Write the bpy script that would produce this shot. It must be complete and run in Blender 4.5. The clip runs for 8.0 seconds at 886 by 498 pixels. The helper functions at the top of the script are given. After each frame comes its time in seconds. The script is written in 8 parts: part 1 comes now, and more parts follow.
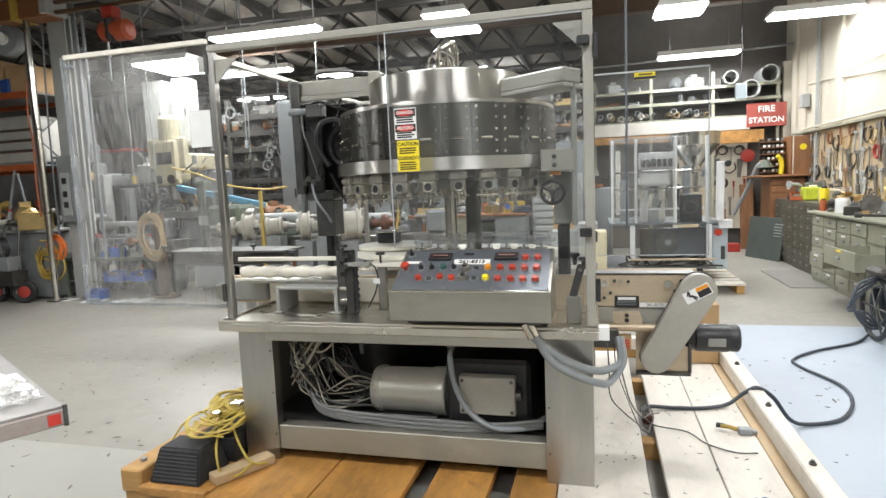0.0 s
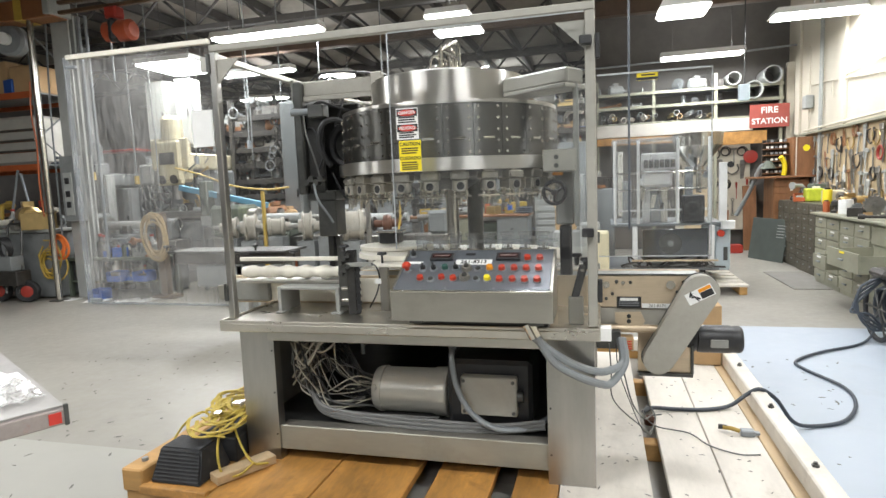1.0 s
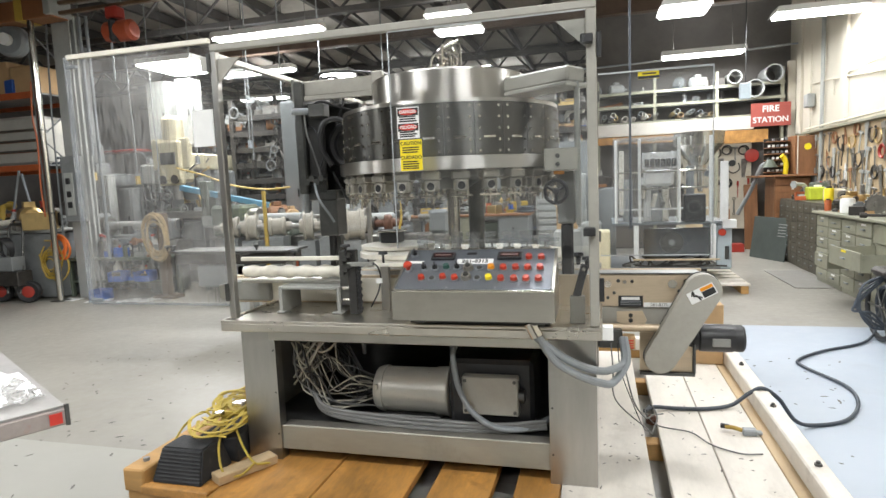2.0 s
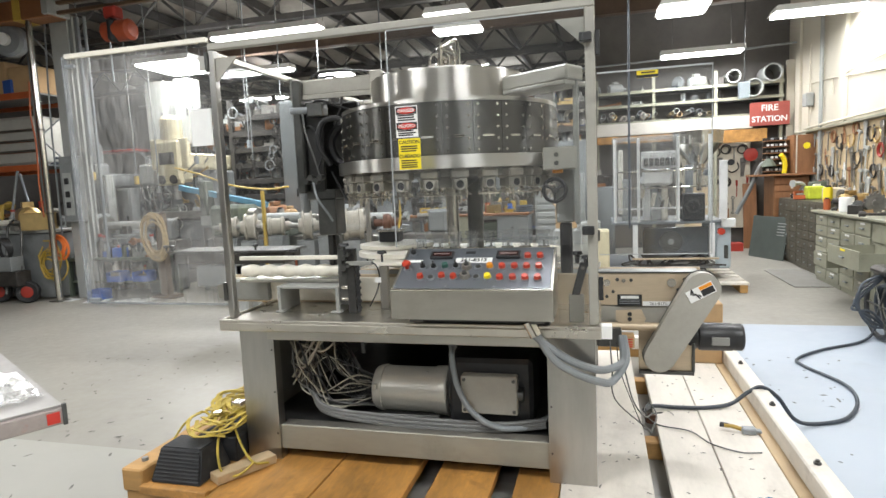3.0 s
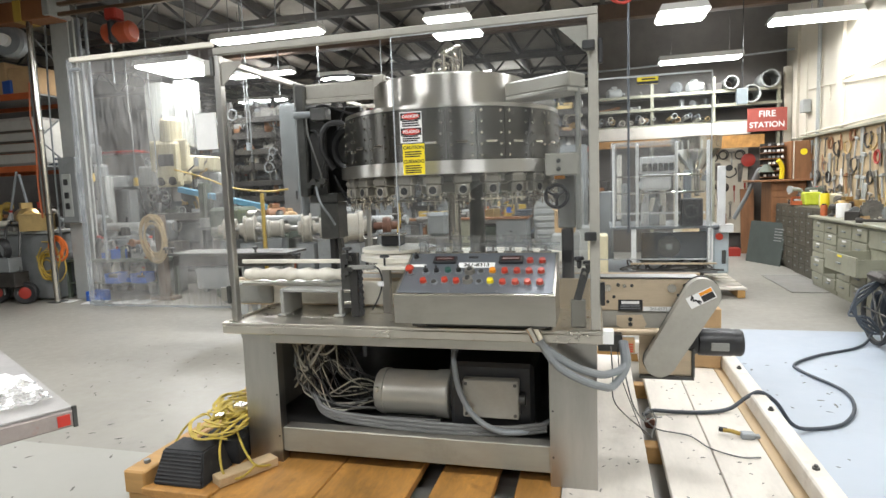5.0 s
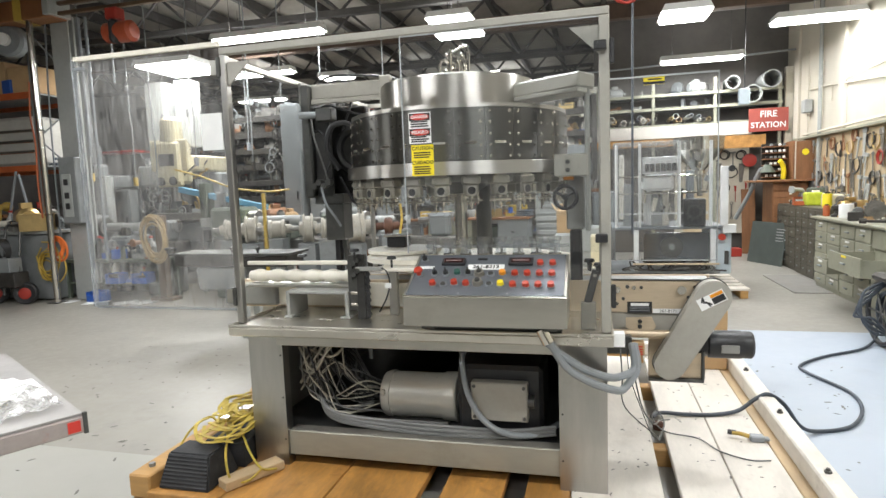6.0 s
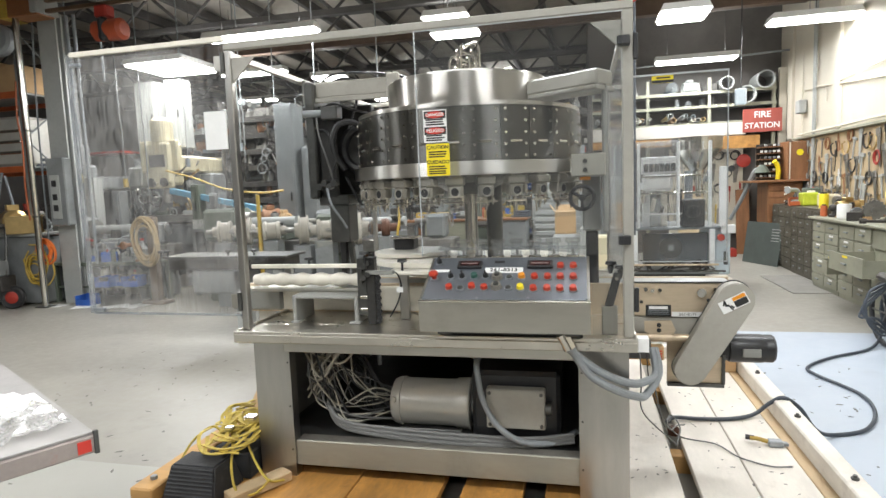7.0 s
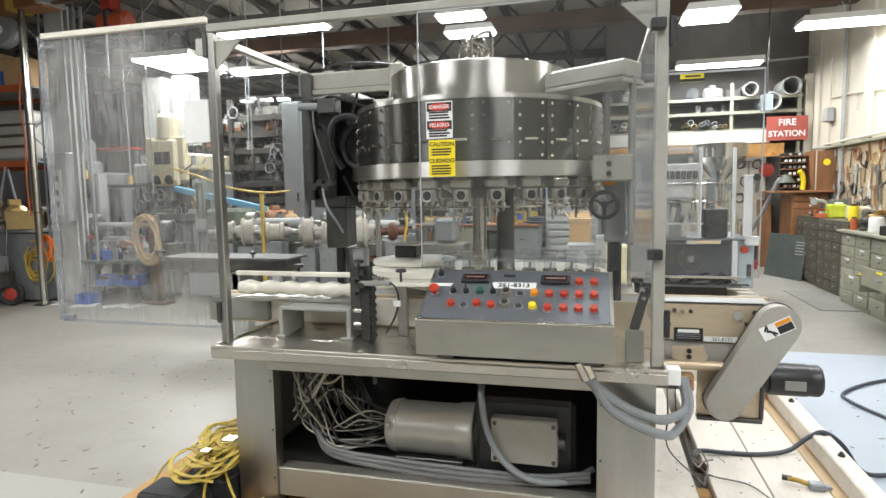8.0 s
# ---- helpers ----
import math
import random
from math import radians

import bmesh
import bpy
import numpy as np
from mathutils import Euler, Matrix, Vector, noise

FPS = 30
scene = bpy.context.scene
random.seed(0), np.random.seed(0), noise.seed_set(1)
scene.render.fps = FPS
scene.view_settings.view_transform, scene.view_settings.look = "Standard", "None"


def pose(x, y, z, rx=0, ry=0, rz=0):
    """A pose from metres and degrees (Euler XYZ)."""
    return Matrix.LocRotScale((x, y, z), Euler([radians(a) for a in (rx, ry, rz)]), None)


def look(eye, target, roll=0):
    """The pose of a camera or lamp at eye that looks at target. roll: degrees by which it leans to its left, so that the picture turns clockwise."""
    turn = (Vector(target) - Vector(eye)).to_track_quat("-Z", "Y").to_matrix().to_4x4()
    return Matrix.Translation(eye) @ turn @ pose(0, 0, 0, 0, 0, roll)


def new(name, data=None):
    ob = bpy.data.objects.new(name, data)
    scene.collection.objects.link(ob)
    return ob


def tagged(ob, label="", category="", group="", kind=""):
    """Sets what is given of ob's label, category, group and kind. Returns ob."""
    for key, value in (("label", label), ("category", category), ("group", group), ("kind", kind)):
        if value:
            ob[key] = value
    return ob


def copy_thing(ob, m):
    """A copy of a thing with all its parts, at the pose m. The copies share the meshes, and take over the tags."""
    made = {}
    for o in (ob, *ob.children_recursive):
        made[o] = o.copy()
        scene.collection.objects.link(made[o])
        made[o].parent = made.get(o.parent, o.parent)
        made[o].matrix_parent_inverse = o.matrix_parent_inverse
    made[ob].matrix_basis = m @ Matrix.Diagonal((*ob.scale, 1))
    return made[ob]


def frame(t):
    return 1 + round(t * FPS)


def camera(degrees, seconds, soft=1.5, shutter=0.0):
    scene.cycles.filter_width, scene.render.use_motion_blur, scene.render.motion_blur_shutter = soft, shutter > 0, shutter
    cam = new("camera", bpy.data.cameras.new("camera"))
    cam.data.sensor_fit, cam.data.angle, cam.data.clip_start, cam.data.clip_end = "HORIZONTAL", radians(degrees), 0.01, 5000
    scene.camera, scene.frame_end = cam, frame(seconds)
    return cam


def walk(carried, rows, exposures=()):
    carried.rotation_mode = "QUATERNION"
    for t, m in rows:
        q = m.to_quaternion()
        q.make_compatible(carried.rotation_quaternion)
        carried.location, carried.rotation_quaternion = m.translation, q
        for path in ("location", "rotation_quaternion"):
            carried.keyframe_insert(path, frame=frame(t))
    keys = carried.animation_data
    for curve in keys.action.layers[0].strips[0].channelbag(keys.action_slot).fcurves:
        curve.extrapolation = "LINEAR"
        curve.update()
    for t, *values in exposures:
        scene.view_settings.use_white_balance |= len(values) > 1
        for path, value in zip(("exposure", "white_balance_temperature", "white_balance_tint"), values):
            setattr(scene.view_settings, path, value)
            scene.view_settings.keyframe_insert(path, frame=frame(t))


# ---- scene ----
EXPO = 0.07
cam = camera(74.0, 8.0)
PATH = [
    (0, (0.072, 0.103, 1.52), (-0.437, 2.025, 1.305), -2.4),
    (0.5, (0.074, 0.106, 1.519), (-0.438, 2.028, 1.31), -2.0),
    (1, (0.073, 0.107, 1.517), (-0.443, 2.027, 1.305), -2.3),
    (1.5, (0.07, 0.109, 1.517), (-0.449, 2.029, 1.304), -2.4),
    (3, (0.072, 0.115, 1.511), (-0.445, 2.035, 1.297), -2.5),
    (3.5, (0.067, 0.106, 1.513), (-0.442, 2.029, 1.303), -2.5),
    (4, (0.06, 0.098, 1.518), (-0.448, 2.02, 1.306), -1.6),
    (4.5, (0.057, 0.089, 1.52), (-0.453, 2.012, 1.315), -2.1),
    (6, (0.001, 0.102, 1.531), (-0.502, 2.027, 1.325), -2.1),
    (6.5, (-0.059, 0.133, 1.533), (-0.547, 2.062, 1.33), -3.1),
    (7, (-0.134, 0.164, 1.533), (-0.601, 2.098, 1.329), -2.2),
    (7.5, (-0.168, 0.268, 1.524), (-0.635, 2.199, 1.297), -1.8),
    (8, (-0.172, 0.469, 1.527), (-0.677, 2.395, 1.337), -1.0),
]
walk(cam, [(t, look(eye, target, roll)) for t, eye, target, roll in PATH], [(0.0, EXPO), (8.0, EXPO)])

# ---- world and helpers ----
world = bpy.data.worlds.new("world")
scene.world = world
world.use_nodes = True
world.node_tree.nodes["Background"].inputs[0].default_value = (0.75, 0.85, 1.0, 1)
world.node_tree.nodes["Background"].inputs[1].default_value = 0.25

BASE = {}
X, Y, Z = Vector((1, 0, 0)), Vector((0, 1, 0)), Vector((0, 0, 1))


def thing(name, at, label, category, group="", kind=""):
    ob = new(name)
    ob.empty_display_size = 0.1
    ob.location = at
    BASE[ob.name] = Vector(at)
    return tagged(ob, label, category, group, kind)


def finish(me, bm, material, smooth=35):
    bmesh.ops.recalc_face_normals(bm, faces=bm.faces)
    for f in bm.faces:
        f.smooth = True
    bm.to_mesh(me)
    bm.free()
    me.set_sharp_from_angle(angle=radians(smooth))
    me.materials.append(material)
    return me


def part(name, bm, material, parent, label="", smooth=35):
    """One mesh, given in world places, as a part under a thing or under a part."""
    at = BASE[parent.name]
    bm.transform(Matrix.Translation(-at))
    ob = new(name, finish(bpy.data.meshes.new(name), bm, material, smooth))
    ob.parent = parent
    BASE[ob.name] = at
    return tagged(ob, label)


def piece(name, me, parent, m):
    """A repeated part on shared mesh data, at the pose m in the world."""
    ob = new(name, me)
    ob.parent = parent
    ob.matrix_basis = Matrix.Translation(-BASE[parent.name]) @ m
    BASE[ob.name] = BASE[parent.name]
    return ob


def shared(name, bm, material, smooth=35):
    return finish(bpy.data.meshes.new(name), bm, material, smooth)


def single(name, bm, material, label, category="", kind="", group="", at=None, smooth=35):
    """A thing of one mesh."""
    at = Vector(at) if at else Vector((0, 0, 0))
    bm.transform(Matrix.Translation(-at))
    ob = new(name, finish(bpy.data.meshes.new(name), bm, material, smooth))
    ob.location = at
    BASE[ob.name] = at
    return tagged(ob, label, category, group, kind)


def B():
    return bmesh.new()


def box(bm, x0, x1, y0, y1, z0, z1, bev=0.0, m=None):
    c = Matrix.Translation(((x0 + x1) / 2, (y0 + y1) / 2, (z0 + z1) / 2)) @ Matrix.Diagonal((abs(x1 - x0), abs(y1 - y0), abs(z1 - z0), 1))
    if m is not None:
        c = m @ c
    vs = bmesh.ops.create_cube(bm, size=1, matrix=c)["verts"]
    if bev:
        es = list({e for v in vs for e in v.link_edges})
        bmesh.ops.bevel(bm, geom=es, offset=bev, segments=1, affect="EDGES", profile=0.5)
    return bm


def cyl(bm, p0, p1, r, r2=None, seg=20, caps=True):
    p0, p1 = Vector(p0), Vector(p1)
    d = p1 - p0
    m = Matrix.Translation((p0 + p1) / 2) @ d.to_track_quat("Z", "Y").to_matrix().to_4x4()
    bmesh.ops.create_cone(bm, cap_ends=caps, segments=seg, radius1=r, radius2=r if r2 is None else r2, depth=d.length, matrix=m)
    return bm


def lathe(bm, prof, centre, seg=48, m=None, a0=0.0, a1=360.0):
    """Turns a profile of (radius, height) round the z axis."""
    full = abs(a1 - a0) >= 360
    n = seg if full else seg + 1
    rings = []
    for i in range(n):
        a = radians(a0 + (a1 - a0) * i / seg)
        ring = []
        for r, z in prof:
            p = Vector((r * math.cos(a), r * math.sin(a), z))
            p = (m @ p) if m is not None else p
            ring.append(bm.verts.new(p + Vector(centre)))
        rings.append(ring)
    for i in range(n if full else n - 1):
        a, b = rings[i], rings[(i + 1) % n]
        for k in range(len(prof) - 1):
            bm.faces.new((a[k], b[k], b[k + 1], a[k + 1]))
    bmesh.ops.remove_doubles(bm, verts=[v for r in rings for v in r], dist=1e-6)
    return bm


def torus(bm, centre, r, t, axis=Z, seg=32, sec=8):
    q = Vector(axis).to_track_quat("Z", "Y").to_matrix().to_4x4()
    prof = [(r + t * math.cos(2 * math.pi * k / sec), t * math.sin(2 * math.pi * k / sec)) for k in range(sec + 1)]
    return lathe(bm, prof, centre, seg, q)


def prism(bm, poly, axis, a0, a1):
    """Extrudes a polygon: axis x takes (y, z), y takes (x, z), z takes (x, y)."""
    put = {"x": lambda p, a: (a, p[0], p[1]), "y": lambda p, a: (p[0], a, p[1]), "z": lambda p, a: (p[0], p[1], a)}[axis]
    lo = [bm.verts.new(put(p, a0)) for p in poly]
    hi = [bm.verts.new(put(p, a1)) for p in poly]
    n = len(poly)
    bm.faces.new(lo)
    bm.faces.new(hi)
    for i in range(n):
        bm.faces.new((lo[i], lo[(i + 1) % n], hi[(i + 1) % n], hi[i]))
    return bm


def spline(pts, n=8):
    pts = [Vector(p) for p in pts]
    q = [2 * pts[0] - pts[1]] + pts + [2 * pts[-1] - pts[-2]]
    out = []
    for i in range(1, len(q) - 2):
        a, b, c, d = q[i - 1:i + 3]
        for k in range(n):
            t = k / n
            out.append(0.5 * (2 * b + (c - a) * t + (2 * a - 5 * b + 4 * c - d) * t * t + (3 * b - a - 3 * c + d) * t ** 3))
    out.append(pts[-1])
    return out


def sweep(bm, pts, r, seg=8, n=8, wave=0.0):
    """A round tube along a smooth line; wave gives it the rings of a flexible conduit."""
    line = spline(pts, n) if n > 1 else [Vector(p) for p in pts]
    up, rings = Vector((0.13, 0.31, 0.94)), []
    for i, p in enumerate(line):
        d = (line[min(i + 1, len(line) - 1)] - line[max(i - 1, 0)]).normalized()
        s = d.cross(up)
        if s.length < 1e-3:
            s = d.cross(X)
        s.normalize()
        u = s.cross(d).normalized()
        up = u
        rr = r * (1 + (wave if i % 2 else 0.0))
        rings.append([bm.verts.new(p + (s * math.cos(2 * math.pi * k / seg) + u * math.sin(2 * math.pi * k / seg)) * rr) for k in range(seg)])
    for a, b in zip(rings, rings[1:]):
        for k in range(seg):
            bm.faces.new((a[k], a[(k + 1) % seg], b[(k + 1) % seg], b[k]))
    bm.faces.new(rings[0])
    bm.faces.new(rings[-1])
    return bm


def words(text, size, m, material, parent, name="lettering", align="CENTER"):
    cu = bpy.data.curves.new(name, "FONT")
    cu.body, cu.size, cu.align_x, cu.align_y, cu.extrude = text, size, align, "CENTER", 0.0006
    cu.offset = size * 0.018
    tmp = new("tmp_text", cu)
    me = bpy.data.meshes.new_from_object(tmp.evaluated_get(bpy.context.evaluated_depsgraph_get()))
    bpy.data.objects.remove(tmp)
    me.transform(m)
    me.transform(Matrix.Translation(-BASE[parent.name]))
    me.materials.append(material)
    ob = new(name, me)
    ob.parent = parent
    BASE[ob.name] = BASE[parent.name]
    return ob


# ---- materials ----
def node(nt, kind, **inputs):
    n = nt.nodes.new(kind)
    for k, v in inputs.items():
        n.inputs[k.replace("_", " ")].default_value = v
    return n


def mat(name, col, rough=0.5, metal=0.0, var=0.25, scale=6.0, bump=0.15, stretch=(1, 1, 1), dirt=0.0, dirtcol=(0.08, 0.06, 0.04), vary=0.0, spec=0.5, fine=9.0, coat=0.0, rvar=None):
    """A painted, metal or wooden surface with variation at two scales, stains and relief."""
    m = bpy.data.materials.new(name)
    m.use_nodes = True
    nt = m.node_tree
    ln = nt.links.new
    p = nt.nodes["Principled BSDF"]
    p.inputs["Metallic"].default_value = metal
    p.inputs["Specular IOR Level"].default_value = spec
    p.inputs["Coat Weight"].default_value = coat
    tc = nt.nodes.new("ShaderNodeTexCoord")
    mp = nt.nodes.new("ShaderNodeMapping")
    mp.inputs["Scale"].default_value = stretch
    ln(tc.outputs["Object"], mp.inputs["Vector"])
    big = node(nt, "ShaderNodeTexNoise", Scale=scale, Detail=5.0, Roughness=0.6)
    small = node(nt, "ShaderNodeTexNoise", Scale=scale * fine, Detail=4.0, Roughness=0.65)
    ln(mp.outputs[0], big.inputs["Vector"])
    ln(mp.outputs[0], small.inputs["Vector"])
    add = node(nt, "ShaderNodeMath")
    add.operation = "MULTIPLY_ADD"
    add.inputs[1].default_value = 0.45
    ln(small.outputs["Fac"], add.inputs[0])
    ln(big.outputs["Fac"], add.inputs[2])
    ramp = nt.nodes.new("ShaderNodeMapRange")
    ramp.inputs[1].default_value, ramp.inputs[2].default_value = 0.45, 1.0
    ramp.inputs[3].default_value, ramp.inputs[4].default_value = 1 - var, 1 + var
    ln(add.outputs[0], ramp.inputs[0])
    last = ramp.outputs[0]
    if vary:
        oi = nt.nodes.new("ShaderNodeObjectInfo")
        r2 = nt.nodes.new("ShaderNodeMapRange")
        r2.inputs[3].default_value, r2.inputs[4].default_value = 1 - vary, 1 + vary
        ln(oi.outputs["Random"], r2.inputs[0])
        mu = node(nt, "ShaderNodeMath")
        mu.operation = "MULTIPLY"
        ln(last, mu.inputs[0])
        ln(r2.outputs[0], mu.inputs[1])
        last = mu.outputs[0]
    vm = nt.nodes.new("ShaderNodeVectorMath")
    vm.operation = "SCALE"
    vm.inputs[0].default_value = col
    ln(last, vm.inputs["Scale"])
    colour = vm.outputs[0]
    if dirt:
        dn = node(nt, "ShaderNodeTexNoise", Scale=scale * 2.3, Detail=7.0, Roughness=0.72)
        ln(tc.outputs["Object"], dn.inputs["Vector"])
        dr = nt.nodes.new("ShaderNodeMapRange")
        dr.inputs[1].default_value, dr.inputs[2].default_value = 0.56, 0.72
        dr.inputs[4].default_value = dirt
        ln(dn.outputs["Fac"], dr.inputs[0])
        mx = nt.nodes.new("ShaderNodeMix")
        mx.data_type = "RGBA"
        ln(dr.outputs[0], mx.inputs[0])
        ln(colour, mx.inputs[6])
        mx.inputs[7].default_value = (*dirtcol, 1)
        colour = mx.outputs[2]
    ln(colour, p.inputs["Base Color"])
    rr = nt.nodes.new("ShaderNodeMapRange")
    rr.inputs[1].default_value, rr.inputs[2].default_value = 0.3, 0.7
    rv = (0.03 if metal > 0.6 else 0.09) if rvar is None else rvar
    rr.inputs[3].default_value, rr.inputs[4].default_value = max(0.03, rough - rv), min(1, rough + rv)
    ln(small.outputs["Fac"], rr.inputs[0])
    ln(rr.outputs[0], p.inputs["Roughness"])
    if bump:
        bp = node(nt, "ShaderNodeBump", Strength=bump, Distance=0.004)
        ln(add.outputs[0], bp.inputs["Height"])
        ln(bp.outputs[0], p.inputs["Normal"])
    return m


def clear(name, tint, haze, rough, dust=0.5):
    """Thin clear sheet with a gloss, and a film of dust and fine scratches."""
    m = bpy.data.materials.new(name)
    m.use_nodes = True
    nt = m.node_tree
    ln = nt.links.new
    nt.nodes.remove(nt.nodes["Principled BSDF"])
    out = nt.nodes["Material Output"]
    tr = nt.nodes.new("ShaderNodeBsdfTransparent")
    tr.inputs[0].default_value = (*tint, 1)
    gl = node(nt, "ShaderNodeBsdfGlossy", Roughness=rough)
    df = nt.nodes.new("ShaderNodeBsdfDiffuse")
    df.inputs[0].default_value = (0.78, 0.77, 0.75, 1)
    tl = nt.nodes.new("ShaderNodeBsdfTranslucent")
    tl.inputs[0].default_value = (0.78, 0.77, 0.75, 1)
    film = nt.nodes.new("ShaderNodeMixShader")
    film.inputs[0].default_value = 0.5
    ln(df.outputs[0], film.inputs[1])
    ln(tl.outputs[0], film.inputs[2])
    tc = nt.nodes.new("ShaderNodeTexCoord")
    nz = node(nt, "ShaderNodeTexNoise", Scale=2.2, Detail=6.0, Roughness=0.65)
    ln(tc.outputs["Object"], nz.inputs["Vector"])
    mp = nt.nodes.new("ShaderNodeMapping")
    mp.inputs["Scale"].default_value = (40, 40, 3)
    ln(tc.outputs["Object"], mp.inputs["Vector"])
    sc = node(nt, "ShaderNodeTexNoise", Scale=3.0, Detail=3.0)
    ln(mp.outputs[0], sc.inputs["Vector"])
    ad = node(nt, "ShaderNodeMath")
    ad.operation = "MULTIPLY"
    ln(nz.outputs["Fac"], ad.inputs[0])
    ln(sc.outputs["Fac"], ad.inputs[1])
    mr = nt.nodes.new("ShaderNodeMapRange")
    mr.inputs[1].default_value, mr.inputs[2].default_value = 0.15, 0.4
    mr.inputs[3].default_value, mr.inputs[4].default_value = haze * (1 - dust), haze * (1 + dust)
    ln(ad.outputs[0], mr.inputs[0])
    m1 = nt.nodes.new("ShaderNodeMixShader")
    ln(mr.outputs[0], m1.inputs[0])
    ln(tr.outputs[0], m1.inputs[1])
    ln(film.outputs[0], m1.inputs[2])
    lw = nt.nodes.new("ShaderNodeLayerWeight")
    lw.inputs["Blend"].default_value = 0.5
    pw = node(nt, "ShaderNodeMath")
    pw.operation = "POWER"
    pw.inputs[1].default_value = 5.0
    ln(lw.outputs["Facing"], pw.inputs[0])
    fr = nt.nodes.new("ShaderNodeMapRange")
    fr.inputs[3].default_value, fr.inputs[4].default_value = 0.035, 0.55
    ln(pw.outputs[0], fr.inputs[0])
    m2 = nt.nodes.new("ShaderNodeMixShader")
    ln(fr.outputs[0], m2.inputs[0])
    ln(m1.outputs[0], m2.inputs[1])
    ln(gl.outputs[0], m2.inputs[2])
    ln(m2.outputs[0], out.inputs["Surface"])
    return m


def lamp_mat(name, col, strength):
    m = bpy.data.materials.new(name)
    m.use_nodes = True
    nt = m.node_tree
    nt.nodes.remove(nt.nodes["Principled BSDF"])
    e = nt.nodes.new("ShaderNodeEmission")
    e.inputs[0].default_value = (*col, 1)
    e.inputs[1].default_value = strength
    nt.links.new(e.outputs[0], nt.nodes["Material Output"].inputs["Surface"])
    return m


STEEL = mat("brushed_steel", (0.50, 0.485, 0.44), 0.34, 1.0, 0.14, 1.6, 0.0, (0.7, 1, 2.5), rvar=0.03, fine=6, dirt=0.22, dirtcol=(0.30, 0.28, 0.23))
# Brighter copy of the steel; its base colour carries light the rim reflects.
TABLESTEEL = mat("bright_table_steel", (0.66, 0.63, 0.57), 0.30, 1.0, 0.16, 1.6, 0.0, (0.7, 1.5, 1), rvar=0.04, fine=6, dirt=0.2, dirtcol=(0.34, 0.29, 0.22))
STEEL_V = mat("brushed_steel_upright", (0.44, 0.43, 0.405), 0.33, 1.0, 0.15, 1.8, 0.0, (3.0, 1.0, 0.5), rvar=0.03, fine=6, dirt=0.2, dirtcol=(0.26, 0.24, 0.20))
BRIGHT = mat("polished_steel", (0.70, 0.67, 0.61), 0.16, 1.0, 0.08, 2.0, 0.02, (0.3, 0.3, 9))
TANSTEEL = mat("warm_steel_plate", (0.60, 0.49, 0.35), 0.40, 0.5, 0.14, 3.0, 0.04, (0.6, 5, 5), dirt=0.2, dirtcol=(0.2, 0.15, 0.1))
GREYPAINT = mat("grey_paint", (0.27, 0.27, 0.25), 0.45, 0.0, 0.12, 4.0, 0.08, dirt=0.3, dirtcol=(0.12, 0.11, 0.1))
WARMGREY = mat("warm_grey_paint", (0.36, 0.345, 0.30), 0.42, 0.0, 0.12, 4.0, 0.06, dirt=0.25, dirtcol=(0.2, 0.18, 0.15))
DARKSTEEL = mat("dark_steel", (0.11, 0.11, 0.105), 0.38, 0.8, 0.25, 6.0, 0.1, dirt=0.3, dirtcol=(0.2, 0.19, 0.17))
SMOKED = mat("smoked_window", (0.13, 0.13, 0.125), 0.17, 1.0, 0.2, 2.0, 0.02)
DRUMSTEEL = mat("dark_polished_drum", (0.14, 0.136, 0.125), 0.34, 1.0, 0.10, 2.0, 0.0, rvar=0.02)
VALVESTEEL = mat("stained_valve_steel", (0.34, 0.32, 0.28), 0.4, 0.7, 0.2, 8.0, 0.08, dirt=0.35, dirtcol=(0.10, 0.09, 0.075))
BLACK = mat("black_plastic", (0.022, 0.022, 0.023), 0.42, 0.0, 0.25, 20.0, 0.1)
RUBBER = mat("black_rubber", (0.028, 0.029, 0.031), 0.7, 0.0, 0.35, 14.0, 0.25, dirt=0.25, dirtcol=(0.12, 0.11, 0.1))
WHITEPLASTIC = mat("white_plastic", (0.78, 0.74, 0.64), 0.42, 0.0, 0.08, 5.0, 0.05, dirt=0.2, dirtcol=(0.45, 0.4, 0.3))
WHITE = mat("white_label", (0.82, 0.82, 0.80), 0.5, 0.0, 0.05, 8.0, 0.0)
INK = mat("black_ink", (0.02, 0.02, 0.02), 0.5, 0.0, 0.0, 8.0, 0.0)
REDINK = mat("red_ink", (0.62, 0.045, 0.03), 0.45, 0.0, 0.05, 8.0, 0.0)
YELLOW = mat("yellow_label", (0.85, 0.68, 0.02), 0.45, 0.0, 0.06, 8.0, 0.0)
REDBUTTON = mat("red_button", (0.46, 0.045, 0.02), 0.32, 0.0, 0.08, 20.0, 0.0)
AMBER = mat("amber_button", (0.8, 0.30, 0.02), 0.3, 0.0, 0.08, 20.0, 0.0)
GREENBUTTON = mat("green_button", (0.03, 0.10, 0.08), 0.35, 0.0, 0.08, 20.0, 0.0)
DISPLAY = mat("dark_display", (0.05, 0.012, 0.012), 0.15, 0.0, 0.1, 20.0, 0.0)
PANELGREY = mat("panel_face", (0.20, 0.215, 0.24), 0.4, 0.6, 0.1, 6.0, 0.02)
GALV = mat("galvanised_conduit", (0.27, 0.29, 0.305), 0.4, 0.35, 0.12, 12.0, 0.05)
PINE = mat("pale_pine", (0.65, 0.605, 0.54), 0.6, 0.0, 0.14, 1.8, 0.10, (4, 1.2, 4), dirt=0.6, dirtcol=(0.46, 0.41, 0.35), vary=0.06)
PINEX = mat("orange_pine", (0.42, 0.21, 0.055), 0.45, 0.0, 0.5, 2.2, 0.12, (3, 0.8, 3), dirt=0.75, dirtcol=(0.22, 0.10, 0.03), vary=0.14)
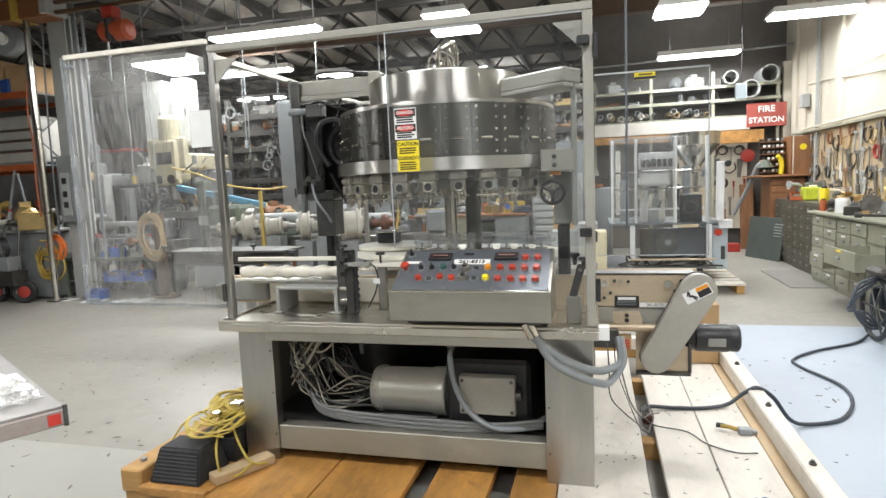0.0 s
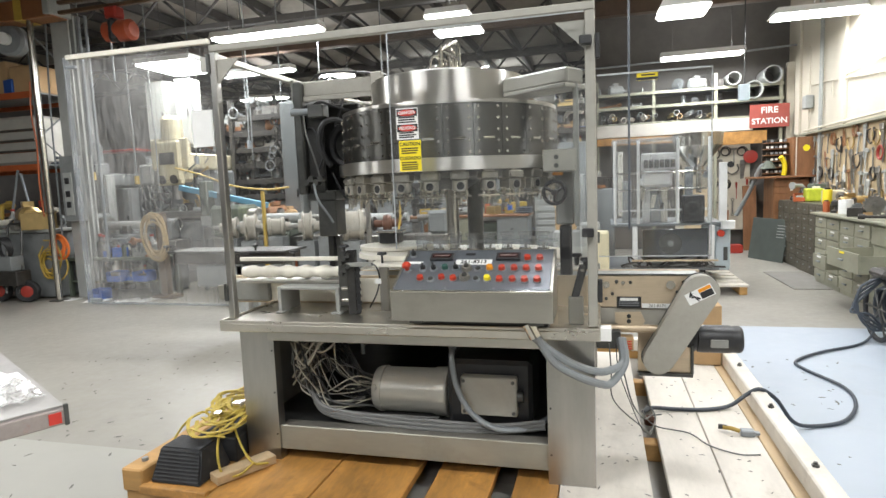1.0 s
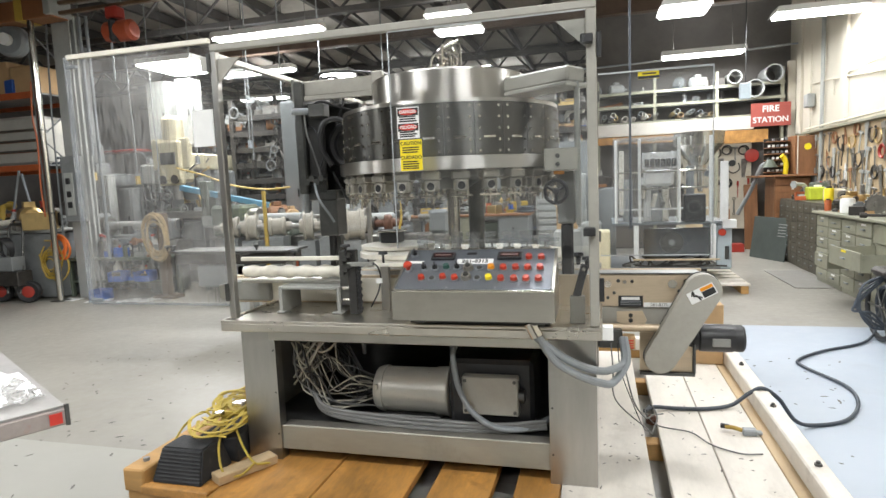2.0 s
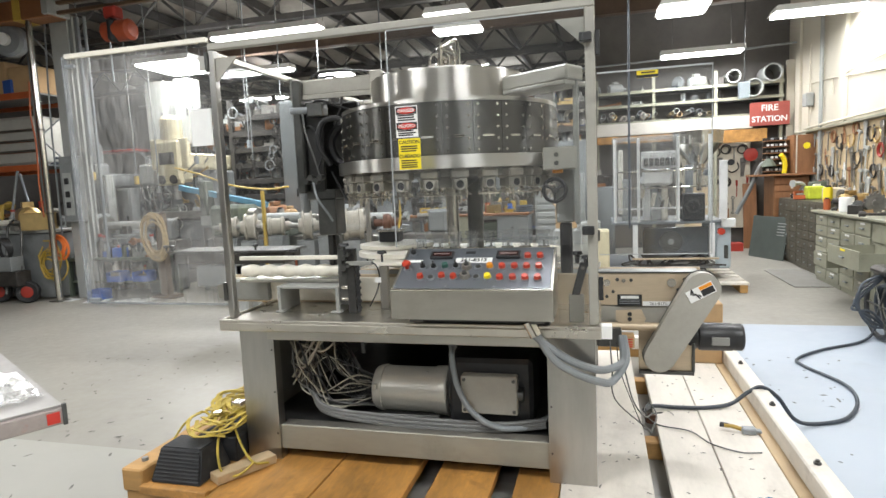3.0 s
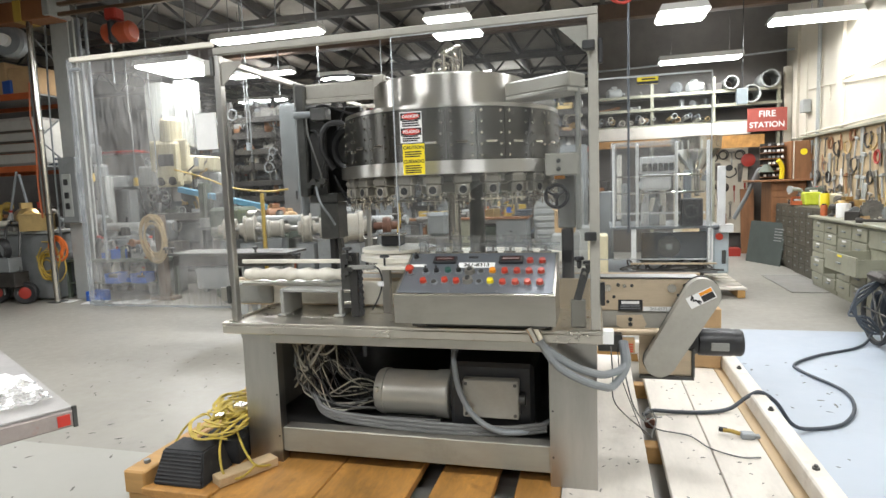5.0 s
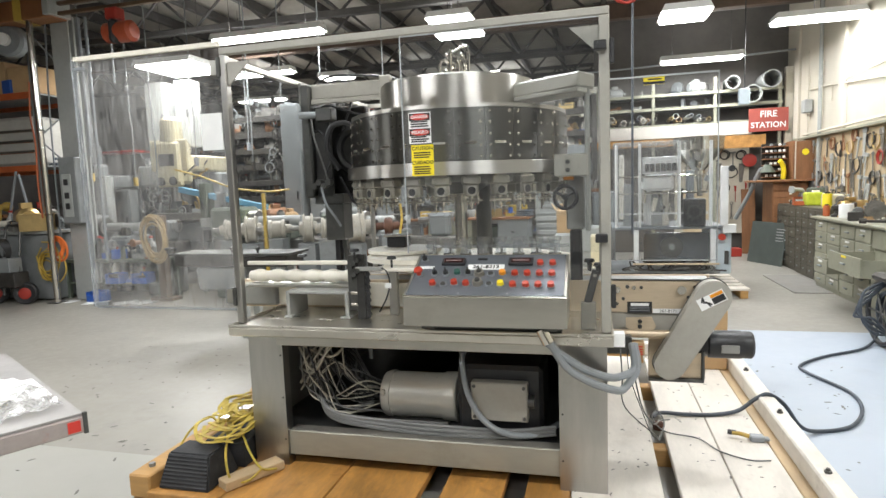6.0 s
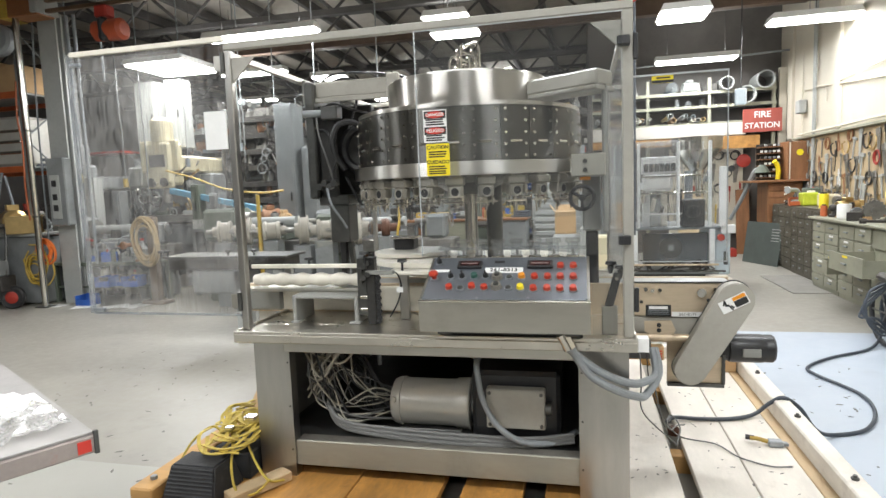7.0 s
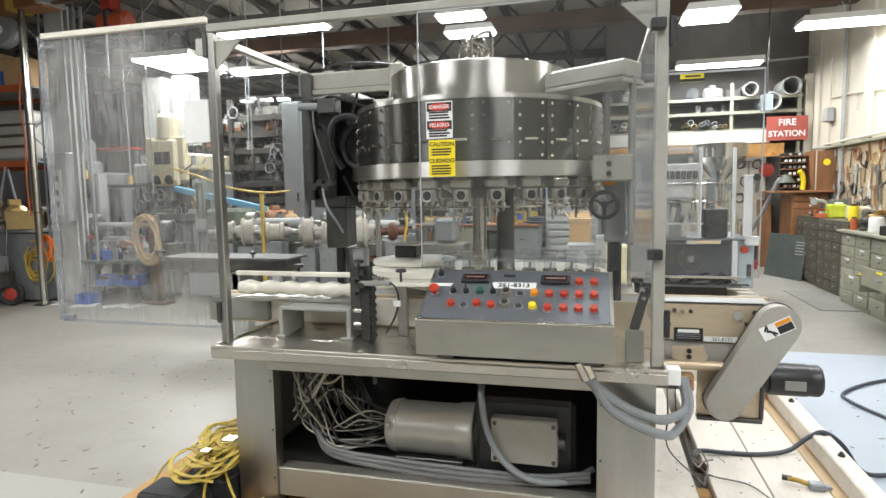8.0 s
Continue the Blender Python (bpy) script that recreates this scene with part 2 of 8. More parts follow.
TANPINE = mat("tan_pine", (0.50, 0.37, 0.22), 0.6, 0.0, 0.2, 1.8, 0.12, (5, 0.8, 5), dirt=0.4, dirtcol=(0.3, 0.2, 0.11))
OAKY = mat("weathered_timber", (0.43, 0.245, 0.085), 0.62, 0.0, 0.25, 1.6, 0.2, (0.8, 6, 6), dirt=0.4, dirtcol=(0.18, 0.11, 0.05), vary=0.12)
ROPE = mat("yellow_webbing", (0.46, 0.34, 0.055), 0.65, 0.0, 0.3, 25.0, 0.3, dirt=0.35, dirtcol=(0.18, 0.13, 0.04))
CARD = mat("cardboard", (0.50, 0.33, 0.17), 0.75, 0.0, 0.12, 5.0, 0.1, dirt=0.2, dirtcol=(0.28, 0.18, 0.1))
HOSE = mat("dark_hose", (0.05, 0.06, 0.075), 0.5, 0.0, 0.2, 10.0, 0.1)
ALU = mat("cast_aluminium", (0.66, 0.64, 0.58), 0.36, 0.4, 0.08, 4.0, 0.03, (0.6, 4, 4))
WIRE = mat("grey_cable", (0.15, 0.15, 0.145), 0.5, 0.0, 0.15, 12.0, 0.05)
PALEWIRE = mat("pale_cable", (0.42, 0.40, 0.33), 0.5, 0.0, 0.15, 12.0, 0.05)
ACRYLIC = clear("clear_acrylic", (0.96, 0.97, 0.975), 0.022, 0.04)
ACRYLIC_D = clear("scuffed_acrylic", (0.945, 0.945, 0.94), 0.145, 0.08, 0.95)
ACRYLIC_H = clear("hazy_acrylic", (0.92, 0.94, 0.96), 0.17, 0.1, 0.5)
EDGE = mat("polished_acrylic_edge", (0.42, 0.44, 0.45), 0.25, 0.0, 0.1, 10.0, 0.0)
BRUSHED = mat("lathe_brushed_steel", (0.60, 0.575, 0.53), 0.33, 1.0, 0.02, 1.0, 0.0, rvar=0.0)
for turned in (BRUSHED, DRUMSTEEL):
    nt_ = turned.node_tree
    tg_ = nt_.nodes.new("ShaderNodeTangent")
    tg_.direction_type, tg_.axis = "RADIAL", "Z"
    nt_.links.new(tg_.outputs[0], nt_.nodes["Principled BSDF"].inputs["Tangent"])
    nt_.nodes["Principled BSDF"].inputs["Anisotropic"].default_value = 1.0
    nt_.nodes["Principled BSDF"].inputs["Anisotropic Rotation"].default_value = 0.25
TUBEGLOW = lamp_mat("lit_diffuser", (1.0, 1.0, 0.97), 16.0)

# ---- the hall ----
FLOORM = mat("worn_concrete_paint", (0.285, 0.27, 0.235), 0.42, 0.0, 0.15, 0.9, 0.06, dirt=0.5, dirtcol=(0.2, 0.19, 0.17), fine=14)
FLOORB = mat("blue_grey_floor", (0.385, 0.435, 0.50), 0.42, 0.0, 0.08, 0.6, 0.06, dirt=0.3, dirtcol=(0.33, 0.34, 0.36), fine=14)
WALLM = mat("cream_wall_paint", (0.59, 0.545, 0.45), 0.6, 0.0, 0.07, 0.8, 0.08, dirt=0.25, dirtcol=(0.5, 0.44, 0.33))
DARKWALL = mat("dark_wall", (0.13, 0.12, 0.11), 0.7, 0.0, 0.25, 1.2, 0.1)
DECKM = mat("dull_roof_deck", (0.46, 0.43, 0.38), 0.6, 0.2, 0.2, 2.0, 0.05)
TRUSSM = mat("truss_paint", (0.09, 0.085, 0.08), 0.55, 0.2, 0.25, 4.0, 0.05)

XW, YB, XL, YF, ZR, YFAR = 3.72, 13.4, -15.0, -6.0, 5.3, 25.0
single("floor", box(B(), XL, XW + 0.3, YF, YFAR + 0.3, -0.2, 0.0), FLOORM, "pale worn painted concrete workshop floor", "floor", "structure")
# Thin strip in a bluer tone than the floor.
single("floor_paint", box(B(), 1.02, XW - 0.02, -2.0, 6.45, 0.0, 0.004), FLOORB, "blue-grey strip of floor", "floor", "structure")
FLOORP = mat("pale_floor", (0.345, 0.337, 0.302), 0.42, 0.0, 0.10, 0.6, 0.06, dirt=0.22, dirtcol=(0.36, 0.35, 0.32), fine=14)
single("floor_paint", box(B(), XL, 1.02, -2.0, 2.92, 0.0, 0.004), FLOORP, "paler strip of floor", "floor", "structure")
single("wall_east", box(B(), XW, XW + 0.25, YF, YB, 0, ZR), WALLM, "cream painted wall", "wall", "structure")
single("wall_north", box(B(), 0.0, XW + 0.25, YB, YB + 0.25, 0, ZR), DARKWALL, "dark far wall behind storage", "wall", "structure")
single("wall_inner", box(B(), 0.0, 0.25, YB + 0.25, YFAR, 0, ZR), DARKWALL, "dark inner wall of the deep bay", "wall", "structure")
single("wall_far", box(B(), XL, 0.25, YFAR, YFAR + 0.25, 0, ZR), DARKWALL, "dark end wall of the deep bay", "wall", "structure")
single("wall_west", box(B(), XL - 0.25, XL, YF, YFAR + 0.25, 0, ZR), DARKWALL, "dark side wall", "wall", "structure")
# Unseen wall, kept dark so the steel reflects a dark room.
single("wall_south", box(B(), XL - 0.25, XW + 0.25, YF - 0.25, YF, 0, ZR), DARKWALL, "dark unseen wall closing the hall", "wall", "structure")


def roof():
    bm = B()
    n = int((YFAR - YF) / 0.12)
    rows = []
    for i in range(n + 1):
        y = YF + (YFAR + 0.25 - YF) * i / n
        z = ZR + (0.045 if i % 2 else 0.0)
        rows.append([bm.verts.new((XL - 0.25, y, z)), bm.verts.new((XW + 0.25, y, z))])
    for a, b in zip(rows, rows[1:]):
        bm.faces.new((a[0], a[1], b[1], b[0]))
    r = bmesh.ops.extrude_face_region(bm, geom=bm.faces[:])
    bmesh.ops.translate(bm, vec=(0, 0, 0.12), verts=[v for v in r["geom"] if isinstance(v, bmesh.types.BMVert)])
    return single("ceiling", bm, DECKM, "dull corrugated metal roof deck", "ceiling", "structure", smooth=20)


roof()


def truss(y):
    """An open web joist from wall to wall, and its crossing angles."""
    X1 = XW if y < YB else 0.0
    t = thing("roof_truss", (0, y, ZR - 0.75), "dark painted open-web steel roof truss", "truss", "roof trusses", "structure")
    for nm, z in (("top_chord", ZR - 0.06), ("bottom_chord", ZR - 0.72)):
        part(nm, box(B(), XL, X1, y - 0.06, y + 0.06, z - 0.05, z + 0.05, 0.01), TRUSSM, t)
    bm = B()
    n = 26
    for i in range(n):
        x0 = XL + (X1 - XL) * i / n
        x1 = XL + (X1 - XL) * (i + 1) / n
        a, b = (ZR - 0.70, ZR - 0.08) if i % 2 else (ZR - 0.08, ZR - 0.70)
        cyl(bm, (x0, y, a), (x1, y, b), 0.028, seg=6)
    part("web", bm, TRUSSM, t)
    return t


for ty in (3.4, 7.6, 9.8, 12.0, 14.6, 17.2, 19.8, 22.4):
    truss(ty)
for px in [-13.0 + 1.1 * k for k in range(15)]:
    single("roof_purlin", box(B(), px - 0.05, px + 0.05, YF, YB if px > 0 else YFAR, ZR - 0.2, ZR - 0.02, 0.008), TRUSSM, "dark steel roof purlin", "beam", "structure", "purlins")


# ---- lamps ----
def fixture(x, y, z, length, width, along="x", power=70, glow=TUBEGLOW):
    """A hung strip light: white tray, lit diffuser and two hangers."""
    f = thing("strip_light", (x, y, z), "white hanging fluorescent strip light, switched on", "ceiling light", "strip lights")
    lx, ly = (length, width) if along == "x" else (width, length)
    bm = B()
    if along == "x":
        prism(bm, [(y - ly / 2, z + 0.0), (y - ly / 2 + 0.05, z + 0.1), (y + ly / 2 - 0.05, z + 0.1), (y + ly / 2, z + 0.0), (y + ly / 2 - 0.03, z + 0.02), (y - ly / 2 + 0.03, z + 0.02)], "x", x - lx / 2, x + lx / 2)
    else:
        prism(bm, [(x - lx / 2, z + 0.0), (x - lx / 2 + 0.05, z + 0.1), (x + lx / 2 - 0.05, z + 0.1), (x + lx / 2, z + 0.0), (x + lx / 2 - 0.03, z + 0.02), (x - lx / 2 + 0.03, z + 0.02)], "y", y - ly / 2, y + ly / 2)
    part("tray", bm, WHITE, f)
    part("diffuser", box(B(), x - lx / 2 + 0.03, x + lx / 2 - 0.03, y - ly / 2 + 0.035, y + ly / 2 - 0.035, z - 0.03, z + 0.015, 0.01), glow, f, "glowing diffuser")
    for s in (-0.35, 0.35):
        dx, dy = (s * lx, 0) if along == "x" else (0, s * ly)
        part("hanger", cyl(B(), (x + dx, y + dy, z + 0.1), (x + dx, y + dy, ZR), 0.005, seg=6), TRUSSM, f)
    la = bpy.data.lights.new("strip_lamp", "AREA")
    la.shape, la.size, la.size_y, la.energy, la.color = "RECTANGLE", lx, ly, power, (0.95, 0.975, 1.0)
    lo = new("strip_lamp", la)
    lo.location = (x, y, z - 0.05)
    # Upward fill lamp added over the tray to brighten the roof deck.
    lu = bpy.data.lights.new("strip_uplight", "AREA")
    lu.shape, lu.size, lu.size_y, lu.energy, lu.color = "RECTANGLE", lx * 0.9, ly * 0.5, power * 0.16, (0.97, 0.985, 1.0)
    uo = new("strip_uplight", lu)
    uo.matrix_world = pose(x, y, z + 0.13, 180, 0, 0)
    return f


POWER = 88
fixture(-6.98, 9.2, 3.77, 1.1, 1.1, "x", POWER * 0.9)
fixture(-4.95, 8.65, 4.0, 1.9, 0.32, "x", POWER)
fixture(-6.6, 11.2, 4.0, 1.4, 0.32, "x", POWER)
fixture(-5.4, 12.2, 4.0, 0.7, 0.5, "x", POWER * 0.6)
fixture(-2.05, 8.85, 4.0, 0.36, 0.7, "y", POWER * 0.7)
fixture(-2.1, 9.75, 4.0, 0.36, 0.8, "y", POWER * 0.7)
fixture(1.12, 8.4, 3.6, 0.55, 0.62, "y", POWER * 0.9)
# Three fixtures added deep in the bay to light it.
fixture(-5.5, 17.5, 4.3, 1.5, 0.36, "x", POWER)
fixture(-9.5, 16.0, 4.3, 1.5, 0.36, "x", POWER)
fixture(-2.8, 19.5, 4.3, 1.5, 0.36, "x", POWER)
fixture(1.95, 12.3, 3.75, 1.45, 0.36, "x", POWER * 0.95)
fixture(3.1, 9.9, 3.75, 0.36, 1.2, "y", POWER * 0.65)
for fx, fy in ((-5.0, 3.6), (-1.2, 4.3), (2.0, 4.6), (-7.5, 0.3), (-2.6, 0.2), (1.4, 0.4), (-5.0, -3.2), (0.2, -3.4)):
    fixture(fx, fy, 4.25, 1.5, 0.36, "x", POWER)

# ---- skid under the machine ----
DECK = 0.14


def skid():
    s = thing("timber_skid", (-0.6, 3.4, 0), "large timber shipping skid of pale pine planks with edge rails", "skid")
    part("runner", box(B(), -2.19, 1.02, 2.35, 2.44, 0.0, 0.098, 0.006), OAKY, s, "dark weathered end timber")
    for y in (3.3, 4.3, 5.2):
        part("runner", box(B(), -2.2, 1.0, y, y + 0.09, 0.0, 0.098, 0.006), OAKY, s)
    # boards run away from the machine's front, with gaps between groups
    def board(x0, x1, y0, y1, material, dz=0.0):
        part("plank", box(B(), x0, x1, y0, y1, 0.1 + dz, DECK + dz, 0.004), material, s)
    for x0, x1 in ((-2.07, -1.70), (-1.695, -1.22), (-1.215, -0.80)):
        board(x0, x1, 2.345 if x1 < -1.6 else 2.27, 4.9, PINEX, random.uniform(-0.003, 0.003))
    for x0, x1 in ((-0.70, -0.42),):
        board(x0, x1, 2.345 if x1 < -1.6 else 2.27, 4.9, PINEX, random.uniform(-0.003, 0.003))
    board(-0.32, -0.12, 2.27, 4.9, PINEX)
    for x0, x1 in ((-0.115, 0.285),):
        board(x0, x1, 2.1, 4.9, PINE, random.uniform(-0.003, 0.003))
    # Narrow board added in darker tan along the rail's inner side.
    board(0.868, 0.935, 2.1, 4.92, TANPINE)
    for x0, x1 in ((0.36, 0.605), (0.61, 0.864)):
        board(x0, x1, 2.1, 5.0, PINE, random.uniform(-0.003, 0.003))
    part("edge_rail", box(B(), 0.92, 1.01, 2.0, 4.92, 0.142, 0.245, 0.008), PINE, s, "pale square edge rail with bolts")
    part("edge_rail", box(B(), 0.3, 1.0, 4.93, 5.02, 0.142, 0.24, 0.008), PINE, s)
    part("edge_rail", box(B(), -2.195, -2.075, 2.335, 4.7, 0.1, 0.215, 0.008), OAKY, s, "amber square edge rail with bolts")
    for y in (2.86, 3.55, 4.3):
        b = cyl(B(), (0.965, y, 0.245), (0.965, y, 0.256), 0.016, seg=6)
        cyl(b, (0.965, y, 0.256), (0.965, y, 0.266), 0.009, seg=8)
        part("bolt", b, DARKSTEEL, s)
    for y in (2.43, 3.2):
        part("bolt", cyl(B(), (-2.135, y, 0.215), (-2.135, y, 0.232), 0.016, seg=6), GALV, s)


skid()

# ---- the filling machine ----
MX0, MX1, MY0, MY1, MT = -1.75, 0.072, 2.575, 4.58, 0.9
CX, CY = -0.75, 3.42
fm = thing("filling_machine", (-0.84, 3.3, DECK), "stainless rotary filling machine with valve drum behind clear guards", "filling machine")

# table and frame
tt = part("table_top", box(B(), MX0, MX1, MY0, MY1, MT - 0.052, MT - 0.012, 0.004), TABLESTEEL, fm, "brushed steel table top with a raised rim")
for a in ((MX0, MX1, MY0, MY0 + 0.012), (MX0, MX1, MY1 - 0.012, MY1), (MX0, MX0 + 0.012, MY0 + 0.0125, MY1 - 0.0125), (MX1 - 0.012, MX1, MY0 + 0.0125, MY1 - 0.0125)):
    part("rim", box(B(), *a, MT - 0.0118, MT + 0.003, 0.003), TABLESTEEL, tt)


def corner_leg(x0, x1, y, depth):
    """A folded sheet leg: side flange, front face and inner return in one sheet."""
    o, i, s = (x0, x1, 1) if x0 < -1 else (x1, x0, -1)
    t = 0.012 * s
    return prism(B(), [(o, y + depth), (o, y), (i, y), (i, y + 0.06), (i - t, y + 0.06), (i - t, y + 0.012), (o + t, y + 0.012), (o + t, y + depth)], "z", DECK, MT - 0.05)


for x0, x1 in ((-1.725, -1.535), (-0.165, 0.045)):
    lg = part("leg", corner_leg(x0, x1, 2.70, 0.2), STEEL_V, fm, "folded brushed steel leg")
    for bz in (0.28, 0.5, 0.72):
        bx = x1 - 0.012 if x0 < -1 else x0 + 0.014
        part("rivet", cyl(B(), (bx, 2.70, bz), (bx, 2.697, bz), 0.005, seg=8), DARKSTEEL, lg)
    b2 = box(B(), x0, x1, 4.48, 4.492, DECK, MT - 0.05, 0.004)
    part("leg", b2, STEEL_V, fm)
part("apron", box(B(), -1.54, -0.16, 2.655, 2.667, 0.785, 0.85, 0.003), STEEL, fm)
lr = part("lower_rail", box(B(), -1.537, -0.163, 2.715, 2.727, 0.195, 0.322, 0.003), mat("dull_rail_steel", (0.33, 0.32, 0.27), 0.5, 0.45, 0.18, 2.0, 0.03, (0.6, 1, 2), dirt=0.3, dirtcol=(0.2, 0.18, 0.13)), fm, "dull steel lower rail")
part("rail_flange", box(B(), -1.537, -0.163, 2.7275, 2.80, 0.311, 0.320, 0.003), VALVESTEEL, lr, "grey-brown steel flange")
part("shelf", box(B(), -1.698, 0.018, 2.80, 4.47, 0.295, 0.31), DARKSTEEL, fm, "dark steel base shelf")
# Unseen back panel added in dark steel to keep the base interior dark.
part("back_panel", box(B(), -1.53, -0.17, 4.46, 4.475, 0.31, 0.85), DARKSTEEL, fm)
part("side_panel", box(B(), 0.02, 0.032, 2.92, 4.455, 0.2, 0.85), GREYPAINT, fm)
part("side_panel", box(B(), -1.712, -1.70, 2.92, 4.455, 0.2, 0.85), GREYPAINT, fm)

# drive inside the base
mz, my = 0.438, 3.02
dm = lathe(B(), [(0, 0), (0.085, 0.0), (0.112, 0.012), (0.122, 0.035), (0.124, 0.06), (0.118, 0.062), (0.118, 0.34), (0.126, 0.342), (0.128, 0.40), (0.118, 0.42), (0.07, 0.425), (0, 0.425)], (0, 0, 0), 48, pose(-1.115, my, mz, 0, 90, 0))
drive = part("drive_motor", dm, ALU, fm, "satin aluminium electric motor")
part("foot", box(B(), -1.06, -0.74, my - 0.1, my + 0.1, 0.31, 0.33, 0.004), DARKSTEEL, drive)
part("lug", box(B(), -1.09, -1.07, my - 0.135, my - 0.115, mz + 0.03, mz + 0.06, 0.003), ALU, drive)
part("band", torus(B(), (-0.70, my, mz), 0.128, 0.006, X, 40, 6), ALU, drive)
gear = part("gearbox", box(B(), -0.67, -0.25, 2.86, 3.2, 0.32, 0.66, 0.02), BLACK, fm, "dark cast gearbox")
gp = part("cover_plate", box(B(), -0.592, -0.318, 2.80, 2.86, 0.405, 0.594, 0.006), WARMGREY, gear, "warm grey terminal box cover")
for bx in (-0.575, -0.335):
    for bz in (0.425, 0.575):
        part("bolt", cyl(B(), (bx, 2.8, bz), (bx, 2.794, bz), 0.009, seg=6), DARKSTEEL, gear)
part("gland", cyl(B(), (-0.318, 2.83, 0.5), (-0.29, 2.83, 0.5), 0.03, seg=16), DARKSTEEL, gear)
part("adapter", cyl(B(), (-0.69, my, mz), (-0.66, my, mz), 0.1, seg=32), DARKSTEEL, gear)
part("junction_block", box(B(), -0.655, -0.62, 2.84, 2.87, 0.71, 0.755, 0.004), GALV, fm)
for sx in (-1.28, -0.95, -0.92, -0.88, -0.84, -0.43, -0.37, -0.33, -0.24):
    part("spindle", cyl(B(), (sx, 3.3, 0.72), (sx, 3.3, 0.85), random.choice((0.012, 0.018)), seg=10), random.choice((GALV, DARKSTEEL)), fm)
part("shaft", cyl(B(), (-1.22, 3.1, 0.6), (-1.22, 3.1, 0.85), 0.012, seg=10), GALV, fm)
part("lower_turret", cyl(B(), (CX, CY, 0.68), (CX, CY, 0.85), 0.33, seg=40), DARKSTEEL, fm, "black underside of the turret drive")


def hose(pts, r, material, name="cable", n=8, seg=8, parent=None, wave=0.0, label=""):
    return part(name, sweep(B(), pts, r, seg, n, wave), material, parent or fm, label)


hose([(-0.635, 2.84, 0.72), (-0.63, 2.80, 0.68), (-0.60, 2.77, 0.55), (-0.53, 2.76, 0.43), (-0.42, 2.77, 0.36), (-0.28, 2.82, 0.345), (-0.18, 2.9, 0.37)], 0.014, GALV, "conduit", 14, 10, None, 0.07, "grey flexible conduit")
for k in range(3):
    z = 0.33 + 0.016 * k
    hose([(-1.46 + 0.02 * k, 2.95, 0.52 - 0.02 * k), (-1.40, 2.84, 0.43 + 0.01 * k), (-1.30, 2.80, z + 0.03), (-1.0, 2.79 + 0.012 * k, z), (-0.7, 2.78 + 0.012 * k, z - 0.004), (-0.4, 2.80, z), (-0.19, 2.83, z + 0.02)], 0.011, WIRE, "cable", 10, 8)
rc = random.Random(4)
for k in range(8):
    x0 = -1.52 + 0.012 * k
    y0 = rc.uniform(2.82, 3.0)
    hose([(x0, y0, rc.uniform(0.70, 0.84)), (x0 + rc.uniform(0.0, 0.06), y0 - 0.04, rc.uniform(0.58, 0.68)), (-1.43 + rc.uniform(-0.05, 0.07), 2.84, rc.uniform(0.46, 0.56)), (-1.32 + rc.uniform(-0.04, 0.04), 2.85, rc.uniform(0.37, 0.42)), (-1.12 + rc.uniform(-0.05, 0.05), 2.92, rc.uniform(0.36, 0.42))], rc.choice((0.003, 0.004, 0.005)), rc.choice((PALEWIRE, WIRE, BLACK)), "cable", 7, 6)
for k in range(6):
    hose([(-1.53, 2.86, rc.uniform(0.4, 0.75)), (-1.42, 2.80 + rc.uniform(0, 0.08), rc.uniform(0.6, 0.82)), (-1.30, 2.83, rc.uniform(0.66, 0.84)), (-1.22, 2.95, 0.84)], 0.006, PALEWIRE, "cable", 7, 6)
for k in range(9):
    hose([(-1.45 + rc.uniform(-0.05, 0.2), 3.05, rc.uniform(0.6, 0.84)), (-1.3 + rc.uniform(-0.1, 0.1), 3.0, rc.uniform(0.5, 0.7)), (-1.2 + rc.uniform(-0.1, 0.1), 2.98, rc.uniform(0.36, 0.55)), (-1.08, 3.1, rc.uniform(0.33, 0.5))], 0.007, BLACK, "cable", 7, 6)

for k in range(14):
    hose([(-1.55 + rc.uniform(0, 0.05), 2.88 + rc.uniform(0, 0.1), rc.uniform(0.42, 0.80)), (-1.47 + rc.uniform(-0.03, 0.05), 2.86 + rc.uniform(0, 0.08), rc.uniform(0.45, 0.82)), (-1.38 + rc.uniform(-0.05, 0.05), 2.88 + rc.uniform(0, 0.1), rc.uniform(0.40, 0.80)), (-1.25 + rc.uniform(-0.06, 0.08), 2.95, rc.uniform(0.40, 0.6)), (-1.08, 3.05, rc.uniform(0.40, 0.48))], rc.choice((0.003, 0.0035, 0.0045)), rc.choice((PALEWIRE, PALEWIRE, WIRE, BLACK)), "cable", 7, 6)
for k in range(5):
    x = -0.95 + 0.16 * k
    hose([(x, 3.1, 0.84), (x + rc.uniform(-0.06, 0.06), 3.02, 0.76), (x + rc.uniform(-0.1, 0.1), 3.05, 0.70), (x + rc.uniform(-0.1, 0.1), 3.1, 0.84)], 0.006, BLACK, "cable", 7, 6)

# control console
ZB, ZF, ZT, YFr, YBk = 0.95, 1.076, 1.222, 2.455, 2.735
CL, CR = -0.80, -0.113
con = part("control_console", prism(B(), [(YFr, ZB), (YFr, ZF), (YBk, ZT), (YBk, ZB)], "x", CL, CR), STEEL, fm, "brushed steel control console with a sloping button panel", 20)
slope = math.atan2(ZT - ZF, YBk - YFr)
PL = Matrix.Translation((CL, YFr, ZF)) @ Matrix.Rotation(slope, 4, "X")
PW, PH = CR - CL, math.hypot(ZT - ZF, YBk - YFr)


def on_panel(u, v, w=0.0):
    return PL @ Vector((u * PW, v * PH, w))


